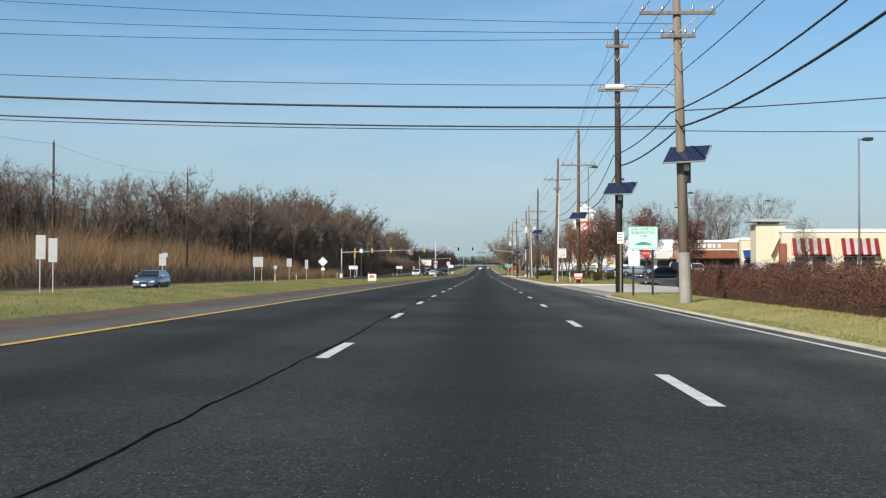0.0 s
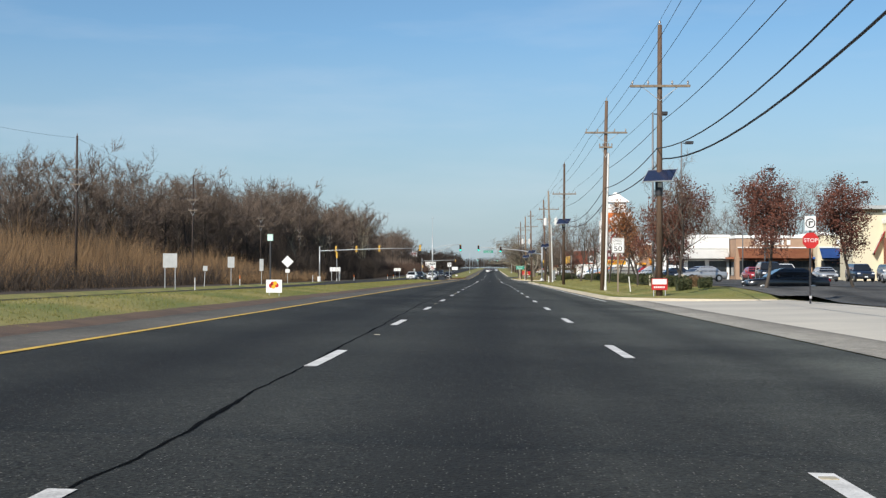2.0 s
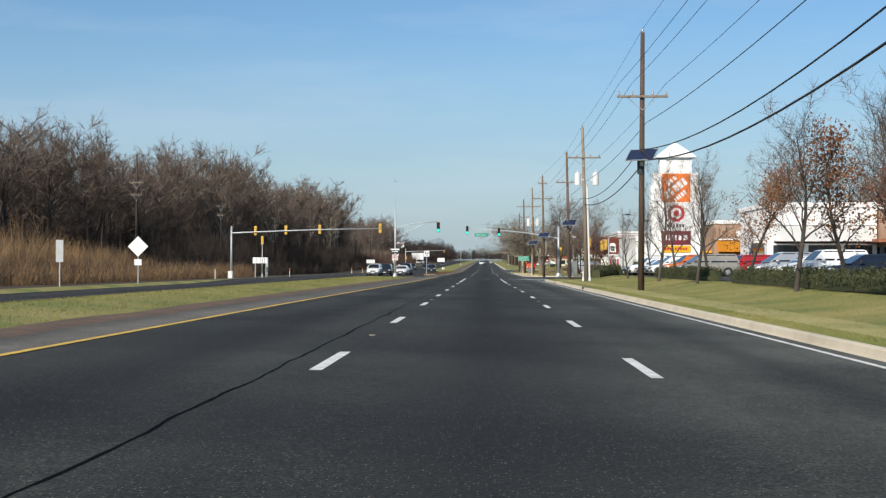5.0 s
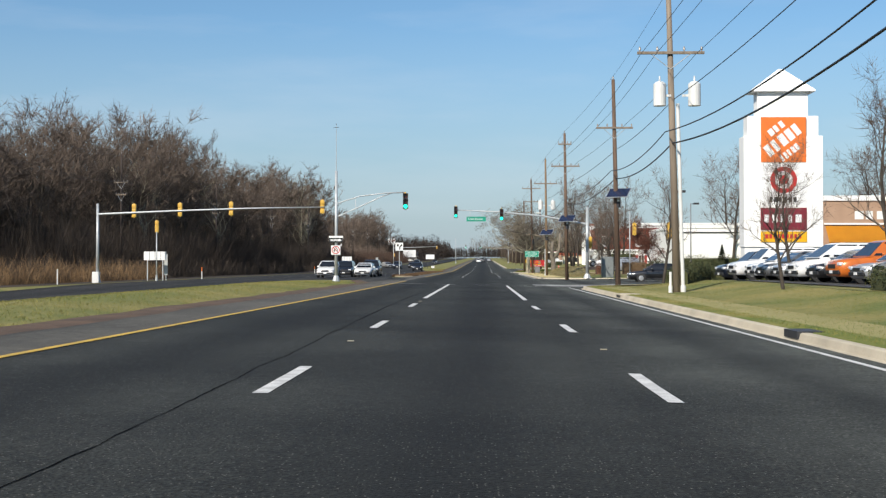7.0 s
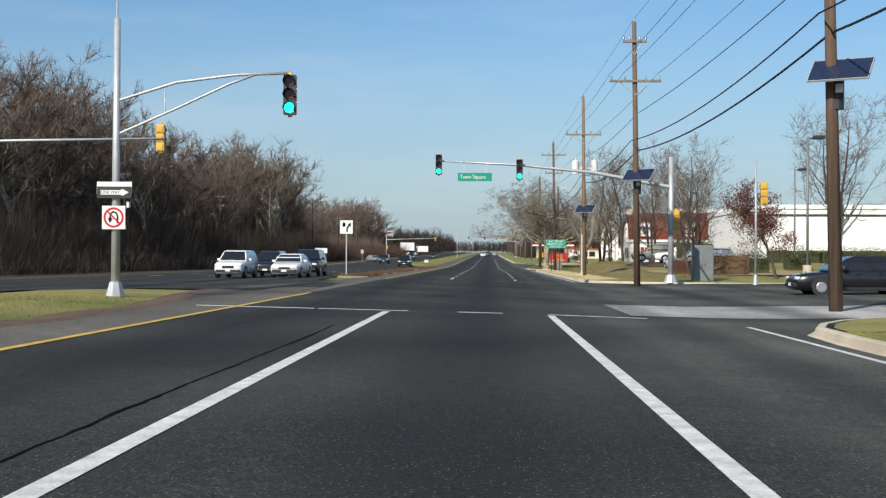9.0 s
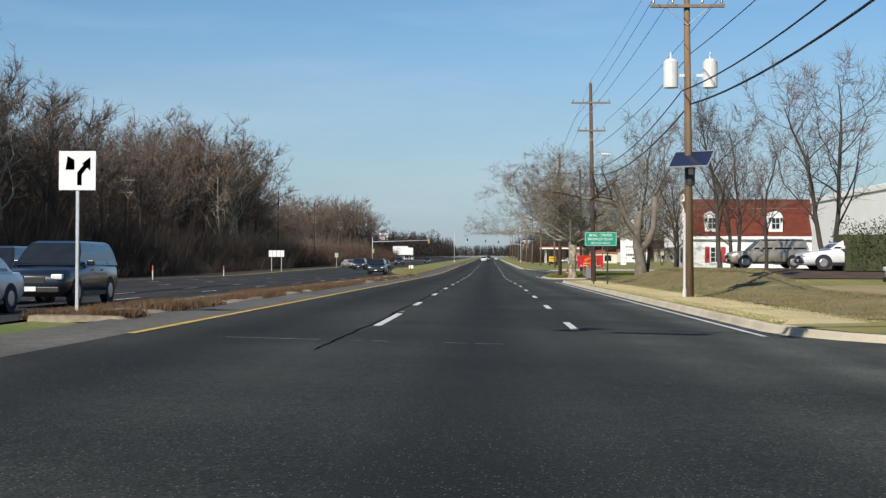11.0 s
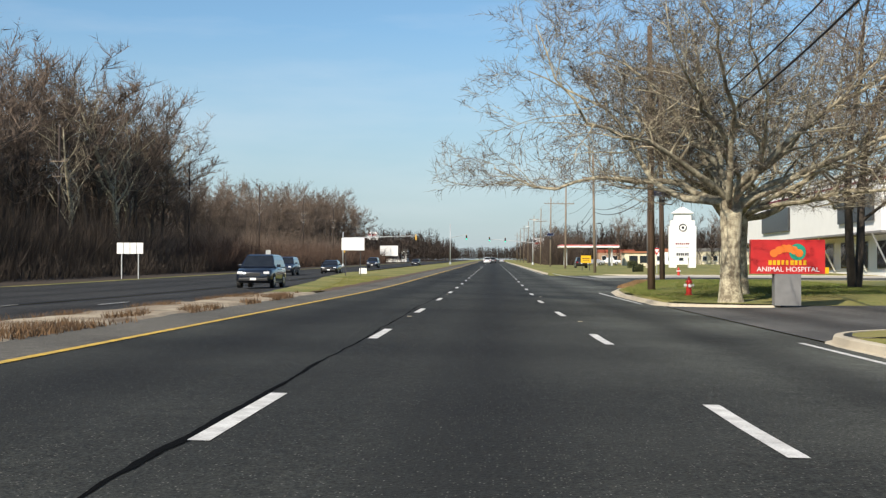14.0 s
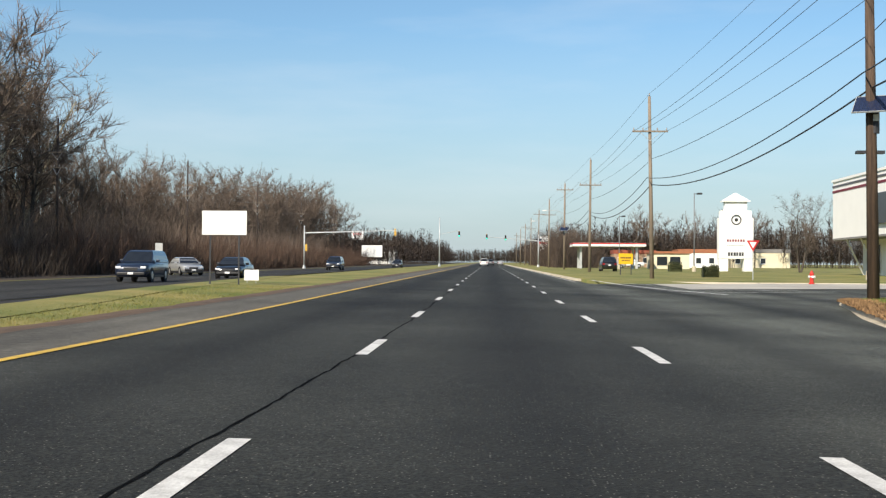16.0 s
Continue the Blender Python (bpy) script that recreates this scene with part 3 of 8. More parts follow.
def lane_x(lx, y):
    """The lane lines wander a little."""
    if lx > 0:
        return float(np.interp(y, [20, 60, 110, 176, 200, 212, 250, 298, 320, 347, 370, 394, 420, 480], [2.28, 2.42, 2.38, 2.42, 2.28, 2.14, 2.04, 2.28, 2.40, 2.46, 2.25, 2.12, 2.24, 2.32]))
    return float(np.interp(y, [18, 45, 60, 90, 176, 250, 300, 480], [-1.44, -1.62, -1.60, -1.5, -1.5, -1.55, -1.48, -1.52]))


late = [299.8, 311.3, 323.1, 335.5, 347.3, 358.4, 370.2, 381.8, 393.7, 405.5, 416.1, 427.0] + [438.6 + 11.7 * k for k in range(27)]
evens = [127 + 12.15 * k for k in range(8)]
DASHES = {-1.52: [7, 19.2, 31.8, 43.6, 55, 66.4, 78.3, 90, 102.2, 114.7] + evens + late, 2.32: [0.5, 14.8, 29.3, 43.2, 56.2, 69.3, 81.9, 92.8, 104.3, 115.4] + evens + late}
for lx, ends in DASHES.items():
    for y in ends:
        near = 6.0 if (lx < 0 and abs(y - 299.8) < 0.1) else 3.1
        y += 2.5 if near == 6 else 0
        px = lane_x(lx, y)
        ribbon("lane_dash", [(lane_x(lx, y - near), y - near), (px, y - near / 2), (px, y)], 0.075, 0.006, WHITE_LINE, "worn white painted lane dash on the asphalt")
    ribbon("lane_line", [(lane_x(lx, y), y) for y in steps((218.4, 250.8, 4))], 0.08, 0.006, WHITE_LINE, "solid white lane line before the signals")
ribbon("edge_line", [(yellow_x(y), y) for y in steps((-60, 263, 5))], 0.07, 0.010, YELLOW_LINE, "yellow painted edge line along the median")
ribbon("edge_line", [(yellow_x(y), y) for y in steps((292, 800, 5))], 0.07, 0.010, YELLOW_LINE, "yellow painted edge line along the median")
for a, b in ((-60, 62), (106, 248), (296, 369), (392, 410), (480, 800)):
    ribbon("edge_line", [(5.72, y) for y in steps((a, b, 5))], 0.06, 0.006, WHITE_LINE, "white painted edge line beside the kerb")
ribbon("stop_line", [(-6.2, 251.3), (-3.2, 251.3)], 0.15, 0.009, WHITE_LINE, "worn white stop line before the signals")
ribbon("stop_line", [(-3.1, 251.3), (-1.1, 251.3)], 0.12, 0.009, WHITE_LINE, "worn white stop line before the signals")
ribbon("stop_line", [(0.0, 251.3), (1.0, 251.3)], 0.13, 0.009, WHITE_LINE, "worn white stop line before the signals")
ribbon("stop_line", [(2.0, 251.2), (4.1, 250.6)], 0.12, 0.009, WHITE_LINE, "worn white stop line before the signals")
for a, b in ((-3.4, -1.95), (-1.5, -1.3), (-1.15, -0.9), (-0.05, 0.3), (0.42, 0.85)):
    ribbon("crossing_line", [(a, 291.75), (b, 291.7)], 0.05, 0.007, WORN_LINE, "faint worn white crossing line past the junction")
ribbon("edge_line", [(6.6, 478), (6.9, 463), (7.6, 452), (8.8, 444)], 0.08, 0.02, WHITE_LINE, "white painted line round the entrance hatching")
for k in range(9):
    y = 476 - 3.0 * k
    ribbon("hatching", [(6.9 + k * 0.16, y - 1), (8.2 + k * 0.9, y + 1.6)], 0.07, 0.02, WHITE_LINE, "faded white hatching at the road mouth", "road marking", lambda x, y: grade(y) - 0.10 + 0.08 * smooth(8, 20, x))
for y in (310, 322, 334, 346, 358, 370, 382):
    for x in (-11.2, -14.8, -18.9, -22.9):
        ribbon("lane_dash", [(x, y + 1.7 * (x > -15)), (x, y + 1.7 * (x > -15) + 3)], 0.07, 0.03, WHITE_LINE, "white painted lane dash on the opposite carriageway")
# tar-filled seam beside the lane line
def seam_x(y):
    return float(np.interp(y, [20, 32, 45, 56, 64, 80, 93, 104, 116, 168, 182, 207, 216, 231, 241, 292, 298, 316, 330, 345, 380, 398, 404, 413, 430, 500], [-1.62, -1.66, -1.80, -1.57, -1.66, -1.83, -2.02, -2.0, -1.97, -2.01, -1.97, -2.15, -2.18, -2.02, -1.98, -1.70, -1.62, -1.58, -1.66, -1.53, -1.71, -1.72, -1.74, -1.55, -1.5, -1.52]))


rng = random.Random(5)
for a, b in ((-20, 245), (289.5, 520)):
    line, x = [], 0.0
    for y in steps((a, b, 0.22)):
        x += rng.uniform(-0.016, 0.016) - x * 0.12
        line.append((seam_x(y) + x + 0.02 * noise.noise((y * 0.5, 1, 4)), y))
    verts, faces = [], []
    for i, (x, y) in enumerate(line):
        w = 0.007 + 0.022 * max(0, noise.noise((0, y * 0.35, 3))) + rng.uniform(0, 0.012)
        w *= 0.45 if 160 < y < 200 else 1.0
        w += 0.012 * smooth(286, 292, y) * (1 - smooth(330, 350, y))
        w += 0.055 * smooth(0.2, 0.55, noise.noise((7, y * 0.08, 1))) * smooth(325, 345, y)
        verts += [(x - w, y, land(x, y) + 0.004), (x + w, y, land(x, y) + 0.004)]
        if i:
            faces.append((2 * i - 2, 2 * i - 1, 2 * i + 1, 2 * i))
    tagged(raw("tar_seam", verts, faces, TAR), "crooked black tar-filled seam along the lane", "road seam", "", "structure")
# raised reflective markers
MARKER_TAN = mat("dull_amber_marker", (0.46, 0.40, 0.27), (0.30, 0.26, 0.18), 0.5, scale=20, fine=90)
for lx, places in ((-1.51, (46.8, 71, 94.5, 119.4, 143.4, 167.2, 192.7, 214.5, 303.6, 328, 352.2, 376.2, 400)), (2.4, (56, 121.9, 167.9, 192, 328, 352, 375.7, 399.5))):
    for y in places:
        t = thing("road_marker", "small pale reflective road marker set in asphalt", "road marker", (lx, y, land(lx, y)), 0, "road markers")
        bm = bmesh.new()
        box(bm, -0.05, 0.05, -0.045, 0.045, 0, 0.012, 0.005)
        part("body", bm, MARKER_TAN, t)


def kerb(line, label="weathered pale concrete kerb along the highway", gutter=0.12, high=0.15):
    """An upright kerb with a gutter strip; line runs with the road on its left."""
    verts, faces = [], []
    prof = ((-gutter, 0.005), (0.0, 0.012), (0.03, high - 0.02), (0.06, high), (0.19, high), (0.20, -0.1))
    n = len(prof)
    for i, (x, y) in enumerate(line):
        a, b = line[max(i - 1, 0)], line[min(i + 1, len(line) - 1)]
        d = Vector((b[0] - a[0], b[1] - a[1])).normalized()
        z = grade(y) - 0.125
        for off, h in prof:
            verts.append((x + off * d.y, y - off * d.x, z + h))
        if i:
            faces += [((i - 1) * n + k, (i - 1) * n + k + 1, i * n + k + 1, i * n + k) for k in range(n - 1)]
    faces += [tuple(range(n)), tuple((len(line) - 1) * n + k for k in reversed(range(n)))]
    return tagged(raw("kerb", verts, faces, CONCRETE), label, "kerb", "", "structure")


def corner(x, y, r, turn_in):
    """A quarter arc from the road's edge into a side street."""
    pts = []
    for k in range(9):
        a = math.pi / 2 * k / 8
        pts.append((x + r - r * math.cos(a), y + r * math.sin(a)) if turn_in else (x + r - r * math.sin(a), y - r * math.cos(a)))
    return pts


KX = 6.2
for y0, r0, y1, r1, _ in OPENINGS:
    for y, r, into, low in ((y0, r0, True, 0.12 if y0 < 100 else 0.0), (y1, r1, False, 0.0)):
        arc = corner(KX + 0.17, y, r, into)
        hub = (KX + 0.17 + r, y)
        verts, faces = [(*hub, land(*hub) + 0.02)], []
        for q in arc:
            for f in (0.5, 1.0):
                px, py = hub[0] + (q[0] - hub[0]) * f * (1 - 0.17 / r), hub[1] + (q[1] - hub[1]) * f * (1 - 0.17 / r)
                rim = grade(py) + 0.024 - low
                verts.append((px, py, (verts[0][2] + rim) / 2 if f < 1 else rim))
        for i in range(len(arc) - 1):
            faces += [(0, 2 * i + 1, 2 * i + 3), (2 * i + 1, 2 * i + 2, 2 * i + 4, 2 * i + 3)]
        tagged(raw("verge", verts, faces, GRASS), "rounded grass corner beside the side street", "verge", "", "structure")
kerb([(KX, y) for y in steps((-60, 60, 6))] + corner(KX, 60.5, 6.0, True)[1:], "worn low concrete kerb half buried in soil", 0.05, 0.03)
kerb(corner(KX, 112, 7.0, False) + [(KX, y) for y in steps((112.5, 243, 6))] + corner(KX, 244, 8.0, True)[1:])
kerb([(45, 290)] + corner(KX, 298, 8.0, False) + [(KX, y) for y in steps((299, 368, 6))] + corner(KX, 368.4, 3.5, True)[1:])
kerb(corner(KX, 391.5, 3.5, False) + [(KX, y) for y in steps((392, 403, 4))] + MOUTH, "weathered low concrete kerb and gutter round the road mouth", 0.22, 0.11)
kerb([(40, 474), (14, 474.5), (9, 477), (6.9, 481)] + [(KX, y) for y in steps((487, 900, 12))])
kerb([(14, 112), (14, 128), (14, 160), (14.2, 210), (14.5, 244)], "concrete kerb round the car park")
# island kerb on the median, worn and low
for a, b in ((296, 396),):
    verts, faces = [], []
    for i, y in enumerate(steps((a, b, 0.8))):
        x = median_right(y) + 0.1 + 0.22 * noise.noise((y * 0.4, 0, 0)) + 0.1 * noise.noise((y * 1.7, 3, 0))
        z = land(-6.5, y)
        w = 1.75 + 0.25 * noise.noise((y * 0.15, 4, 0))
        h = 0.055 + 0.03 * noise.noise((y * 0.7, 9, 0))
        for px, pz in ((x, 0), (x - 0.16, h), (x - w, h + 0.02), (x - w - 0.05, -0.1)):
            verts.append((px, y, z + pz))
        if i:
            faces += [((i - 1) * 4 + k, (i - 1) * 4 + k + 1, i * 4 + k + 1, i * 4 + k) for k in range(3)]
    faces += [(0, 1, 2, 3), tuple(len(verts) - 1 - k for k in range(4))]
    tagged(raw("median_island", verts, faces, mat("broken_island_concrete", (0.47, 0.40, 0.29), (0.13, 0.088, 0.053), 0.9, scale=0.7, fine=7, bump=0.8, spread=0.5, grain=0.4)), "broken pale concrete median island with dead weeds", "median", "", "structure")
for a, b in ((-60, 265), (400, 900)):
    verts, faces = [], []
    for i, y in enumerate(steps((a, b, 1.5))):
        x = median_right(y)
        wob = 0.18 * noise.noise((y * 0.35, 2, 0)) + 0.1 * noise.noise((y * 1.3, 2, 5))
        verts += [(x + 0.12 + wob, y, land(-6.5, y) + 0.008), (x - 0.1 + wob, y, land(-6.5, y) + 0.035), (x - 0.75 + wob * 2, y, land(-7.7, y) + 0.03)]
        if i:
            faces += [((i - 1) * 3 + k, (i - 1) * 3 + k + 1, i * 3 + k + 1, i * 3 + k) for k in range(2)]
    tagged(raw("verge_edge", verts, faces, SOIL), "ragged brown soil edge of the grass median", "verge", "", "structure")


# ---- trees ----
def grow_tree(seed, height, trunk_r, spread=0.5, levels=3, kids=(9, 6, 5), twigs=6, twig_len=0.9, clear=0.3, up=0.25, sides=(6, 4, 3), lean=0.0, fork=1, droop=0.0, reach=0.42, twig_w=0.016):
    """Trunk and limbs as tapered tubes, and a haze of twigs. Returns wood (verts, faces), twigs (verts, faces) and the twig tips."""
    rng = random.Random(seed)
    wv, wf, tv, tf, tips = [], [], [], [], []

    def sprig(p, d, length):
        side = d.cross(Vector((rng.uniform(-1, 1), rng.uniform(-1, 1), rng.uniform(-1, 1))))
        side = side.normalized() * twig_w * rng.uniform(0.7, 1.3) if side.length > 1e-4 else Vector((twig_w, 0, 0))
        mid = p + d * length * 0.5 + side * rng.uniform(-2, 2)
        end = p + d * length + Vector((rng.uniform(-1, 1), rng.uniform(-1, 1), rng.uniform(-0.6, 1))) * length * 0.18
        i = len(tv)
        tv.extend((p - side, p + side, mid + side * 0.6, mid - side * 0.6, end))
        tf.append((i, i + 1, i + 2, i + 3))
        tf.append((i + 3, i + 2, i + 4))
        tips.append(end)

    def limb(p, d, length, r, level):
        n = 6 if level == 0 else 5 if level < levels - 1 else 3
        pts, dirs, q = [p.copy()], [d.copy()], p.copy()
        bend = 0.10 if level == 0 else 0.26
        for k in range(n):
            d = (d + Vector((rng.gauss(0, bend), rng.gauss(0, bend), rng.gauss(0, bend * 0.7) + (up if level else 0.1) * 0.35 - droop * level * 0.1))).normalized()
            q = q + d * (length / n)
            pts.append(q.copy())
            dirs.append(d.copy())
        radii = [r * (1 - 0.82 * (k / n) ** (0.9 if level else 1.1)) for k in range(n + 1)]
        tube(wv, wf, pts, radii, sides[min(level, 2)], level < 2)
        if level >= levels - 1:
            for k in range(twigs):
                f = rng.uniform(0.15, 1.0) * n
                i = min(int(f), n - 1)
                base = pts[i].lerp(pts[i + 1], f - i)
                dd = (dirs[i] * 0.6 + Vector((rng.gauss(0, 0.6), rng.gauss(0, 0.6), rng.gauss(0.12 - droop, 0.5)))).normalized()
                sprig(base, dd, twig_len * rng.uniform(0.45, 1.15))
            return
        count = kids[level]
        for k in range(count):
            lo = clear if level == 0 else 0.18
            f = (lo + (1 - lo) * (k + rng.uniform(0.1, 0.9)) / count) * n
            i = min(int(f), n - 1)
            base = pts[i].lerp(pts[i + 1], f - i)
            a = 2.4 * k + rng.uniform(-0.5, 0.5)
            out = Vector((math.cos(a), math.sin(a), 0))
            if level:
                out = (dirs[i].cross(out)).normalized() if rng.random() < 0.8 else out
            dd = (dirs[i] * (1 - spread) + out * spread + Vector((0, 0, up * 0.5))).normalized()
            taper = 1 - 0.55 * f / n
            limb(base, dd, length * reach * rng.uniform(0.75, 1.25) * (1.15 - 0.45 * f / n), radii[i] * (0.5 if level == 0 else 0.52) * taper ** 0.3, level + 1)

    for k in range(fork):
        a = 2 * math.pi * k / fork + rng.uniform(0, 1)
        d = Vector((lean * math.cos(a) + rng.gauss(0, 0.03), lean * math.sin(a) + rng.gauss(0, 0.03), 1)).normalized()
        limb(Vector((0.05 * math.cos(a), 0.05 * math.sin(a), -0.15)), d, height * rng.uniform(0.85, 1.0), trunk_r / (fork ** 0.5), 0)
    return (wv, wf), (tv, tf), tips


def make_tree(name, label, grown, wood, twig, leaves=None, leaf_mat=None, category="tree", group=""):
    (wv, wf), (tv, tf), tips = grown
    t = thing(name, label, category, group=group)
    raw("trunk", wv, wf, wood, t, "", True)
    raw("crown", tv, tf, twig, t)
    if leaves:
        rng = random.Random(len(tv))
        lv, lf = [], []
        for p in tips:
            for _ in range(leaves):
                c = p + Vector((rng.gauss(0, 0.22), rng.gauss(0, 0.22), rng.gauss(-0.05, 0.2)))
                u = Vector((rng.gauss(0, 1), rng.gauss(0, 1), rng.gauss(0, 1))).normalized()
                w = u.cross(Vector((rng.gauss(0, 1), rng.gauss(0, 1), rng.gauss(0, 1))))
                w = w.normalized() if w.length > 1e-3 else Vector((1, 0, 0))
                s = rng.uniform(0.05, 0.10)
                i = len(lv)
                lv.extend((c - u * s, c + w * s * 0.6, c + u * s, c - w * s * 0.6))
                lf.append((i, i + 1, i + 2, i + 3))
        raw("foliage", lv, lf, leaf_mat, t)
    return t


def plant(proto, x, y, size=1.0, turn=0.0, z=None, tall=None):
    c = copy_thing(proto, Matrix.Identity(4))
    c.matrix_basis = pose(x, y, land(x, y) if z is None else z, 0, 0, turn) @ Matrix.Diagonal((size, size, tall or size, 1))
    return c


def grow_broad(seed, trunk, limbs, length, r, kids, twigs, twig_len, twig_w=0.006):
    """A stout trunk that breaks into long, winding limbs, some rising and some nearly level, with drooping fine ends."""
    rng = random.Random(seed)
    wv, wf, tv, tf = [], [], [], []
    tops = [Vector((0, 0, -0.2)), Vector((0.02, 0, 0.15)), Vector((0.03, 0, 0.7)), Vector((0.0, 0.02, trunk * 0.6)), Vector((0, 0, trunk)), Vector((0.08, 0.05, trunk + 0.7))]
    tube(wv, wf, tops, [r * 1.45, r * 1.15, r * 0.98, r * 0.9, r * 1.05, r * 0.5], 16)

    def sprig(p, d, n):
        side = d.cross(Vector((rng.gauss(0, 1), rng.gauss(0, 1), rng.gauss(0, 1)))).normalized() * twig_w
        m = p + d * n * 0.5 + side * rng.uniform(-5, 5)
        e = m + (d + Vector((rng.gauss(0, 0.4), rng.gauss(0, 0.4), rng.gauss(0.05, 0.35)))).normalized() * n * 0.5
        i = len(tv)
        tv.extend((p - side, p + side, m + side * 0.7, m - side * 0.7, e))
        tf.extend(((i, i + 1, i + 2, i + 3), (i + 3, i + 2, i + 4)))

    def bough(p, d, n, rad, level, aim):
        k = (12, 7, 4)[level]
        bend = (0.25, 0.28, 0.28)[level]
        pts, dirs, q = [p.copy()], [d.copy()], p.copy()
        for j in range(k):
            d = (d * 0.92 + aim * 0.10 + Vector((rng.gauss(0, bend), rng.gauss(0, bend), rng.gauss(0, bend * 0.8)))).normalized()
            if q.z < 4.2 and d.z < 0.05:
                d.z = 0.1
                d.normalize()
            q = q + d * n / k
            pts.append(q.copy())
            dirs.append(d.copy())
        radii = [max(rad * (1 - 0.9 * (j / k) ** 0.7), 0.006) for j in range(k + 1)]
        tube(wv, wf, pts, radii, (10, 5, 3)[level], level < 1)
        if level == 2:
            for _ in range(twigs):
                f = rng.uniform(0.1, 1) * k
                i = min(int(f), k - 1)
                sprig(pts[i].lerp(pts[i + 1], f - i), (dirs[i] * 0.7 + Vector((rng.gauss(0, 0.55), rng.gauss(0, 0.55), rng.gauss(0.05, 0.5)))).normalized(), twig_len * rng.uniform(0.4, 1.2))
            return
        for j in range(kids[level]):
            f = ((0.22 if level == 0 else 0.12) + 0.8 * (j + rng.random()) / kids[level]) * k
            i = min(int(f), k - 1)
            out = dirs[i].cross(Vector((rng.gauss(0, 1), rng.gauss(0, 1), rng.gauss(0, 1)))).normalized()
            dd = (dirs[i] * 0.6 + out * 0.75 + Vector((0, 0, 0.08))).normalized()
            bough(pts[i].lerp(pts[i + 1], f - i), dd, n * rng.uniform(0.26, 0.44) * (1.15 - 0.35 * f / k), radii[i] * rng.uniform(0.42, 0.6), level + 1, (dd + Vector((0, 0, rng.uniform(-0.25, 0.35)))).normalized())

    for j in range(limbs):
        a = 2.4 * j + rng.uniform(-0.25, 0.25)
        t = (1.4, 0.5, 1.3, 0.95)[j % 4] * rng.uniform(0.92, 1.06)
        d = Vector((math.cos(a) * math.sin(t * 0.8), math.sin(a) * math.sin(t * 0.8), math.cos(t * 0.8))).normalized()
        aim = Vector((math.cos(a) * math.sin(t * 1.12), math.sin(a) * math.sin(t * 1.12), math.cos(t * 1.12)))
        bough(Vector((0, 0, trunk - 0.2 + 0.6 * rng.random())), d, length * (1.0, 0.86, 1.0, 0.98)[j % 4] * rng.uniform(0.88, 1.08), r * rng.uniform(0.33, 0.47), 0, aim)
    return (wv, wf), (tv, tf), []


def place_first(proto, x, y, size=1.0, turn=0.0, z=None):
    proto.matrix_basis = pose(x, y, land(x, y) if z is None else z, 0, 0, turn) @ Matrix.Diagonal((size, size, size, 1))


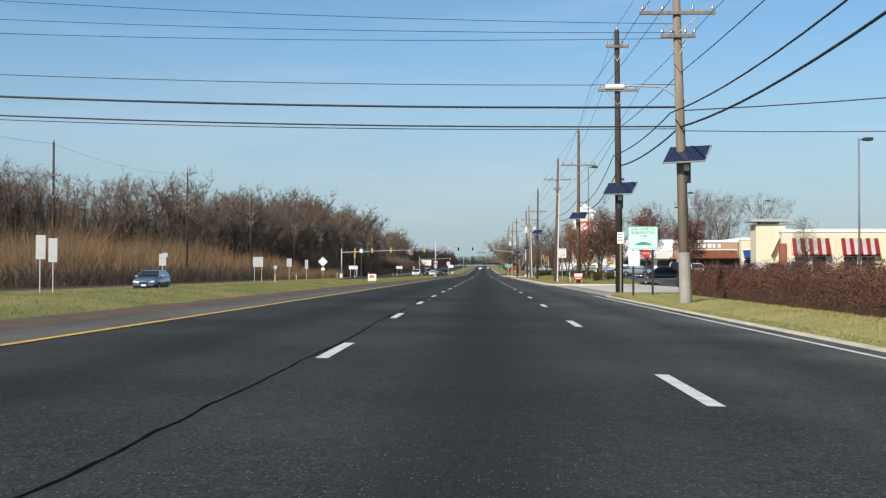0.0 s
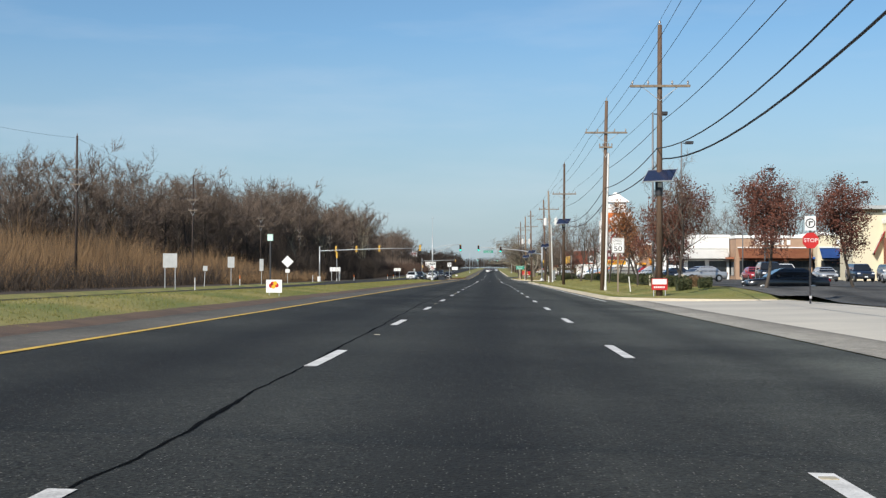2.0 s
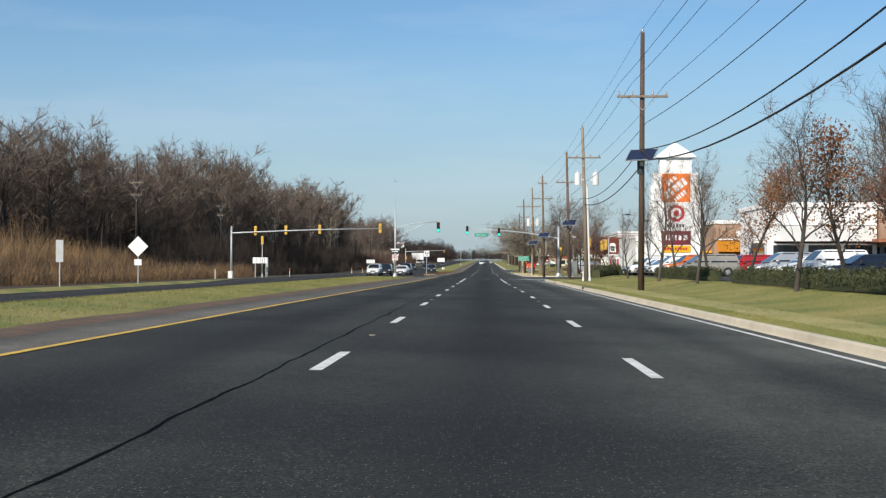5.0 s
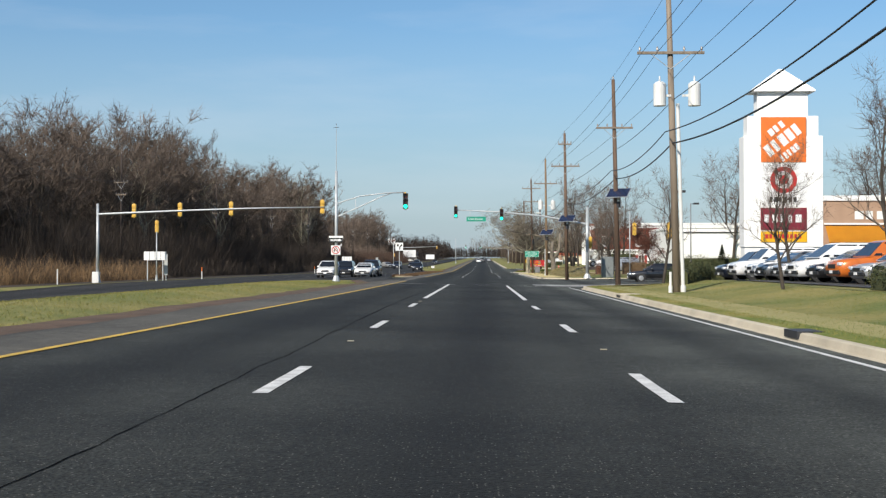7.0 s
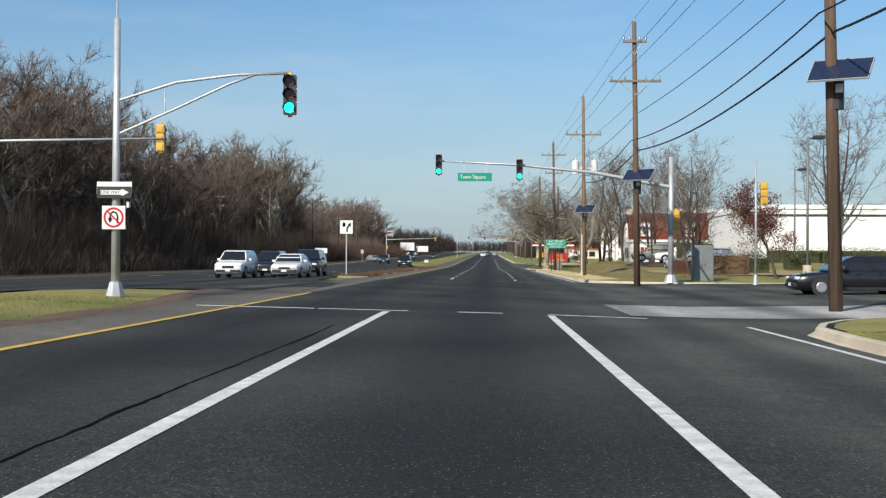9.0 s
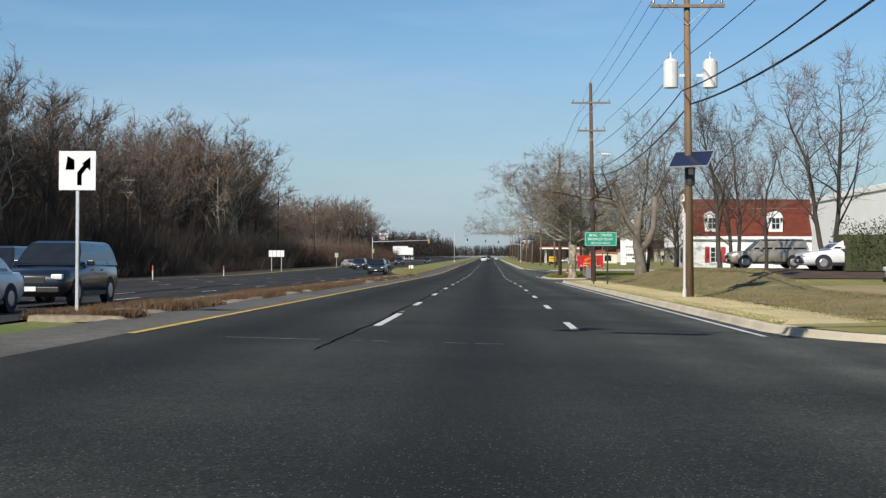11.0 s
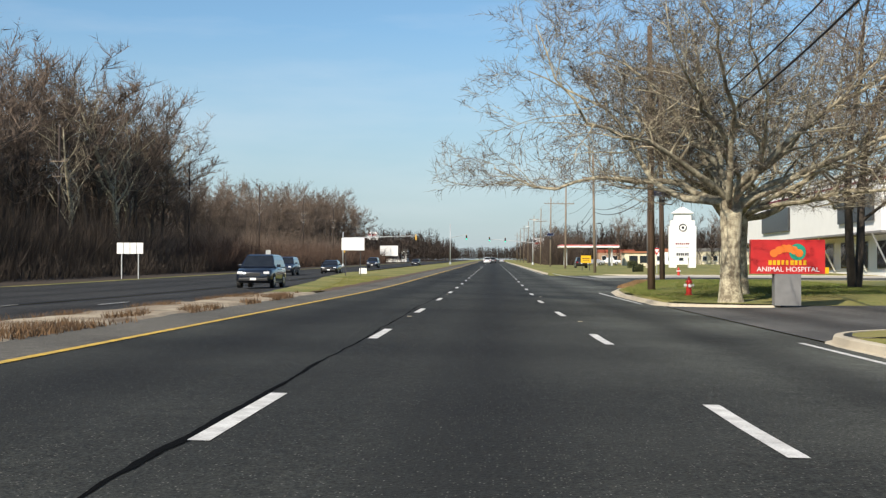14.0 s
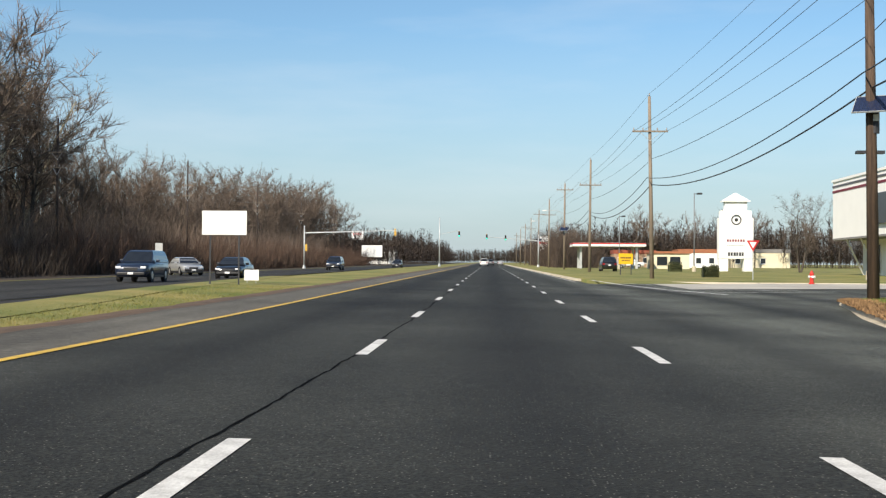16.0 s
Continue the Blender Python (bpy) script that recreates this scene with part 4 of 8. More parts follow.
# woods along the far side
def grow_forest(seed, h, r, wide, clear):
    """A tall, straight forest tree: rising limbs, each with branches and a haze of fine twigs."""
    rng = random.Random(seed)
    wv, wf, tv, tf = [], [], [], []

    def strip(p, q, w, n=1):
        d = q - p
        side = d.cross(Vector((rng.gauss(0, 1), rng.gauss(0, 1), rng.gauss(0, 1))))
        side = side.normalized() * w if side.length > 1e-5 else Vector((w, 0, 0))
        i = len(tv)
        if n == 1:
            tv.extend((p - side, p + side, q))
            tf.append((i, i + 1, i + 2))
        else:
            m = p.lerp(q, 0.5) + side * rng.uniform(-3, 3) + Vector((0, 0, -0.04 * d.length))
            tv.extend((p - side, p + side, m + side * 0.7, m - side * 0.7, q))
            tf.extend(((i, i + 1, i + 2, i + 3), (i + 3, i + 2, i + 4)))

    pts, q = [Vector((0, 0, -0.2))], Vector((0, 0, 0))
    d = Vector((rng.gauss(0, 0.05), rng.gauss(0, 0.05), 1)).normalized()
    for k in range(8):
        d = (d + Vector((rng.gauss(0, 0.07), rng.gauss(0, 0.07), 0.1))).normalized()
        q = q + d * h * 0.72 / 8
        pts.append(q.copy())
    radii = [r * (1 - 0.85 * (k / 8) ** 1.3) for k in range(9)]
    tube(wv, wf, pts, radii, 6)
    # rising main limbs that spread into a rounded crown, then short side limbs down the trunk
    for j in range(21):
        main = j < 10
        g = rng.uniform(0.5, 1.0) if main else rng.uniform(clear, 0.85)
        i = min(int(g * 8), 7)
        p = pts[i].lerp(pts[i + 1], g * 8 - i)
        a = 2.4 * j + rng.uniform(-0.5, 0.5)
        t = rng.uniform(0.25, 0.85) if main else rng.uniform(0.8, 1.25)
        d = Vector((math.cos(a) * math.sin(t), math.sin(a) * math.sin(t), math.cos(t)))
        n = h * wide * (rng.uniform(1.0, 1.35) * (1.35 - 0.5 * g) if main else rng.uniform(0.5, 0.8))
        line = [p.copy()]
        for _ in range(5):
            d = (d + Vector((rng.gauss(0, 0.2), rng.gauss(0, 0.2), rng.gauss(0.03, 0.14)))).normalized()
            p = p + d * n / 5
            line.append(p.copy())
        rl = max(0.02, radii[i] * (0.5 if main else 0.3))
        tube(wv, wf, line, [rl, rl * 0.8, rl * 0.6, rl * 0.42, rl * 0.25, 0.008], 3, False)
        for _ in range(15 if main else 6):
            f = rng.uniform(0.2, 1.0) * 5
            i2 = min(int(f), 4)
            b = line[i2].lerp(line[i2 + 1], f - i2)
            dd = ((line[i2 + 1] - line[i2]).normalized() * 0.55 + Vector((rng.gauss(0, 0.6), rng.gauss(0, 0.6), rng.gauss(0.42, 0.35)))).normalized()
            e = b + dd * rng.uniform(0.9, 2.6)
            strip(b, e, 0.037, 2)
            for _ in range(14):
                c = b.lerp(e, rng.uniform(0.15, 1.0))
                strip(c, c + (dd * 0.5 + Vector((rng.gauss(0, 0.6), rng.gauss(0, 0.6), rng.gauss(0.4, 0.45)))).normalized() * rng.uniform(0.4, 1.1), 0.021)
    return (wv, wf), (tv, tf), []


WOODS = [make_tree("forest_tree", "tall bare grey-brown deciduous tree in the woods", grow_forest(11 + k, 18, 0.19 + 0.03 * (k % 3), 0.34 + 0.03 * (k % 3), 0.34 + 0.07 * (k % 3)), BARK, TWIG, group="woods") for k in range(5)]
PALE = make_tree("sycamore_tree", "tall bare sycamore with pale upper limbs in the woods", grow_tree(47, 19, 0.3, 0.55, 3, (15, 7, 5), 7, 1.2, 0.25, 0.35, (6, 4, 3), reach=0.36, twig_w=0.02), SYCAMORE, TWIG_PALE, group="woods")
rng = random.Random(21)


def wood_height(y):
    return float(np.interp(y, [60, 150, 216, 273, 320, 350, 395, 412, 436, 461, 485, 505, 523, 537, 555, 600, 650, 700, 780], [12, 13, 13.5, 15.5, 16.8, 19.3, 20.3, 18.7, 17, 17, 21.3, 22.7, 21.5, 18, 13.2, 14, 15.5, 18, 20]))


first = True
y = 40.0
while y < 795:
    front = -47 - 13 * (1 - smooth(170, 250, y)) + 3 * noise.noise((y * 0.03, 1, 1))
    for row in range(2):
        x = front - row * 5.5 - rng.uniform(0, 4.5)
        yy = y + rng.uniform(-2, 2)
        s = wood_height(yy) / 16.4 * rng.uniform(0.82, 1.12) * (1 + 0.05 * row)
        plant(WOODS[rng.randrange(5)], x, yy, s * rng.uniform(0.95, 1.2), rng.uniform(0, 360), None, s)
    y += 5.2 if y < 420 else 5.8 if y < 600 else 9
for k, w in enumerate(WOODS):
    place_first(w, -52 - k * 3, 210 + 61 * k, 1.0, 40 * k)
place_first(PALE, -47, 505, 1.48, 30)
for x, y, s in ((-44, 476, 0.95), (-45, 496, 1.3), (-49, 516, 1.3), (-46, 345, 1.05), (-45, 388, 1.0), (-52, 535, 1.2)):
    plant(PALE, x, y, s, x * 37 % 360)


def thicket(name, label, category, count, where, height, material, seed, width=0.02, lean=0.22, kind="stuff"):
    """A mass of thin bare stems."""
    rng = random.Random(seed)
    v, f = [], []
    for _ in range(count):
        x, y, scale = where(rng)
        h = height * scale * rng.uniform(0.55, 1.1)
        p = Vector((x, y, land(x, y)))
        d = Vector((rng.gauss(0, lean), rng.gauss(0, lean), 1)).normalized()
        for k in range(5):
            b = p + d * h * (0.0 if k == 0 else rng.uniform(0.2, 0.7))
            dd = (d + Vector((rng.gauss(0, 0.3), rng.gauss(0, 0.3), 0)) * (k > 0)).normalized()
            length = h if k == 0 else h * rng.uniform(0.3, 0.5)
            s = Vector((rng.uniform(-1, 1), rng.uniform(-0.4, 0.4), 0)).normalized() * width * (1 if k == 0 else 0.7)
            m = b + dd * length * 0.55 + Vector((rng.gauss(0, 0.05), rng.gauss(0, 0.05), 0)) * length
            e = m + (dd + Vector((rng.gauss(0, 0.2), rng.gauss(0, 0.2), 0))) * length * 0.45
            i = len(v)
            v.extend((b - s, b + s, m + s * 0.7, m - s * 0.7, e))
            f.extend(((i, i + 1, i + 2, i + 3), (i + 3, i + 2, i + 4)))
    return tagged(raw(name, v, f, material), label, category, "", kind)


def in_brush(r):
    y = 45 + 225 * r.random() ** 0.8
    x = -37 - 15 * (1 - smooth(190, 250, y)) * r.random() - 6 * r.random()
    return x, y, (0.72 + 0.6 * noise.noise((x * 0.12, y * 0.07, 0))) * r.uniform(0.45, 1.15) * (1 - 0.5 * smooth(215, 268, y))


thicket("tan_brush", "dense tan and orange-brown saplings before the woods", "brush", 34000, in_brush, 7.4, BRUSH, 3, 0.016, 0.32)
# Stems coloured near black to carry the shade at the base of the woods.
SHADED_SCRUB = mat("shaded_scrub_stems", (0.06, 0.045, 0.034), (0.025, 0.019, 0.015), 0.95, scale=0.5, fine=8, island=0.5)
thicket("undergrowth", "bare undergrowth in shaded colours at the edge of the woods", "brush", 24000, lambda r: (-35.5 - 9 * r.random() ** 1.5 - 12 * (r.random() < 0.3), 30 + 650 * r.random(), 0.4 + 0.9 * r.random() ** 1.6), 2.9, SHADED_SCRUB, 4, 0.02, 0.45)
thicket("undergrowth", "bare saplings in shaded colours under the tall trees", "brush", 15000, lambda r: (-39 - 9 * r.random(), 290 + 205 * r.random(), 0.35 + 0.85 * r.random() ** 1.3), 7.5, SHADED_SCRUB, 18, 0.02, 0.3)
thicket("red_brush", "reddish bare scrub along the opposite verge", "brush", 11000, lambda r: (-35 - 9 * r.random(), 505 + 265 * r.random(), 0.5 + 0.8 * r.random() ** 2), 5.2, mat("reddish_scrub", (0.10, 0.058, 0.04), (0.045, 0.03, 0.022), 0.95, island=0.6), 5, 0.022, 0.4)


thicket("red_brush", "low reddish-brown brush before the dark woods", "brush", 6000, lambda r: (-34.2 - 3.5 * r.random(), 215 + 95 * r.random(), 0.4 + 0.8 * r.random() ** 1.5), 2.3, BRUSH, 17, 0.014, 0.4)
thicket("undergrowth", "bare undergrowth in shaded colours deep in the woods", "brush", 12000, lambda r: (-52 - 55 * r.random(), 40 + 760 * r.random(), 0.6 + 0.7 * r.random()), 9.0, SHADED_SCRUB, 14, 0.06, 0.35)
thicket("saplings", "tall reddish-brown saplings filling the edge of the woods", "brush", 11000, lambda r: (-41 - 8 * r.random(), 505 + 210 * r.random(), 0.25 + 0.85 * r.random() ** 1.5), 8.5, TWIG, 15, 0.02, 0.4)


def deep_wood(name, count, x0, x1, y0, y1, tall, seed, label, wide=1.0):
    """Stems and twigs of the trees that stand behind one another."""
    rng = random.Random(seed)
    v, f = [], []
    for _ in range(count):
        x, y = rng.uniform(x0, x1), rng.uniform(y0, y1)
        h = tall(y) * rng.uniform(0.6, 0.98)
        p = Vector((x, y, land(x, y)))
        r = rng.uniform(0.08, 0.16) * (1 if wide < 2 else 0.35)
        top = p + Vector((rng.gauss(0, 0.7), rng.gauss(0, 0.7), h))
        tube(v, f, [p, p.lerp(top, 0.5) + Vector((rng.gauss(0, 0.3), rng.gauss(0, 0.3), 0)), top], [r, r * 0.7, 0.02], 3, False)
        for _ in range(58 if wide < 2 else 60):
            g = rng.uniform(0.3 if wide < 2 else 0.12, 1.0)
            b = p.lerp(top, g)
            a = rng.uniform(0, 6.28)
            d = Vector((math.cos(a), math.sin(a), rng.uniform(0.3, 1.6) if wide < 2 else rng.uniform(-0.1, 1.1))).normalized()
            length = h * (0.19 if wide < 2 else 0.26) * (1.25 - g) * rng.uniform(0.5, 1.4) + 0.6
            s = Vector((-d.y, d.x, 0)) * (0.05 if wide < 2 else 0.028 * wide)
            i = len(v)
            v.extend((b - s, b + s, b + d * length + Vector((0, 0, rng.uniform(-0.2, 0.4)))))
            f.append((i, i + 1, i + 2))
    return tagged(raw(name, v, f, TWIG_SHADED), label, "woods", "", "stuff")


deep_wood("far_woods", 5000, -110, -55, 60, 800, wood_height, 6, "bare brown trees in shaded colours deep in the woods")
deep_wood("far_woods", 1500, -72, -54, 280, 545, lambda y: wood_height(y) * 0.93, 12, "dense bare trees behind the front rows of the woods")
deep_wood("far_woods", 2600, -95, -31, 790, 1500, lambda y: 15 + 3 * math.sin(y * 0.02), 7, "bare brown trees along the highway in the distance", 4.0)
deep_wood("far_woods", 2000, 17, 100, 690, 1500, lambda y: 13, 8, "bare brown trees beyond the shops in the distance", 4.0)
deep_wood("far_woods", 500, -40, 60, 1500, 1600, lambda y: 13, 10, "bare brown trees where the highway bends away", 5.0)
deep_wood("far_woods", 1300, 34, 210, 700, 800, lambda y: 11, 9, "bare brown tree line across the field", 3.0)
rng = random.Random(88)
for k in range(28):
    plant(WOODS[k % 5], 36 + 5.2 * k + rng.uniform(-2, 2), rng.uniform(690, 730), rng.uniform(0.55, 0.8), rng.uniform(0, 360))
for k in range(8):
    plant(WOODS[k % 5], rng.uniform(15, 23), 655 + 20 * k, rng.uniform(0.45, 0.7), rng.uniform(0, 360))
thicket("scrub", "bare scrub in the shaded twig colour beside the far petrol station", "brush", 6000, lambda r: (13 + 9 * r.random(), 645 + 170 * r.random(), 0.3 + 0.9 * r.random() ** 1.5), 9.0, TWIG_SHADED, 16, 0.03, 0.35)


# ---- utility line ----
def insulator(parent, p):
    bm = bmesh.new()
    x, y, z = p
    rod(bm, (x, y, z), (x, y, z + 0.10), 0.03, 0.025, 8)
    rod(bm, (x, y, z + 0.08), (x, y, z + 0.16), 0.06, 0.045, 10)
    rod(bm, (x, y, z + 0.15), (x, y, z + 0.22), 0.04, 0.03, 8)
    return part("insulator", bm, CERAMIC, parent)


def solar_panel(parent, z, side=-1):
    """A tilted panel on a clamp that faces the low sun behind the camera."""
    m = pose(0, -0.36, z, 38, 0, -28) @ Matrix.Diagonal((0.94, 1.0, 1, 1))
    bm = bmesh.new()
    box(bm, -0.78, 0.78, -0.48, 0.48, -0.02, 0.018, 0.006)
    p = part("solar_panel", bm, STEEL_DARK, parent, "blue solar panel in an aluminium frame")
    bm = bmesh.new()
    for d in ((-0.80, 0.80, -0.50, -0.475), (-0.80, 0.80, 0.475, 0.50), (-0.80, -0.775, -0.475, 0.475), (0.775, 0.80, -0.475, 0.475)):
        box(bm, d[0], d[1], d[2], d[3], -0.022, 0.028)
    part("frame", bm, GALV, p).matrix_basis = Matrix.Identity(4)
    p.matrix_basis = m
    for i in range(10):
        for j in range(6):
            bm = bmesh.new()
            box(bm, -0.765 + i * 0.153, -0.765 + i * 0.153 + 0.147, -0.465 + j * 0.155, -0.465 + j * 0.155 + 0.149, 0.020, 0.024)
            if i == 0 and j == 0:
                cell = part("cell", bm, SOLAR, p)
                continue
            bm.free()
            c = new("cell", cell.data)
            c.parent = p
            c.location = (i * 0.153, j * 0.155, 0)
    bm = bmesh.new()
    box(bm, -0.35, 0.35, -0.36, -0.28, z - 0.14, z - 0.08)
    rod(bm, (0, -0.30, z - 0.1), (0, -0.12, z - 0.35), 0.03)
    rod(bm, (0, 0, z - 0.95), (0, 0, z + 0.1), 0.185, 0.185, 16)
    part("panel_bracket", bm, STEEL_DARK, parent)
    bm = bmesh.new()
    box(bm, -0.09, 0.09, -0.26, -0.2, z - 0.55, z - 0.33, 0.01)
    part("inverter_box", bm, PLASTIC_WHITE, parent)


def pole(x, y, top=13.2, wood=POLE_WOOD, arms=((0.5, 2.4),), panel=None, lean=(0, 0), label="", r=0.17, z=None, band=False, arm_mat=None):
    z = land(x, y) if z is None else z
    t = thing("utility_pole", label, "utility pole", (x, y, z), 0, "utility poles")
    bm = bmesh.new()
    rod(bm, (0, 0, -0.3), (lean[0], lean[1], top), r, r * 0.62, 14)
    part("pole", bm, wood, t, "", True)
    for drop, width in arms:
        cx = lean[0] * (top - drop) / top
        bm = bmesh.new()
        box(bm, cx - width / 2, cx + width / 2, -0.22, -0.11, top - drop - 0.06, top - drop + 0.06, 0.01)
        a = part("crossarm", bm, arm_mat or POLE_GREY, t, "pale wooden crossarm")
        bm = bmesh.new()
        rod(bm, (cx - width * 0.3, -0.17, top - drop - 0.04), (cx, -0.12, top - drop - 0.7), 0.018, n=6)
        rod(bm, (cx + width * 0.3, -0.17, top - drop - 0.04), (cx, -0.12, top - drop - 0.7), 0.018, n=6)
        part("brace", bm, GALV, t)
        for s in (-0.46, -0.2, 0.2, 0.46):
            insulator(t, (cx + width * s, -0.165, top - drop + 0.05))
    insulator(t, (lean[0], lean[1], top))
    if band:
        bm = bmesh.new()
        rod(bm, (0, 0, 4.4), (0, 0, 5.1), r * 1.02, r * 1.02, 14)
        part("band", bm, TRIM_BLACK, t)
    if panel:
        solar_panel(t, panel)
    return t


def conduit(t, x, y, z0, z1, r=0.05, m=PVC, lean=0.0):
    bm = bmesh.new()
    rod(bm, (x, y, z0), (x + lean, y, z1), r, r, 10)
    rod(bm, (x, y, z0), (x, y, z0 + 0.3), r * 1.5, r * 1.5, 10)
    part("conduit", bm, m, t, "pale grey conduit")


def transformer(t, x, z):
    bm = bmesh.new()
    rod(bm, (x, -0.1, z), (x, -0.1, z + 0.95), 0.27, 0.27, 16)
    rod(bm, (x, -0.1, z + 0.95), (x, -0.1, z + 1.05), 0.27, 0.16, 16)
    rod(bm, (x, -0.1, z + 1.0), (x, -0.1, z + 1.3), 0.05, 0.03, 8)
    box(bm, min(x, x * 0.3), max(x, x * 0.3), -0.13, -0.07, z + 0.4, z + 0.5)
    part("transformer", bm, PLASTIC_WHITE, t, "white transformer can")


def street_light(t, z, length, side=-1, drop=0.5):
    v, f = [], []
    pts = [Vector((0, 0, z)), Vector((side * length * 0.35, -0.1, z + drop)), Vector((side * length * 0.8, -0.15, z + drop * 1.1)), Vector((side * length, -0.15, z + drop))]
    tube(v, f, pts, [0.035] * 4, 6)
    raw("lamp_arm", v, f, GALV, t, "", True)
    bm = bmesh.new()
    box(bm, side * length - 0.38, side * length + 0.3, -0.3, 0.0, z + drop - 0.09, z + drop + 0.09, 0.06)
    part("lamp_head", bm, PLASTIC_WHITE, t, "pale cobra-head street lamp")


P1 = pole(7.4, 45, 12.6, POLE_GREY, ((2.6, 2.6), (3.4, 1.2)), 5.1, (-0.35, 0), "weathered utility pole with a solar panel and a street lamp", 0.2)
street_light(P1, 6.95, 2.4)
bm = bmesh.new()
rod(bm, (0, 0, 0), (-0.05, 0, 1.75), 0.212, 0.204, 16)
part("pole_guard", bm, mat("weathered_guard", (0.34, 0.32, 0.28), (0.25, 0.235, 0.205), 0.8, scale=2, fine=20), P1, "weathered pale grey guard round the foot")
P2 = pole(6.95, 61.8, 12.6, POLE_DARK, ((2.9, 1.9), (0.8, 1.1)), 4.98, (-0.1, 0), "dark tarred utility pole with a solar panel", 0.19)
P3 = pole(8.62, 109.7, 13.2, POLE_WOOD, ((3.0, 2.9),), 5.85, (0.05, 0), "brown utility pole with a solar panel and a red notice", 0.17)
P4 = pole(8.1, 134.8, 13.0, POLE_WOOD, ((2.2, 2.9), (3.2, 0.9)), None, (0.3, 0), "brown utility pole with a long white conduit", 0.17)
conduit(P4, 0.2, -0.08, 0, 9.4, 0.07, PLASTIC_WHITE, 0.22)
P5 = pole(8.4, 186, 13.2, POLE_WOOD, ((3.3, 2.6),), 6.9, (0.1, 0), "brown utility pole with a solar panel", 0.17)
P6 = pole(9.0, 227.6, 13.0, POLE_GREY, ((2.6, 2.9),), None, (-0.35, 0), "brown utility pole with two white transformers", 0.18)
transformer(P6, -0.75, 8.1)
transformer(P6, 0.75, 8.1)
conduit(P6, 0.25, -0.08, 0, 8.2, 0.08, PLASTIC_WHITE, -0.22)
conduit(P6, -0.3, -0.1, 0, 0.9, 0.06, PLASTIC_WHITE)
P7 = pole(9.42, 255.3, 13.4, POLE_WOOD, ((3.2, 2.4),), 5.92, (-0.3, 0), "brown utility pole with a solar panel at the junction", 0.18)
P8 = pole(8.2, 287.0, 13.2, POLE_WOOD, ((3.0, 2.6), (1.0, 1.2)), 5.45, (-0.2, 0), "brown utility pole with a solar panel beside the signals", 0.17)
P9 = pole(8.0, 319, 13.6, POLE_SUNLIT, ((2.9, 2.7),), 5.05, (-0.15, 0), "wooden utility pole in sunlit tan with transformers and a solar panel", 0.165)
transformer(P9, -0.72, 7.7)
transformer(P9, 0.72, 7.7)
conduit(P9, -0.2, -0.08, 0, 3.1, 0.05, PVC)
P10 = pole(8.1, 362.6, 14.2, POLE_WOOD, ((1.4, 2.8), (3.4, 2.0)), None, (-0.25, 0), "brown utility pole beside the driveway", 0.18, band=True)
street_light(P10, 9.0, 0.9, 1, 0.1)
P11 = pole(8.45, 411, 13.4, POLE_WOOD, ((2.2, 2.6),), None, (-0.1, 0), "stout brown utility pole at the road mouth", 0.2)
P12 = pole(12.9, 440, 13.6, POLE_WOOD, ((2.2, 2.6),), 6.5, (-0.2, 0), "stout brown utility pole with a solar panel by the hydrant", 0.21)
P13 = pole(12.0, 490, 13.4, POLE_GREY, ((2.6, 2.6),), None, (-0.25, 0), "weathered utility pole on the field corner", 0.17)
far_poles = []
for k, (x, y) in enumerate(((11.8, 545), (11.5, 590), (11.5, 640), (11.5, 690), (11.5, 745), (11.5, 800), (11.5, 860), (11.5, 930))):
    far_poles.append(pole(x, y, 13.2, POLE_GREY, ((1.0 if k % 2 else 3.0, 2.6),), 6.2 if k in (1, 3) else None, (0.1, 0), "distant wooden utility pole along the highway"))
street_light(far_poles[1], 8.5, 3.0)
street_light(far_poles[2], 8.5, 3.0)

# poles along the woods
LEFT = [(-40, 118, 13.6), (-38.5, 165, 14.4), (-39, 213, 14.4), (-39, 262, 14.2), (-40, 312, 14), (-40, 362, 14), (-40, 412, 14), (-40, 462, 14), (-40, 512, 14.5), (-40, 562, 14.5), (-40, 612, 14.5), (-40, 662, 14.5), (-40, 720, 14.5)]
left_poles = [pole(x, y, h, POLE_DARK, ((3.2, 1.6), (4.6, 1.2)), None, (0.05, 0), "dark utility pole before the bare woods", 0.15) for k, (x, y, h) in enumerate(LEFT)]


def span(v, f, a, b, sag, r, n=14):
    a, b = Vector(a), Vector(b)
    pts = [a.lerp(b, i / n) - Vector((0, 0, sag * 4 * (i / n) * (1 - i / n))) for i in range(n + 1)]
    tube(v, f, pts, [r] * (n + 1), 4, False)
    return pts


def overhead(name, label, points, sag, r):
    t = thing(name, label, "overhead wire", group="overhead wires")
    for a, b in zip(points, points[1:]):
        v, f = [], []
        span(v, f, a, b, sag * ((Vector(b) - Vector(a)).length / 45) ** 1.5, r)
        raw("span", v, f, WIRE, t, "", True)
    return t


LINE = [(7.4, -30, 12.6), (7.2, 10, 12.6), (7.05, 45, 12.6), (6.85, 62, 12.6), (8.67, 109.7, 13.2), (8.4, 134.8, 13), (8.5, 186, 13.2), (8.65, 227.6, 13), (9.12, 255.3, 13.4), (8.0, 287, 13.2), (7.85, 319, 13.6), (7.85, 362.6, 14.2), (8.35, 411, 13.4), (12.7, 440, 13.6), (11.75, 490, 13.4), (11.8, 545, 13.2), (11.5, 590, 13.2), (11.5, 640, 13.2), (11.5, 690, 13.2), (11.5, 745, 13.2), (11.5, 800, 13.2), (11.5, 930, 13.2)]
lift = [land(x, y) for x, y, _ in LINE]
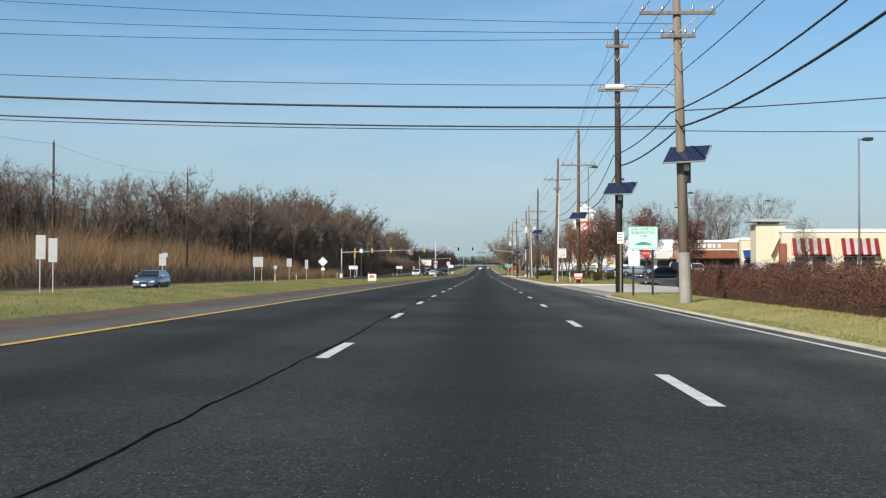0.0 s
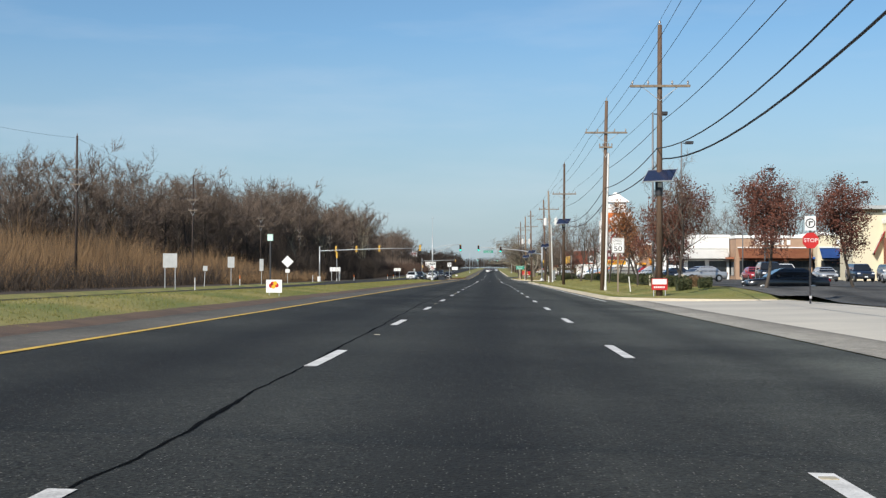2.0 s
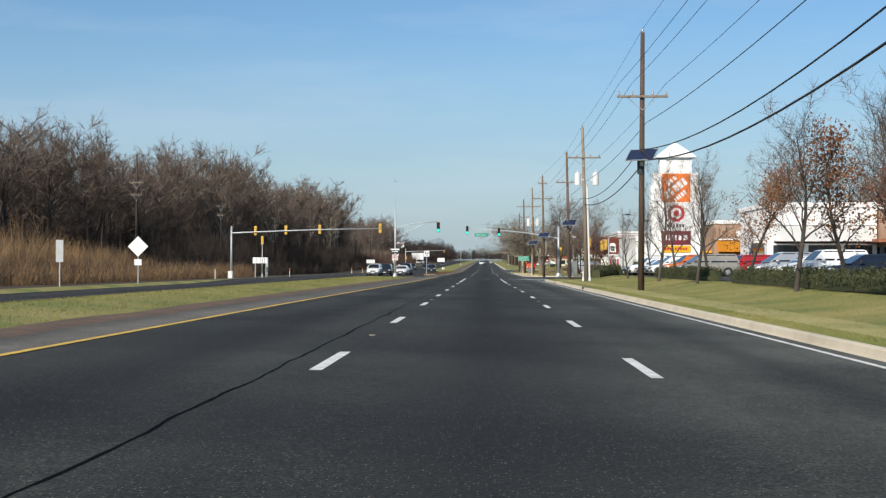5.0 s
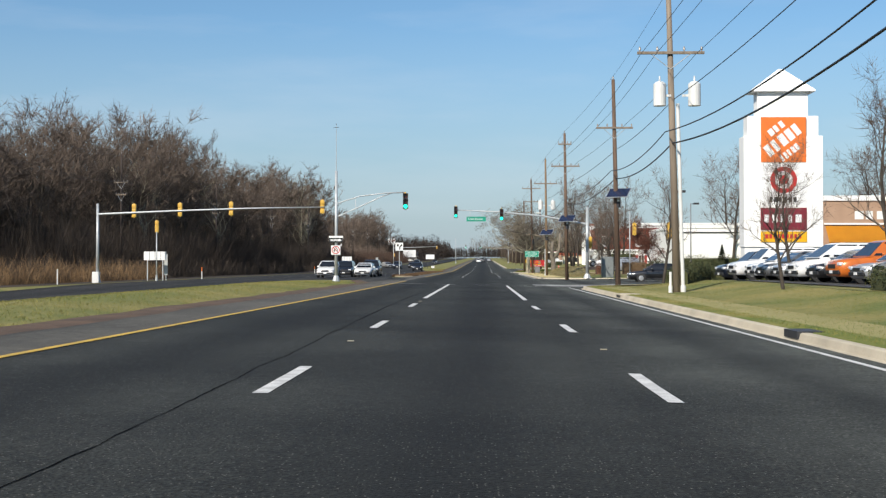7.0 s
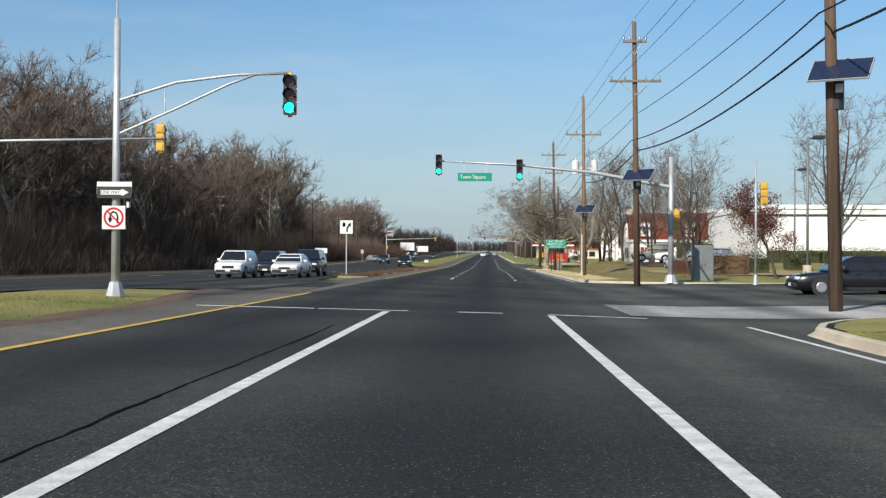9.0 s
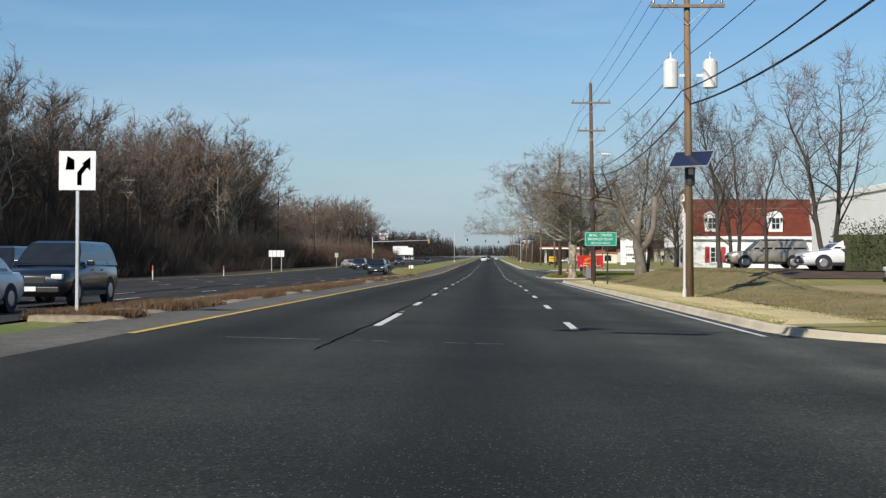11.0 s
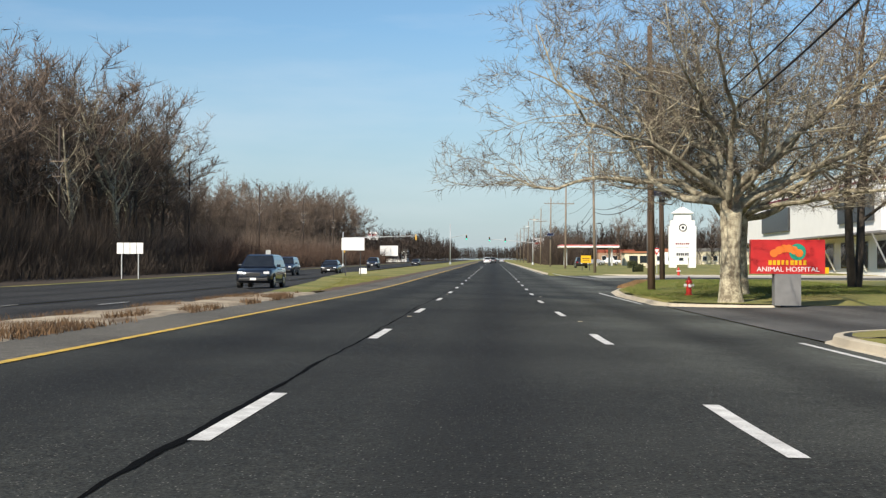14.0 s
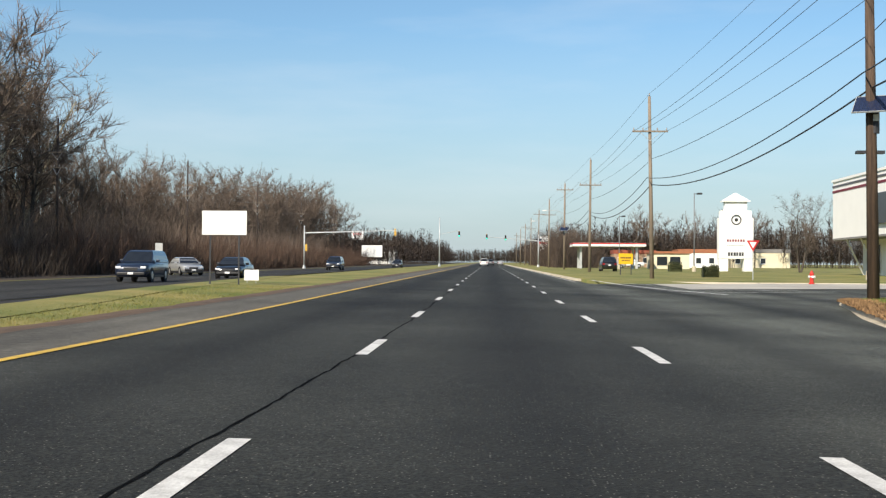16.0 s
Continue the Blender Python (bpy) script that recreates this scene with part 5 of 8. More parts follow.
for dx, dz, sag, r, label in ((0, 0.2, 0.22, 0.010, "thin bare conductor at the pole tops"), (-1.2, -2.6, 0.28, 0.012, "bare conductor on the crossarms"), (-0.55, -2.6, 0.28, 0.012, "bare conductor on the crossarms"), (1.2, -2.6, 0.28, 0.012, "bare conductor on the crossarms"),
                              (0.2, -4.6, 0.4, 0.016, "insulated cable below the crossarms"), (-0.15, -6.0, 0.9, 0.024, "thick black telephone cable"), (0.15, -6.5, 0.9, 0.032, "thick black telephone cable bundle")):
    overhead("overhead_wire", label, [(x + dx, y, z + g + dz) for (x, y, z), g in zip(LINE, lift)], sag, r)
for dx, dz in ((-0.7, -3.1), (0.7, -3.1), (0, -0.2)):
    overhead("overhead_wire", "thin conductor along the woods", [(x + dx, y, h + land(x, y) + dz) for x, y, h in [(-41, 60, 13.6)] + LEFT], 0.7, 0.011)
for y1, z0, z1, r in ((44, 6.72, 8.45, 0.036), (44, 6.05, 7.8, 0.026), (44.5, 5.97, 7.65, 0.014), (44, 7.5, 9.2, 0.012), (47, 9.3, 11.8, 0.010), (48, 9.1, 11.2, 0.010), (46, 9.6, 12.6, 0.010)):
    overhead("overhead_wire", "black cable strung across the highway", [(7.3, 45, z0), (-38, y1, z1)], 0.5, r)
for x1, y1, z0, z1, r in ((40, 32, 6.6, 9.0, 0.02), (45, 40, 5.9, 7.4, 0.014)):
    overhead("overhead_wire", "black service cable to the car park", [(7.3, 45, z0), (x1, y1, z1)], 0.9, r)


# ---- traffic signals ----
def signal_head(t, x, y, z, face=-1, lit=True, back=False):
    """Three lenses in a yellow housing; z is the middle."""
    bm = bmesh.new()
    box(bm, x - 0.05, x + 0.05, y - 0.05, y + 0.05, z - 0.58, z + 0.6)
    h = part("signal_head", bm, SIGNAL_YELLOW, t, "yellow three-lens signal head")
    for k in (-1, 0, 1):
        boxed("section", (x - 0.17, x + 0.17, y - 0.11, y + 0.11, z + 0.355 * k - 0.17, z + 0.355 * k + 0.17), SIGNAL_YELLOW, h, "", 0.035)
        boxed("section_back", (x - 0.11, x + 0.11, min(y - face * 0.1, y - face * 0.13), max(y - face * 0.1, y - face * 0.13), z + 0.355 * k - 0.11, z + 0.355 * k + 0.11), SIGNAL_YELLOW, h, "", 0.012)
    bm = bmesh.new()
    box(bm, x - 0.165, x + 0.165, min(y + face * 0.118, y + face * 0.128), max(y + face * 0.118, y + face * 0.128), z - 0.525, z + 0.525)
    part("face_plate", bm, STEEL_DARK, h, "black front")
    for k, m in enumerate((LENS_OFF, LENS_OFF, LENS_GREEN if lit else LENS_OFF)):
        zz = z + 0.35 - 0.35 * k
        yy = y + face * 0.129
        bm = bmesh.new()
        rod(bm, (x, yy, zz), (x, yy + face * 0.012, zz), 0.145, 0.145, 18)
        part("lens", bm, m, h)
        bm = bmesh.new()
        v = []
        n = 12
        for a in range(n + 1):
            ang = math.radians(-35 + 250 * a / n)
            v.append([bm.verts.new((x + 0.155 * math.cos(ang), yy + face * d, zz + 0.155 * math.sin(ang))) for d in (0.0, 0.22)])
        for a in range(n):
            bm.faces.new((v[a][0], v[a + 1][0], v[a + 1][1], v[a][1]))
        r = bmesh.ops.solidify(bm, geom=list(bm.faces), thickness=0.012)
        part("visor", bm, STEEL_DARK, h, "black visor")
    return h


def mast(name, label, x, y, height, r, base=0.55):
    z = land(x, y)
    t = thing(name, label, "traffic signal", (x, y, z), 0, "traffic signals")
    bm = bmesh.new()
    rod(bm, (0, 0, 0), (0, 0, height), r, r * 0.7, 14)
    part("pole", bm, GALV, t, "", True)
    bm = bmesh.new()
    rod(bm, (0, 0, 0), (0, 0, base), r * 2.2, r * 1.35, 8)
    part("base", bm, GALV, t)
    return t


S1 = mast("traffic_signal", "galvanised signal mast with truss arm and signs on the median", -9.25, 256.5, 7.4, 0.12, 0.38)
v, f = [], []
tube(v, f, [Vector((0, 0, 5.2)), Vector((1.6, 0, 5.7)), Vector((3.2, 0, 5.9)), Vector((4.65, 0, 5.95))], [0.04] * 4, 8)
tube(v, f, [Vector((0, 0, 4.3)), Vector((1.6, 0, 5.0)), Vector((3.0, 0, 5.65)), Vector((3.7, 0, 5.9))], [0.035] * 4, 8)
tube(v, f, [Vector((1.3, 0, 4.87)), Vector((1.3, 0, 5.6))], [0.02] * 2, 6)
raw("truss_arm", v, f, GALV, S1, "", True)
signal_head(S1, 4.65, 0, 5.36)
v, f = [], []
tube(v, f, [Vector((0, 0, 7.4)), Vector((0, 0, 10.6))], [0.03, 0.012], 6)
raw("antenna_rod", v, f, GALV, S1)
bm = bmesh.new()
box(bm, -0.18, 0.18, -0.01, 0.01, 10.3, 10.33)
box(bm, -0.01, 0.01, -0.15, 0.15, 10.5, 10.53)
part("antenna", bm, STEEL_DARK, S1)
bd = boxed("sign_border", (-0.468, 0.468, -0.158, -0.15, 2.712, 3.038), SIGN_WHITE, S1)
ow = boxed("one_way_sign", (-0.46, 0.46, -0.17, -0.16, 2.72, 3.03), SIGN_BLACK, S1, "black and white arrow sign")
bm = bmesh.new()
pts = [(-0.36, 2.815), (0.20, 2.815), (0.20, 2.775), (0.39, 2.875), (0.20, 2.975), (0.20, 2.935), (-0.36, 2.935)]
fr = [bm.verts.new((x, -0.176, z)) for x, z in pts]
bm.faces.new(fr)
part("arrow", bm, SIGN_WHITE, ow)
words("ONE WAY", 0.11, SIGN_BLACK, ow, (-0.10, -0.18, 2.875), "", 0.002, 0.5)
nu = boxed("no_turn_sign", (-0.32, 0.30, -0.17, -0.16, 1.9, 2.52), SIGN_WHITE, S1, "white sign with a red ring and U-turn arrow")
bm = bmesh.new()
disc(bm, -0.01, -0.172, 2.21, 0.27, 0.004, 28, 0.215)
part("ring", bm, SIGN_RED, nu)
v, f = [], []
tube(v, f, [Vector((0.09, -0.175, 2.06)), Vector((0.09, -0.175, 2.26)), Vector((0.05, -0.175, 2.34)), Vector((-0.03, -0.175, 2.36)), Vector((-0.1, -0.175, 2.3)), Vector((-0.11, -0.175, 2.16))], [0.026] * 6, 4)
tube(v, f, [Vector((-0.11, -0.175, 2.2)), Vector((-0.11, -0.175, 2.07))], [0.075, 0.004], 4)
raw("turn_arrow", v, f, SIGN_BLACK, nu)
v, f = [], []
tube(v, f, [Vector((-0.17, -0.178, 2.37)), Vector((0.15, -0.178, 2.05))], [0.024] * 2, 4)
raw("slash", v, f, SIGN_RED, nu)
boxed("small_plate", (-0.25, 0.3, -0.1, -0.09, 1.78, 1.88), SIGN_WHITE, S1)
boxed("side_plate", (0.3, 0.36, -0.06, 0.1, 2.36, 2.52), SIGN_WHITE, S1)
for ob in (ow, nu):
    ob.location.z -= 0.12

S2 = mast("traffic_signal", "galvanised signal mast with long arm over the side lanes", 10.25, 289.5, 6.6, 0.17, 0.4)
v, f = [], []
tube(v, f, [Vector((0, 0, 5.0)), Vector((-4, 0, 5.75)), Vector((-8, 0, 6.15)), Vector((-12.1, 0, 6.35))], [0.11, 0.085, 0.065, 0.04], 10)
raw("mast_arm", v, f, GALV, S2, "", True)
signal_head(S2, -12.2, -0.1, 6.15)
signal_head(S2, -7.95, -0.16, 5.9)
sn = boxed("street_name_sign", (-11.2, -9.4, -0.13, -0.11, 5.28, 5.72), SIGN_GREEN, S2, "green street name sign with white lettering")
words("Town Square", 0.3, SIGN_WHITE, sn, (-10.4, -0.14, 5.5), "", 0.003, 1.35)
boxed("hanger", (-10.9, -10.86, -0.1, -0.06, 5.7, 6.2), GALV, S2)
boxed("hanger", (-9.75, -9.71, -0.1, -0.06, 5.7, 6.1), GALV, S2)
signal_head(S2, 0.28, 0.1, 3.3, 1, False)
S3 = mast("traffic_signal", "tall signal mast with a long arm over the opposite lanes", -30.2, 272, 6.35, 0.14, 0.5)
v, f = [], []
tube(v, f, [Vector((0, 0, 5.5)), Vector((6, 0, 5.75)), Vector((12, 0, 5.95)), Vector((18.2, 0, 6.05))], [0.09, 0.075, 0.06, 0.04], 10)
raw("mast_arm", v, f, GALV, S3, "", True)
for x in (2.9, 6.6, 10.7, 18.0):
    signal_head(S3, x, 0.14, 5.72 + 0.02 * x, 1, False)
bm = bmesh.new()
box(bm, -0.35, 0.2, -0.35, 0.1, 0, 0.9, 0.04)
part("cabinet", bm, PLASTIC_WHITE, S3)
S4 = mast("traffic_signal", "short pedestal signal on the far verge", -28.6, 284, 4.4, 0.06, 0.55)
signal_head(S4, 0, 0.1, 4.85, 1, False)
S5 = mast("traffic_signal", "short pedestal signal beside the side street", 13.6, 284.5, 6.0, 0.06, 0.5)
signal_head(S5, 0.42, 0.1, 4.42, 1, False)
boxed("push_button", (-0.25, 0.1, -0.08, 0.0, 3.55, 3.62), GALV, S5)
S6 = mast("traffic_signal", "pedestal signal with side-facing heads by the shops", 13.75, 257, 4.4, 0.06, 0.4)
signal_head(S6, -0.3, 0.1, 3.6, 1, False)
signal_head(S6, -0.72, 0.1, 3.5, 1, False)
boxed("bracket", (-0.72, 0.0, 0.08, 0.12, 4.1, 4.16), GALV, S6)
# far junction
S7 = mast("traffic_signal", "distant signal mast on the median of the next junction", -9.6, 640, 9.5, 0.12)
signal_head(S7, 3.8, 0, 6.3)
v, f = [], []
tube(v, f, [Vector((0, 0, 6.2)), Vector((3.8, 0, 7.0))], [0.05, 0.04], 6)
raw("truss_arm", v, f, GALV, S7)
S8 = mast("traffic_signal", "distant signal mast beside the petrol station", 10.5, 665, 7, 0.15)
v, f = [], []
tube(v, f, [Vector((0, 0, 5.6)), Vector((-11, 0, 6.4))], [0.1, 0.05], 8)
raw("mast_arm", v, f, GALV, S8)
signal_head(S8, -11, -0.1, 6.4)
signal_head(S8, -7, -0.1, 6.2)
S9 = mast("traffic_signal", "distant signal mast on the far verge", -30, 600, 7, 0.14)
v, f = [], []
tube(v, f, [Vector((0, 0, 5.8)), Vector((15, 0, 6.3))], [0.1, 0.05], 8)
raw("mast_arm", v, f, GALV, S9)
signal_head(S9, 0.3, 0.1, 3.4, 1, False)
signal_head(S9, 14.8, 0.1, 6.0, 1, False)


# ---- planting on the shops' side ----
def hedge(name, label, line, half, height, material, count, seed, leaf=0.05, category="hedge"):
    """A clipped hedge: a dark core and many small leaves or twig ends round it."""
    rng = random.Random(seed)
    t = thing(name, label, category, (line[0][0], line[0][1], 0))
    o = Vector((line[0][0], line[0][1], 0))
    cv, cf, v, f = [], [], [], []
    for i, (x, y) in enumerate(line):
        z = land(x, y)
        a, b = line[max(i - 1, 0)], line[min(i + 1, len(line) - 1)]
        d = Vector((b[0] - a[0], b[1] - a[1], 0)).normalized()
        s = Vector((d.y, -d.x, 0)) * half * 0.66
        hh = height * 0.74
        p = Vector((x, y, z)) - o
        cv += [p - s, p - s * 0.95 + Vector((0, 0, hh * 0.8)), p - s * 0.6 + Vector((0, 0, hh)), p + s * 0.6 + Vector((0, 0, hh)), p + s * 0.95 + Vector((0, 0, hh * 0.8)), p + s]
        if i:
            cf += [((i - 1) * 6 + k, (i - 1) * 6 + k + 1, i * 6 + k + 1, i * 6 + k) for k in range(5)]
    n = len(cv)
    cf += [tuple(range(6)), tuple(n - 1 - k for k in range(6))]
    raw("core", cv, cf, material, t)
    for _ in range(count):
        g = rng.uniform(0, len(line) - 1.001)
        i = int(g)
        p = Vector((*line[i], 0)).lerp(Vector((*line[i + 1], 0)), g - i)
        d = (Vector((*line[i + 1], 0)) - Vector((*line[i], 0))).normalized()
        s = Vector((d.y, -d.x, 0))
        ang = rng.uniform(0, math.pi)
        r = rng.uniform(0.80, 1.10)
        c = p + s * half * math.copysign(abs(math.cos(ang)) ** 0.6, math.cos(ang)) * r
        bumpy = 1.0 + 0.22 * noise.noise((p.x * 0.9 + seed, p.y * 0.8, 0)) + 0.12 * noise.noise((p.x * 2.1, p.y * 2.3, seed))
        c.z = land(p.x, p.y) + height * bumpy * (0.1 + 0.9 * abs(math.sin(ang)) ** 0.5) * r * rng.uniform(0.72, 1.04)
        c -= o
        u = Vector((rng.gauss(0, 1), rng.gauss(0, 1), rng.gauss(0.3, 1))).normalized() * leaf * rng.uniform(0.6, 1.6)
        w = u.cross(Vector((rng.gauss(0, 1), rng.gauss(0, 1), rng.gauss(0, 1)))).normalized() * leaf * (0.45 if material is HEDGE_GREEN else 0.2)
        k = len(v)
        v.extend((c - u, c + w, c + u, c - w))
        f.append((k, k + 1, k + 2, k + 3))
    raw("foliage", v, f, material, t)
    return t


hedge("hedge", "clipped russet-brown leafless hedge beside the highway", [(9.3 + 0.022 * (y - 14), y) for y in range(14, 62, 2)], 0.95, 1.22, HEDGE_RED, 62000, 1, 0.05)
hedge("hedge", "low dark green hedge along the car park", [(11.6 + 0.02 * (y - 118), y) for y in range(133, 150, 2)], 0.55, 0.75, HEDGE_GREEN, 7000, 2, 0.05)
hedge("hedge", "low dark green hedge along the car park", [(12.4 + 0.02 * (y - 154), y) for y in range(154, 186, 3)], 0.55, 0.75, HEDGE_GREEN, 7000, 3, 0.05)
hedge("hedge", "low dark green hedge beside a parked row", [(13.2, y) for y in range(192, 216, 3)], 0.55, 0.8, HEDGE_GREEN, 6000, 4, 0.05)
hedge("hedge", "clipped dark green hedge at the junction corner", [(11.8 + k, 250.5 - 0.25 * k) for k in range(0, 12, 1)], 0.7, 1.25, HEDGE_GREEN, 7000, 5, 0.05)
hedge("hedge", "clipped dark green hedge beside the white conduit pole", [(10.6 + 0.35 * k, 237 + k) for k in range(0, 8, 1)], 0.6, 1.0, HEDGE_GREEN, 4000, 6, 0.05)
for k, (x, y, h, m) in enumerate(((20.5, 318, 1.5, HEDGE_GREEN), (25, 323, 1.3, HEDGE_GREEN), (29, 326, 1.2, HEDGE_GREEN), (18, 330, 2.2, HEDGE_GREEN), (16.8, 308, 1.7, BRUSH), (13.2, 304, 1.2, HEDGE_RED), (24, 560, 1.2, HEDGE_GREEN), (18, 500, 0.9, HEDGE_GREEN), (11.0, 117.5, 0.55, HEDGE_GREEN), (12.2, 117.8, 0.5, HEDGE_GREEN), (12.3, 122, 0.6, BRUSH), (12.0, 124.6, 0.6, HEDGE_GREEN), (11.9, 127.4, 0.65, HEDGE_GREEN), (11.9, 130, 0.6, BRUSH), (10.0, 57, 0.7, BRUSH))):
    hedge("bush", "rounded dark evergreen bush on the grass" if m is HEDGE_GREEN else "rounded leafless brown bush on the grass", [(x - h * 0.7, y), (x, y + 0.01), (x + h * 0.7, y)], h * 0.75, h, m, 1800, 40 + k, 0.06, "bush")

OAK = make_tree("oak_tree", "young oak holding russet autumn leaves on the verge", grow_tree(71, 7.0, 0.13, 0.55, 3, (15, 7, 4), 7, 0.6, 0.24, 0.25, (7, 4, 3), reach=0.40, twig_w=0.009), BARK, TWIG, 13, LEAF_RED, group="street trees")
OAK2 = make_tree("oak_tree", "young oak with sparse orange-brown leaves on the verge", grow_tree(72, 7.5, 0.13, 0.5, 3, (14, 7, 4), 6, 0.7, 0.24, 0.35, (7, 4, 3), reach=0.36, twig_w=0.009), BARK, TWIG, 6, LEAF_ORANGE, group="street trees")
BARE = make_tree("street_tree", "bare young tree with upright grey limbs", grow_tree(73, 7.5, 0.12, 0.48, 3, (15, 8, 5), 11, 0.7, 0.24, 0.45, (7, 4, 3), reach=0.4, twig_w=0.008), BARK, TWIG, group="street trees")
BARE2 = make_tree("street_tree", "bare spreading tree with many fine twigs", grow_tree(74, 8.0, 0.16, 0.6, 3, (14, 8, 6), 12, 0.7, 0.2, 0.35, (7, 4, 3), reach=0.42, twig_w=0.009, fork=2, lean=0.15), BARK, TWIG, group="street trees")
place_first(OAK, 10.95, 131, 0.86)
for x, y, s in ((15, 115.5, 0.78), (13.6, 150, 0.74), (20, 117, 0.72), (17.5, 297, 0.7), (20, 178, 0.75)):
    plant(OAK, x, y, s, x * 31 % 360)
place_first(OAK2, 14.5, 171, 0.8)
for x, y, s in ((11.5, 143, 0.82), (15, 191, 0.8)):
    plant(OAK2, x, y, s, x * 53 % 360)
place_first(BARE, 11.5, 219, 0.62)
for x, y, s in ((11.4, 201, 0.95), (15, 204, 0.9), (14.9, 217, 0.9), (11.2, 247, 0.85), (15, 232, 0.8), (13.5, 343, 1.25), (12.1, 126.6, 0.95), (16.5, 345, 1.0), (11.6, 167, 0.85), (11.6, 188, 0.8), (12.5, 159, 0.8), (13, 138, 0.9)):
    plant(BARE, x, y, s, x * 47 % 360)
place_first(BARE2, 44, 262, 2.1)
for x, y, s in ((52, 285, 2.2), (38, 275, 1.9), (58, 262, 2.0), (14.2, 305, 0.9), (50, 333, 1.8), (36, 352, 2.0), (19, 341, 1.4), (44, 172, 0.95), (14.5, 366, 1.05), (24.5, 398, 1.2), (40, 258, 1.4), (17.2, 406, 2.0), (48, 250, 1.9), (20, 372, 1.6), (13, 300, 0.8), (40, 560, 1.2), (52, 570, 1.3)):
    plant(BARE2, x, y, s, x * 61 % 360)

BIG = make_tree("sycamore_tree", "broad bare sycamore with mottled cream and grey bark", grow_broad(91, 3.2, 14, 10.6, 0.36, (16, 12), 13, 0.55, 0.0075), SYCAMORE, mat("grey_brown_sycamore_twigs", (0.165, 0.132, 0.10), (0.07, 0.054, 0.042), 0.95, scale=0.5, fine=8, island=0.5), group="sycamores")
place_first(BIG, 8.4, 389.5, 1.0, 150)
plant(BIG, 10.3, 397.8, 0.9, 40)
# pollarded sycamore with cut limbs
POLLARD = thing("sycamore_tree", "pollarded sycamore with thick cut limbs beside the road sign", "tree", (11.1, 359.5, land(11.1, 359.5)), 0, "sycamores")
v, f = [], []
tube(v, f, [Vector(p) for p in ((0, 0, -0.1), (-0.05, 0, 0.9), (-0.25, 0, 2.0), (-0.3, 0, 2.9), (-0.15, 0, 4.2))], [0.48, 0.36, 0.33, 0.27, 0.22], 12)
tube(v, f, [Vector(p) for p in ((-0.15, 0, 1.6), (0.5, -0.1, 2.3), (0.85, -0.1, 3.2), (0.95, 0, 5.4))], [0.28, 0.25, 0.22, 0.19], 12)
tube(v, f, [Vector(p) for p in ((-0.2, 0, 2.6), (-0.9, 0, 3.6), (-1.3, 0.1, 4.6), (-1.9, 0.2, 5.0), (-2.9, 0.2, 5.2), (-4.1, 0, 5.3))], [0.26, 0.22, 0.20, 0.18, 0.15, 0.10], 10)
tube(v, f, [Vector(p) for p in ((-1.0, 0, 3.9), (-1.4, -0.1, 4.9), (-1.7, -0.1, 5.9), (-2.1, 0, 6.5))], [0.2, 0.18, 0.16, 0.14], 10)
raw("trunk", v, f, OLD_BARK, POLLARD, "", True)
(wv, wf), (tv, tf), _ = grow_tree(95, 3.4, 0.08, 0.7, 3, (12, 8, 5), 8, 0.5, 0.1, 0.1, (5, 4, 3), reach=0.55, twig_w=0.006)
for k, (p, a) in enumerate((((-4.1, 0, 5.3), 75), ((-2.9, 0.2, 5.2), 20), ((-1.9, 0.2, 5.0), -30), ((-3.4, 0, 5.2), 50))):
    m = Matrix.Translation(p) @ Euler((0, radians(-a), k)).to_matrix().to_4x4()
    raw("bough", [m @ q for q in wv], wf, BARK, POLLARD)
    raw("crown", [m @ q for q in tv], tf, TWIG, POLLARD)

# tufts of grass along the verges
def tufts(name, label, count, where, height, material, seed, width=0.012):
    rng = random.Random(seed)
    v, f = [], []
    for _ in range(count):
        x, y = where(rng)
        z = land(x, y)
        for _ in range(3):
            h = height * rng.uniform(0.4, 1.3)
            a = rng.uniform(0, 6.28)
            s = Vector((math.cos(a), math.sin(a), 0)) * width
            p = Vector((x + rng.gauss(0, 0.05), y + rng.gauss(0, 0.05), z - 0.01))
            i = len(v)
            v.extend((p - s, p + s, p + Vector((rng.gauss(0, 0.4), rng.gauss(0, 0.4), 1)) * h))
            f.append((i, i + 1, i + 2))
    return tagged(raw(name, v, f, material), label, "grass", "", "stuff")


def on_median(r):
    y = -10 + 460 * r.random()
    while 256 < y < 400:
        y = -10 + 460 * r.random()
    return median_right(y) - 0.3 - min(7.2, median_right(y) - wide_edge(y) - 0.5 if y > 300 else 7.2) * r.random() ** 1.3, y


tufts("grass", "short tufty winter grass on the median", 72000, on_median, 0.055, BLADE, 31, 0.007)
def on_verge(r):
    while True:
        x, y = 6.6 + 6 * r.random() ** 1.4, r.choice((r.uniform(106, 247), r.uniform(106, 247), r.uniform(390, 436)))
        if not opens(x, y) and not (y > 403 and x < mouth_edge(y) + 0.4):
            return x, y


tufts("grass", "short winter grass on the kerbside verge", 42000, on_verge, 0.05, BLADE, 32, 0.007)
tufts("grass", "pale straw-coloured grass on the sandy verge", 12000, lambda r: (6.5 + 2.6 * r.random(), r.uniform(10, 62)), 0.06, GRASS_DRY, 34, 0.012)
tufts("grass", "rough tan and olive grass on the bank", 26000, lambda r: (8.9 + 4.2 * r.random(), r.uniform(299, 364)), 0.09, mat("bank_grass_blades", (0.27, 0.21, 0.10), (0.10, 0.10, 0.04), 0.9, island=0.6), 35, 0.008)
tufts("grass", "pale straw-coloured grass beside the kerb", 14000, lambda r: (6.5 + 2.3 * r.random(), r.uniform(299, 366)), 0.05, STRAW, 36, 0.008)
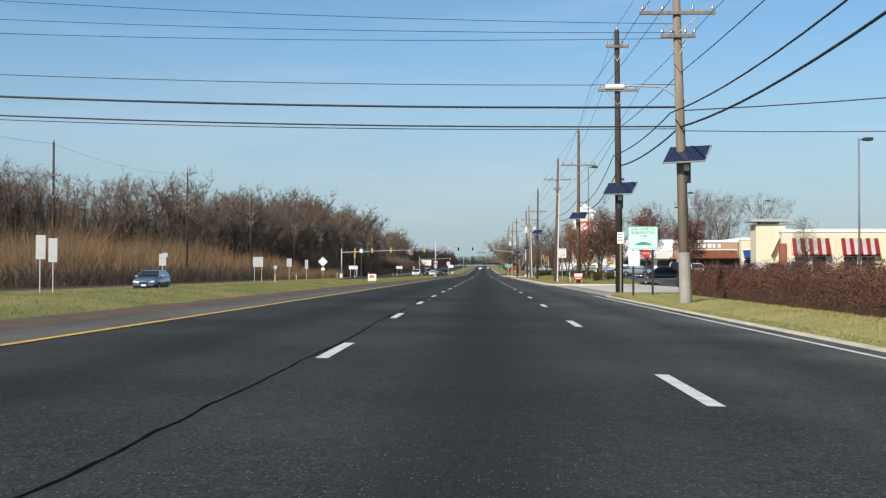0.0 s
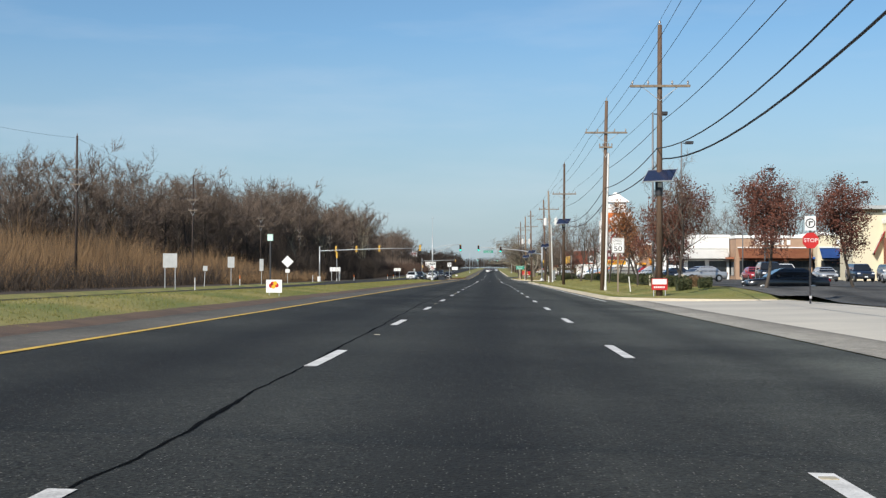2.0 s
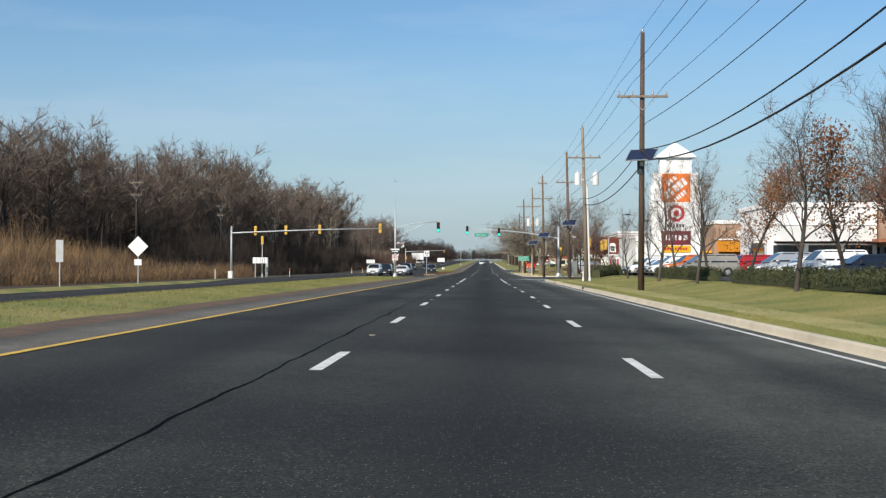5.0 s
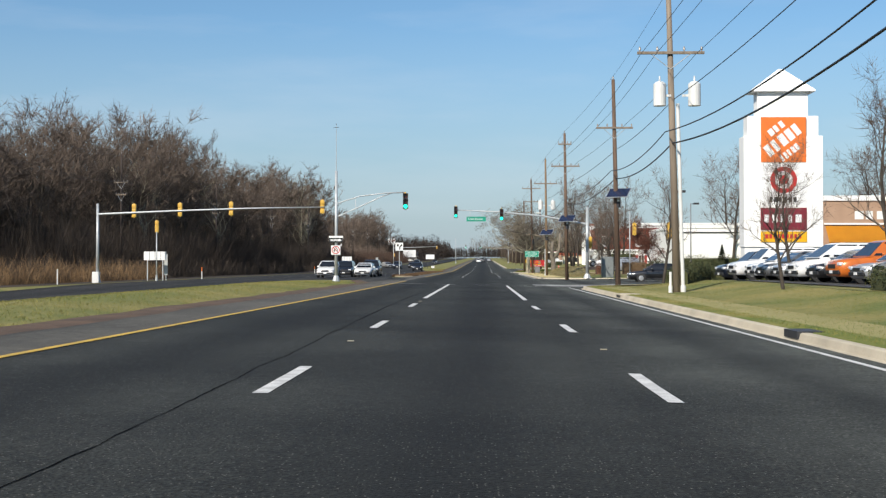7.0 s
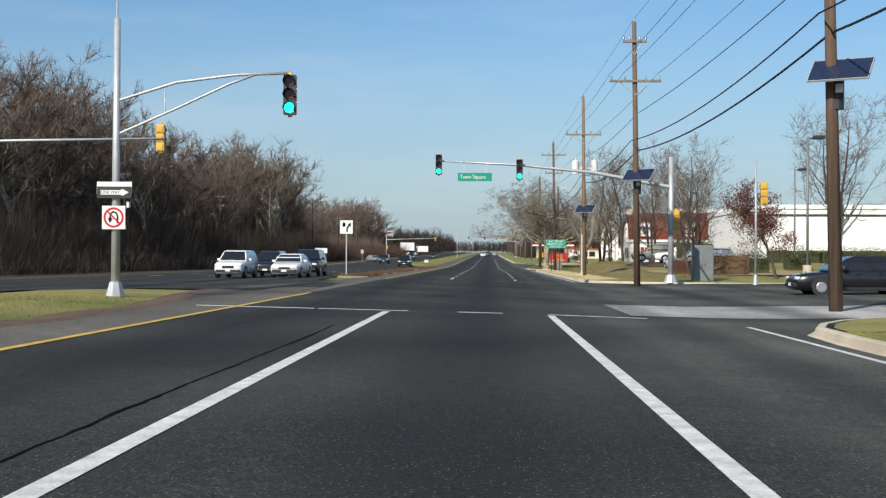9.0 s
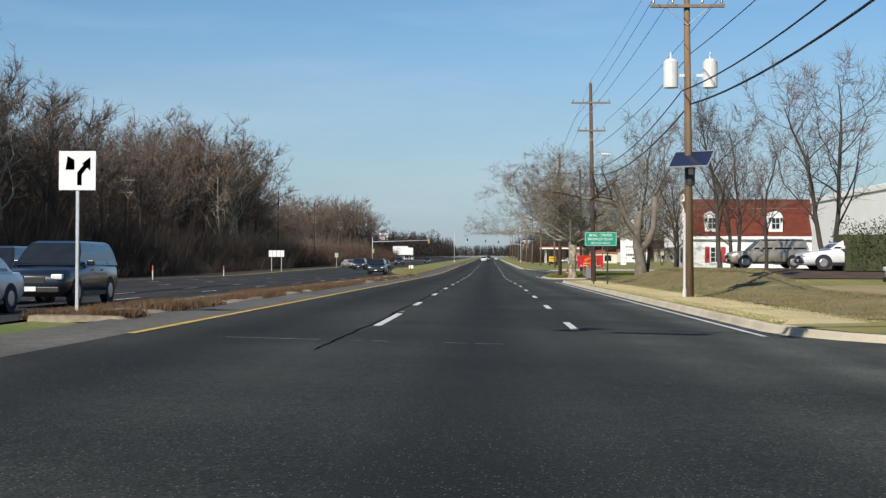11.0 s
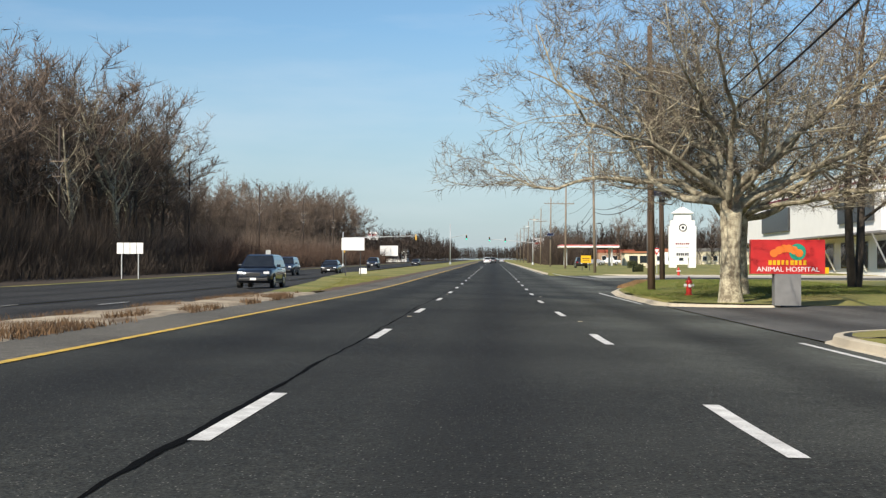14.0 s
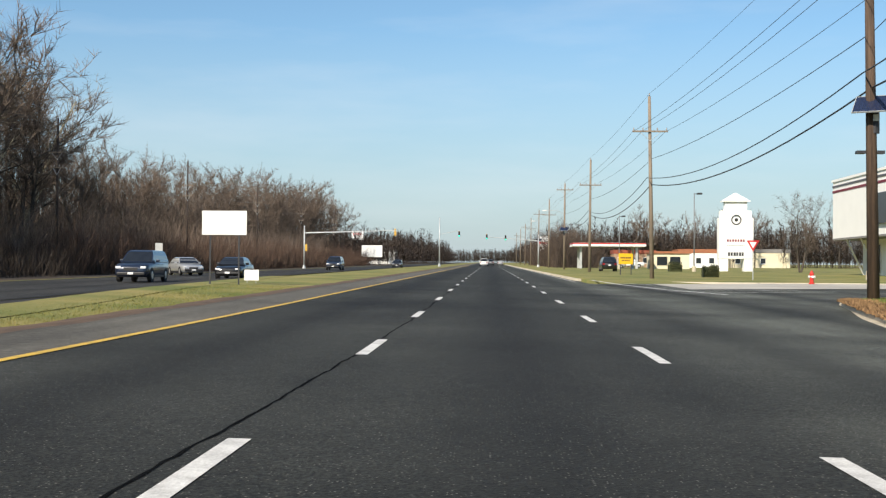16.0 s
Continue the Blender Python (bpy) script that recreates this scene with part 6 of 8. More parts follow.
def on_corner_lawn(r):
    while True:
        x, y = 6.5 + 13 * r.random() ** 1.3, r.uniform(392, 441)
        if x > mouth_edge(y) + 0.45 and not opens(x, y):
            return x, y


def beside_mouth(r):
    y = 416 + 21 * r.random() ** 0.6
    return mouth_edge(y) - 0.05 + abs(r.gauss(0, 0.28)), y


tufts("grass", "greener short lawn under the big sycamores", 34000, on_corner_lawn, 0.07, mat("green_lawn_blades", (0.07, 0.115, 0.016), (0.17, 0.17, 0.045), 0.9, island=0.5), 37, 0.011)
tufts("dead_leaves", "brown dead leaves drifted against the kerb at the road mouth", 2600, beside_mouth, 0.10, mat("drifted_leaves", (0.30, 0.18, 0.085), (0.13, 0.075, 0.036), 0.95, island=0.6), 38, 0.045)


def on_island(r):
    while True:
        x, y = median_right(330) + 0.2 - 2.1 * r.random(), 296.5 + 98 * r.random() ** 1.5
        if noise.noise((x * 0.9, y * 0.22, 7)) > -0.12 + 0.2 * smooth(330, 385, y):
            return x, y


tufts("dead_weeds", "dead straw-brown weeds on the median island", 24000, on_island, 0.18, mat("brown_weeds", (0.17, 0.10, 0.05), (0.06, 0.036, 0.02), 0.95, island=0.6), 33, 0.012)


# thin dark post with a small pale green box on the median
t = thing("marker_post", "thin dark post with a small pale green box on top", "marker post", (-9.9, 107.5, land(-9.9, 107.5)))
boxed("post", (-0.035, 0.035, -0.035, 0.035, -0.1, 2.3), STEEL_DARK, t)
boxed("box", (-0.13, 0.13, -0.08, 0.08, 2.3, 2.62), SIGN_MINT, t, "pale green box", 0.01)
boxed("cap", (-0.15, 0.15, -0.1, 0.1, 2.622, 2.66), STEEL_DARK, t)
# storm drain in the kerb
t = thing("storm_drain", "concrete storm drain inlet with a dark slot under its lid", "storm drain", (6.2, 224.6, grade(224) - 0.125))
# Solid block, black in place of the shade inside the inlet.
boxed("slot", (-0.006, 0.12, 0, 1.3, -0.02, 0.11), SIGN_BLACK, t, "black block for the shade inside the slot")
boxed("lid", (-0.02, 0.85, -0.15, 1.45, 0.112, 0.175), CONCRETE, t, "rough concrete lid", 0.015)


# ---- road signs ----
def post_sign(name, label, x, y, z0, w, h, face, post=GALV, posts=(0,), board_label="", z=None, tilt=0.0, r=0.03, turn=0):
    """A flat board on one or more posts; z0 is the height of the board's foot."""
    t = thing(name, label, "road sign", (x, y, land(x, y) if z is None else z), turn)
    for p in posts:
        boxed("post", (p - r, p + r, 0.0, 2 * r, -0.1, z0 + h * 0.95), post, t)
    b = boxed("board", (-w / 2, w / 2, -0.014, -0.004, z0, z0 + h), face, t, board_label)
    return t, b


def lettered(b, rows, material, y=-0.018):
    for text, size, z, width in rows:
        words(text, size, material, b, (0, y, z), "", 0.002, width)


def border(b, w, h, z0, material, inset=0.025, line=0.014, y=-0.016):
    bm = bmesh.new()
    a, c, d, e = -w / 2 + inset, w / 2 - inset, z0 + inset, z0 + h - inset
    for dims in ((a, c, d, d + line), (a, c, e - line, e), (a, a + line, d + line, e - line), (c - line, c, d + line, e - line)):
        box(bm, dims[0], dims[1], y - 0.002, y + 0.002, dims[2], dims[3])
    return part("border", bm, material, b)


t, b = post_sign("speed_limit_sign", "white speed limit sign with black figures on a brown post", 8.3, 126.2, 2.42, 0.76, 0.92, SIGN_WHITE, POLE_GREY, (0,), r=0.045)
border(b, 0.76, 0.92, 2.42, SIGN_BLACK)
lettered(b, (("SPEED", 0.19, 3.17, 0.56), ("LIMIT", 0.19, 2.97, 0.5), ("50", 0.42, 2.67, 0.5)), SIGN_BLACK)
t, b = post_sign("destination_sign", "green destination sign with white lettering on two posts", 7.45, 349.6, 2.35, 1.96, 0.85, SIGN_GREEN, STEEL_DARK, (-0.42, 0.42), r=0.045)
border(b, 1.96, 0.85, 2.35, SIGN_WHITE, 0.03, 0.018)
lettered(b, (("BURL. CENTER", 0.22, 3.0, 1.4), ("BROMLEY BLVD.", 0.22, 2.76, 1.55), ("SECOND RIGHT", 0.17, 2.52, 1.2)), SIGN_WHITE)
t, b = post_sign("welcome_sign", "faded mint township welcome sign on two dark posts", 7.4, 56.5, 2.0, 1.28, 1.0, SIGN_MINT, STEEL_DARK, (-0.42, 0.42), r=0.045)
border(b, 1.28, 1.0, 2.03, SIGN_TEAL, 0.012, 0.012)
lettered(b, (("WELCOME TO", 0.17, 2.90, 1.03), ("BURLINGTON", 0.17, 2.74, 1.0), ("TWP", 0.15, 2.58, 0.32)), SIGN_TEAL)
bm = bmesh.new()
for k in range(7):
    box(bm, -0.34 + k * 0.1, -0.25 + k * 0.1, -0.018, -0.015, 2.20, 2.26 + 0.09 * math.sin(k * 0.5))
part("emblem", bm, SIGN_TEAL, b)
boxed("lower_board", (-0.64, -0.15, -0.016, -0.006, 1.28, 1.96), SIGN_WHITE, t, "plain white lower board")
t = thing("notice_sign", "small white regulatory notice beside the dark pole", "road sign", (6.98, 61.55, land(7, 61.5)), 0)
boxed("post", (-0.04, 0.04, 0, 0.05, -0.1, 2.9), POLE_GREY, t)
b = boxed("board", (-0.16, 0.16, -0.014, -0.004, 2.35, 2.9), SIGN_WHITE, t)
for k in range(3):
    bars(b, SIGN_BLACK, 0, -0.018, 2.8 - 0.14 * k, 0.22, 0.05, 4)
t, b = post_sign("stop_sign", "red octagonal stop sign below a no-turn plate", 12.9, 98, 0.1, 0.1, 0.1, SIGN_BACK, STEEL_DARK, (0,), z=0.1)
bm = bmesh.new()
rod(bm, (0, -0.045, 2.35), (0, -0.035, 2.35), 0.33, 0.33, 8)
st = part("octagon", bm, SIGN_RED, t, "red octagon with white word")
st.matrix_basis = Matrix.Translation((0, 0, 2.35)) @ Matrix.Rotation(math.pi / 8, 4, "Y") @ Matrix.Translation((0, 0, -2.35))
words("STOP", 0.21, SIGN_WHITE, t, (0, -0.055, 2.35), "", 0.003, 0.52)
boxed("post_top", (-0.03, 0.03, 0, 0.06, 0.1, 3.28), STEEL_DARK, t)
b = boxed("no_turn_plate", (-0.215, 0.215, -0.02, -0.01, 2.74, 3.3), SIGN_WHITE, t)
bm = bmesh.new()
disc(bm, 0, -0.024, 3.02, 0.19, 0.004, 24, 0.15)
part("ring", bm, SIGN_BLACK, b)
bm = bmesh.new()
box(bm, -0.06, -0.01, -0.028, -0.024, 2.92, 3.10)
box(bm, -0.06, 0.1, -0.028, -0.024, 3.05, 3.10)
part("arrow", bm, SIGN_BLACK, b)
t = thing("notice_sign", "small red and white notice on the pole's foot", "notice", (8.6, 109.45, land(8.5, 111)), 0)
b = boxed("board", (-0.38, 0.38, -0.02, 0.0, 0.35, 0.9), SIGN_RED, t)
boxed("panel", (-0.34, 0.34, -0.03, -0.021, 0.62, 0.87), SIGN_WHITE, t)
boxed("leg", (-0.3, -0.26, 0, 0.03, 0, 0.4), GALV, t)
boxed("leg", (0.26, 0.3, 0, 0.03, 0, 0.4), GALV, t)
bars(t, SIGN_WHITE, 0, -0.025, 0.48, 0.55, 0.09, 6)
t, b = post_sign("marker_post", "leaning white marker stake in the grass", 9.15, 127, 0.0, 0.06, 0.95, PLASTIC_WHITE, PLASTIC_WHITE, (0,), r=0.02)
t.matrix_basis = pose(9.15, 127, land(9.15, 127), 0, -6, 0)
t, b = post_sign("route_sign", "square white sign with a black bent arrow on the island", -7.8, 298, 2.6, 0.76, 0.8, SIGN_WHITE, GALV, (0,), r=0.03)
bm = bmesh.new()
for outline in (((-0.24, 3.02), (-0.06, 3.02), (-0.06, 3.22), (-0.20, 3.30)), ((0.0, 2.70), (0.09, 2.70), (0.09, 2.92), (0.23, 3.10), (0.16, 3.15), (0.0, 2.96)), ((0.10, 3.14), (0.27, 3.0), (0.27, 3.28))):
    front = [bm.verts.new((x, -0.02, z)) for x, z in outline]
    bm.faces.new(front)
bmesh.ops.solidify(bm, geom=list(bm.faces), thickness=0.004)
part("arrow", bm, SIGN_BLACK, b)
# backs of signs that face the other carriageway
for x, y, z0, w, h, posts, tilt in ((-27.3, 109, 1.75, 0.62, 1.0, (0,), 1), (-27.05, 109.3, 1.95, 0.5, 0.9, (0,), -2), (-27.2, 79, 2.0, 0.6, 1.5, (-0.05,), 0), (-26.5, 79.2, 2.0, 0.55, 1.5, (0,), 0),
                                    (-28, 159, 1.85, 1.25, 1.25, (-0.45, 0.45), 0), (-28.4, 174, 1.6, 0.45, 0.5, (0,), 3), (-28.4, 187, 2.0, 0.75, 1.2, (0,), 0), (-28.5, 206, 1.7, 0.5, 1.5, (0,), 0),
                                    (-27.2, 500, 1.9, 0.6, 0.8, (0,), 0), (-28.4, 286.5, 0.5, 0.3, 1.9, (0,), 0)):
    t, b = post_sign("road_sign", "pale back of a road sign facing the opposite carriageway", x, y, z0, w, h, SIGN_BACK, GALV, posts, r=0.03)
    t.matrix_basis = pose(x, y, land(x, y), 0, tilt, 4)
t = thing("warning_sign", "diamond road sign seen from its pale back", "road sign", (-28.1, 223.8, land(-28, 224)))
boxed("post", (-0.03, 0.03, 0, 0.06, -0.1, 3.2), GALV, t)
bm = bmesh.new()
box(bm, -0.6, 0.6, -0.012, -0.002, -0.6, 0.6, 0.0)
b = part("board", bm, SIGN_WHITE, t)
b.matrix_basis = pose(0, 0, 3.05, 0, 45, 0)
boxed("plate", (-0.3, 0.3, -0.012, -0.002, 1.5, 2.0), SIGN_WHITE, t)
for x, y, red in ((-27, 71, 1), (-27.2, 186, 1), (-26.1, 291, 1), (-26.3, 372, 1), (-27.2, 403, 1), (-26, 160, 0), (-30, 262, 0)):
    t = thing("delineator", "slim white delineator post with a red top", "delineator", (x, y, land(x, y)), 0, "delineators")
    bm = bmesh.new()
    rod(bm, (0, 0, 0), (0, 0, 0.75), 0.05, 0.05, 8)
    part("tube", bm, PLASTIC_WHITE, t)
    bm = bmesh.new()
    rod(bm, (0, 0, 0.75), (0, 0, 1.15), 0.052, 0.045, 8)
    part("cap", bm, SIGN_ORANGE if red else PLASTIC_WHITE, t)
for x, y, w, h, z0, label in ((-29.0, 285, 2.05, 0.78, 1.85, "long white panel sign in four strips by the woods"), (-29.6, 449.6, 2.2, 0.92, 2.1, "long white panel sign in four strips by the woods")):
    t, b = post_sign("panel_sign", label, x, y, z0, w, h, SIGN_WHITE, GALV, (-0.7, 0.7), r=0.04)
    for k in range(3):
        boxed("joint", (-w / 4 + k * w / 4 - 0.015, -w / 4 + k * w / 4 + 0.015, -0.02, -0.014, z0, z0 + h), SIGN_BLACK, b)
t, b = post_sign("yard_sign", "white yard sign printed with red and yellow flowers", -8.2, 98.8, 0.12, 0.64, 0.52, SIGN_WHITE, GALV, (-0.2, 0.2), r=0.01)
bm = bmesh.new()
for x, z in ((-0.05, 0.48), (0.1, 0.42), (-0.12, 0.4)):
    disc(bm, x, -0.016, z, 0.09, 0.003, 12)
part("flowers", bm, SIGN_RED, b)
bm = bmesh.new()
for x, z in ((0.05, 0.5), (-0.02, 0.36)):
    disc(bm, x, -0.02, z, 0.08, 0.003, 12)
part("flowers", bm, SIGN_YELLOW, b)
t, b = post_sign("yard_sign", "small white yard sign on the median", -10.7, 454, 0.12, 0.66, 0.48, SIGN_WHITE, GALV, (-0.2, 0.2), r=0.01)
t, b = post_sign("billboard", "blank white roadside board on two thin posts", -11.15, 450.2, 2.1, 1.9, 1.02, SIGN_WHITE, STEEL_DARK, (-0.6, 0.62), r=0.03)
boxed("frame", (-0.97, 0.97, 0.0, 0.03, 2.08, 2.12), STEEL_DARK, t)
t, b = post_sign("pylon_sign", "tall distant white pylon sign beyond the woods", -51, 880, 9.5, 4.6, 3.4, SIGN_WHITE, STEEL_DARK, (-0.8, 0.8), r=0.2)
bars(b, SIGN_RED, 0, -0.03, 11.6, 3.2, 0.7, 5)
t, b = post_sign("billboard", "distant white billboard beside the highway", -34, 760, 2.5, 6, 3.4, SIGN_WHITE, STEEL_DARK, (-2, 2), r=0.12)
t, b = post_sign("shop_sign", "distant white shop sign beside the far junction", 14, 720, 4, 3, 3.6, SIGN_WHITE, STEEL_DARK, (0,), r=0.15)
bars(b, SIGN_RED, 0, -0.03, 6, 2.2, 0.6, 4)
t, b = post_sign("shop_sign", "yellow board on short posts beside the petrol station", 12.9, 516, 1.0, 1.35, 1.0, SIGN_YELLOW, STEEL_DARK, (-0.5, 0.5), r=0.04)
bars(b, SIGN_BLACK, 0, -0.02, 1.6, 1.0, 0.14, 6)
bars(b, SIGN_BLACK, 0, -0.02, 1.35, 0.8, 0.1, 5)
t = thing("yield_sign", "red and white yield triangle on a steel post", "road sign", (18.4, 485.5, land(18.4, 485.5)))
boxed("post", (-0.03, 0.03, 0, 0.05, -0.1, 2.9), GALV, t)
for s, m, yy, n in ((0.52, SIGN_RED, -0.012, "triangle"), (0.29, SIGN_WHITE, -0.018, "inner_triangle")):
    bm = bmesh.new()
    rod(bm, (0, yy - 0.004, 2.5), (0, yy, 2.5), s, s, 3)
    tri = part(n, bm, m, t)
    a = math.degrees(math.atan2(tri.data.vertices[0].co.x, tri.data.vertices[0].co.z - 2.5))
    tri.matrix_basis = Matrix.Translation((0, 0, 2.5)) @ Matrix.Rotation(radians(180 - a), 4, "Y") @ Matrix.Translation((0, 0, -2.5))


def hydrant(x, y):
    t = thing("fire_hydrant", "red fire hydrant with white caps on the grass", "fire hydrant", (x, y, land(x, y)), 0, "fire hydrants")
    bm = bmesh.new()
    rod(bm, (0, 0, 0), (0, 0, 0.06), 0.17, 0.17, 14)
    rod(bm, (0, 0, 0.06), (0, 0, 0.55), 0.115, 0.105, 14)
    rod(bm, (0, 0, 0.55), (0, 0, 0.60), 0.15, 0.15, 14)
    rod(bm, (0, 0, 0.60), (0, 0, 0.74), 0.12, 0.05, 14)
    rod(bm, (0, 0, 0.74), (0, 0, 0.80), 0.03, 0.03, 6)
    part("barrel", bm, HYDRANT_RED, t)
    for d in ((-1, 0), (1, 0), (0, -1)):
        bm = bmesh.new()
        rod(bm, (d[0] * 0.08, d[1] * 0.08, 0.42), (d[0] * 0.2, d[1] * 0.2, 0.42), 0.07, 0.07, 12)
        part("cap", bm, PLASTIC_WHITE, t)


hydrant(8.55, 399.5)
hydrant(18.5, 470)
t = thing("control_cabinet", "grey steel traffic control cabinet on the corner", "control cabinet", (12.4, 292.5, land(12.4, 292.5)))
bm = bmesh.new()
box(bm, -0.55, 0.55, -0.4, 0.4, 0, 2.0, 0.03)
CABINET_GREY = mat("weathered_grey_cabinet", (0.22, 0.24, 0.24), (0.16, 0.175, 0.175), 0.55, 0.2)
part("body", bm, CABINET_GREY, t)
for x0, x1 in ((-0.49, -0.01), (0.01, 0.49)):
    d = boxed("door", (x0, x1, -0.415, -0.401, 0.06, 1.93), CABINET_GREY, t)
    boxed("handle", (x0 + 0.38 if x0 < 0 else x0 + 0.06, x0 + 0.42 if x0 < 0 else x0 + 0.1, -0.43, -0.416, 0.8, 1.0), STEEL_DARK, d)
t = thing("signal_box", "small pale box beside the kerb inlet", "storm inlet", (6.4, 196, land(7, 196)))
boxed("inlet", (-0.22, 0.25, -0.5, 0.5, -0.12, 0.02), STEEL_DARK, t)


def lot_lamp(x, y, h, side, label="tall slim car park lamp post with a square head"):
    t = thing("lamp_post", label, "lamp post", (x, y, land(x, y)), 0, "car park lamps")
    bm = bmesh.new()
    rod(bm, (0, 0, 0), (0, 0, h), 0.09, 0.06, 10)
    part("pole", bm, STEEL_DARK if side == 0 else LAMP_GREY, t, "", True)
    bm = bmesh.new()
    rod(bm, (0, 0, 0), (0, 0, 0.7), 0.28, 0.28, 14)
    part("footing", bm, CONCRETE, t)
    bm = bmesh.new()
    for s in ((-1, 1) if side == 0 else (side,)):
        box(bm, min(s * 0.1, s * 0.4), max(s * 0.1, s * 0.4), -0.03, 0.03, h - 0.14, h - 0.06)
        box(bm, min(s * 0.35, s * 1.0), max(s * 0.35, s * 1.0), -0.3, 0.3, h - 0.18, h + 0.05, 0.03)
    part("lamp_head", bm, STEEL_DARK, t)


for x, y, h, s in ((11.7, 136, 12.0, 1), (17, 158, 12.2, 1), (35, 222, 12, -1), (28.5, 96, 11, 1), (45, 202, 12, 1), (30, 185, 12.2, 1), (20, 300, 8.5, 1), (26.5, 330, 8, 1), (26.6, 561, 10.2, 1), (27.5, 489, 9.3, 0), (40, 490, 9.5, 0), (22, 610, 9, 1)):
    lot_lamp(x, y, h, s)


# ---- buildings ----
def building(name, label, x0, x1, y0, y1, z, h, wall, roof=ROOF_GREY, parapet=0.35, category="building"):
    t = thing(name, label, category, (x0, y0, z))
    w, d = x1 - x0, y1 - y0
    bm = bmesh.new()
    box(bm, 0, w, 0, d, -0.4, h)
    part("wall", bm, wall, t)
    bm = bmesh.new()
    box(bm, -0.12, w + 0.12, -0.12, d + 0.12, h, h + parapet, 0.04)
    part("cornice", bm, roof, t)
    return t


def window(t, x0, x1, y, z0, z1, frame=PLASTIC_WHITE, bars_n=1, rows=1, sill=True):
    """A window in a wall that faces -y."""
    w = boxed("window", (x0 - 0.08, x1 + 0.08, y - 0.05, y + 0.05, z0 - 0.08, z1 + 0.08), frame, t)
    for i in range(bars_n):
        for j in range(rows):
            a, b = x0 + (x1 - x0) * i / bars_n, x0 + (x1 - x0) * (i + 1) / bars_n
            c, d = z0 + (z1 - z0) * j / rows, z0 + (z1 - z0) * (j + 1) / rows
            boxed("pane", (a + 0.03, b - 0.03, y - 0.062, y - 0.051, c + 0.03, d - 0.03), GLASS_DARK, w)
    if sill:
        boxed("sill", (x0 - 0.15, x1 + 0.15, y - 0.14, y - 0.052, z0 - 0.16, z0 - 0.085), frame, w)
    return w


def awning(t, x0, x1, y, z0, z1, out, stripes, mats, axis="x"):
    """A sloping canvas awning of separate stripes, on a wall that faces -y (or -x)."""
    a = thing("awning", "", "")
    bpy.data.objects.remove(a)
    step = (x1 - x0) / stripes
    for k in range(stripes):
        bm = bmesh.new()
        p = [(x0 + k * step, y, z1), (x0 + (k + 1) * step, y, z1), (x0 + (k + 1) * step, y - out, z0 + 0.2), (x0 + k * step, y - out, z0 + 0.2), (x0 + k * step, y - out, z0), (x0 + (k + 1) * step, y - out, z0)]
        if axis == "y":
            p = [(q[1], q[0], q[2]) for q in p]
        vs = [bm.verts.new(q) for q in p]
        bm.faces.new(vs[:4])
        bm.faces.new((vs[3], vs[2], vs[5], vs[4]))
        bmesh.ops.solidify(bm, geom=list(bm.faces), thickness=0.03)
        part("awning_stripe", bm, mats[k % len(mats)], t)


# restaurant with striped awnings
R = building("restaurant", "cream stucco restaurant with red and white striped awnings", 46, 84, 194, 214, 0.2, 6.9, CREAM, STUCCO, 0.5)
for k in range(5):
    x = 1.5 + k * 7.4
    awning(R, x, x + 5.6, -0.02, 3.3, 6.0, 1.0, 9, (AWNING_RED, AWNING_WHITE))
    for j in range(2):
        window(R, x + 0.5 + j * 2.7, x + 2.3 + j * 2.7, 0, 1.2, 3.1, TRIM_BLACK, 2, 1, False)
awning(R, 1, 4.5, -0.02, 3.3, 6.0, 1.2, 6, (AWNING_RED, AWNING_WHITE), "y")
boxed("tower", (-3.5, 1.0, 2, 6, -0.4, 8.2), CREAM, R)
boxed("tower_cap", (-4.4, 1.8, 1.2, 6.8, 8.6, 9.0), SIGN_BACK, R)
boxed("tower_neck", (-2.6, 0.2, 2.8, 5.2, 8.2, 8.6), CREAM, R)
boxed("brick_pier", (-0.4, 0.6, -0.3, 0.5, -0.4, 5.2), BRICK, R)
# row of shops
shops = ((36, 47, 232, 246, 6.0, TAN_BRICK, "terracotta", "tan brick shop with a terracotta awning"), (47.2, 58, 230, 246, 6.4, CREAM, "blue", "cream shop with a deep blue awning"), (26, 35.8, 236, 248, 6.2, STUCCO, "none", "pale stucco shop with plain front"),
         (58.2, 72, 230, 246, 5.6, TAN_BRICK, "blue", "tan brick shop with a blue awning"), (29, 40, 279, 292, 6.6, TAN_BRICK, "orange", "tan shop with a bright orange awning and white signs"), (40.2, 55, 281, 294, 7.2, TAN_BRICK, "terracotta", "tan brick shop with a dark awning"))
for x0, x1, y0, y1, h, wall, aw, label in shops:
    s = building("shop", label, x0, x1, y0, y1, land(x0, y0), h, wall, STUCCO, 0.45)
    w = x1 - x0
    m = {"blue": AWNING_BLUE, "orange": AWNING_ORANGE, "terracotta": TERRACOTTA, "none": STUCCO}[aw]
    awning(s, 0.3, w - 0.3, -0.02, 2.9, 4.5, 1.3, 6, (m,))
    for k in range(3):
        window(s, 0.6 + k * w / 3.1, 0.3 + (k + 0.85) * w / 3.1, 0, 0.5, 2.7, TRIM_BLACK, 3, 1, False)
    bars(s, SIGN_WHITE, w / 2, -0.03, 5.4, w * 0.5, 0.7, 6)
    boxed("fascia", (0.2, w - 0.2, -0.12, -0.021, 4.6, 4.75), STUCCO, s)
    window_side = boxed("side_window", (-0.06, -0.01, 1.2, (y1 - y0) * 0.5, 0.6, 2.6), GLASS_DARK, s)
    boxed("side_awning", (-1.0, -0.061, 1.0, (y1 - y0) * 0.55, 3.0, 3.3), m, s)


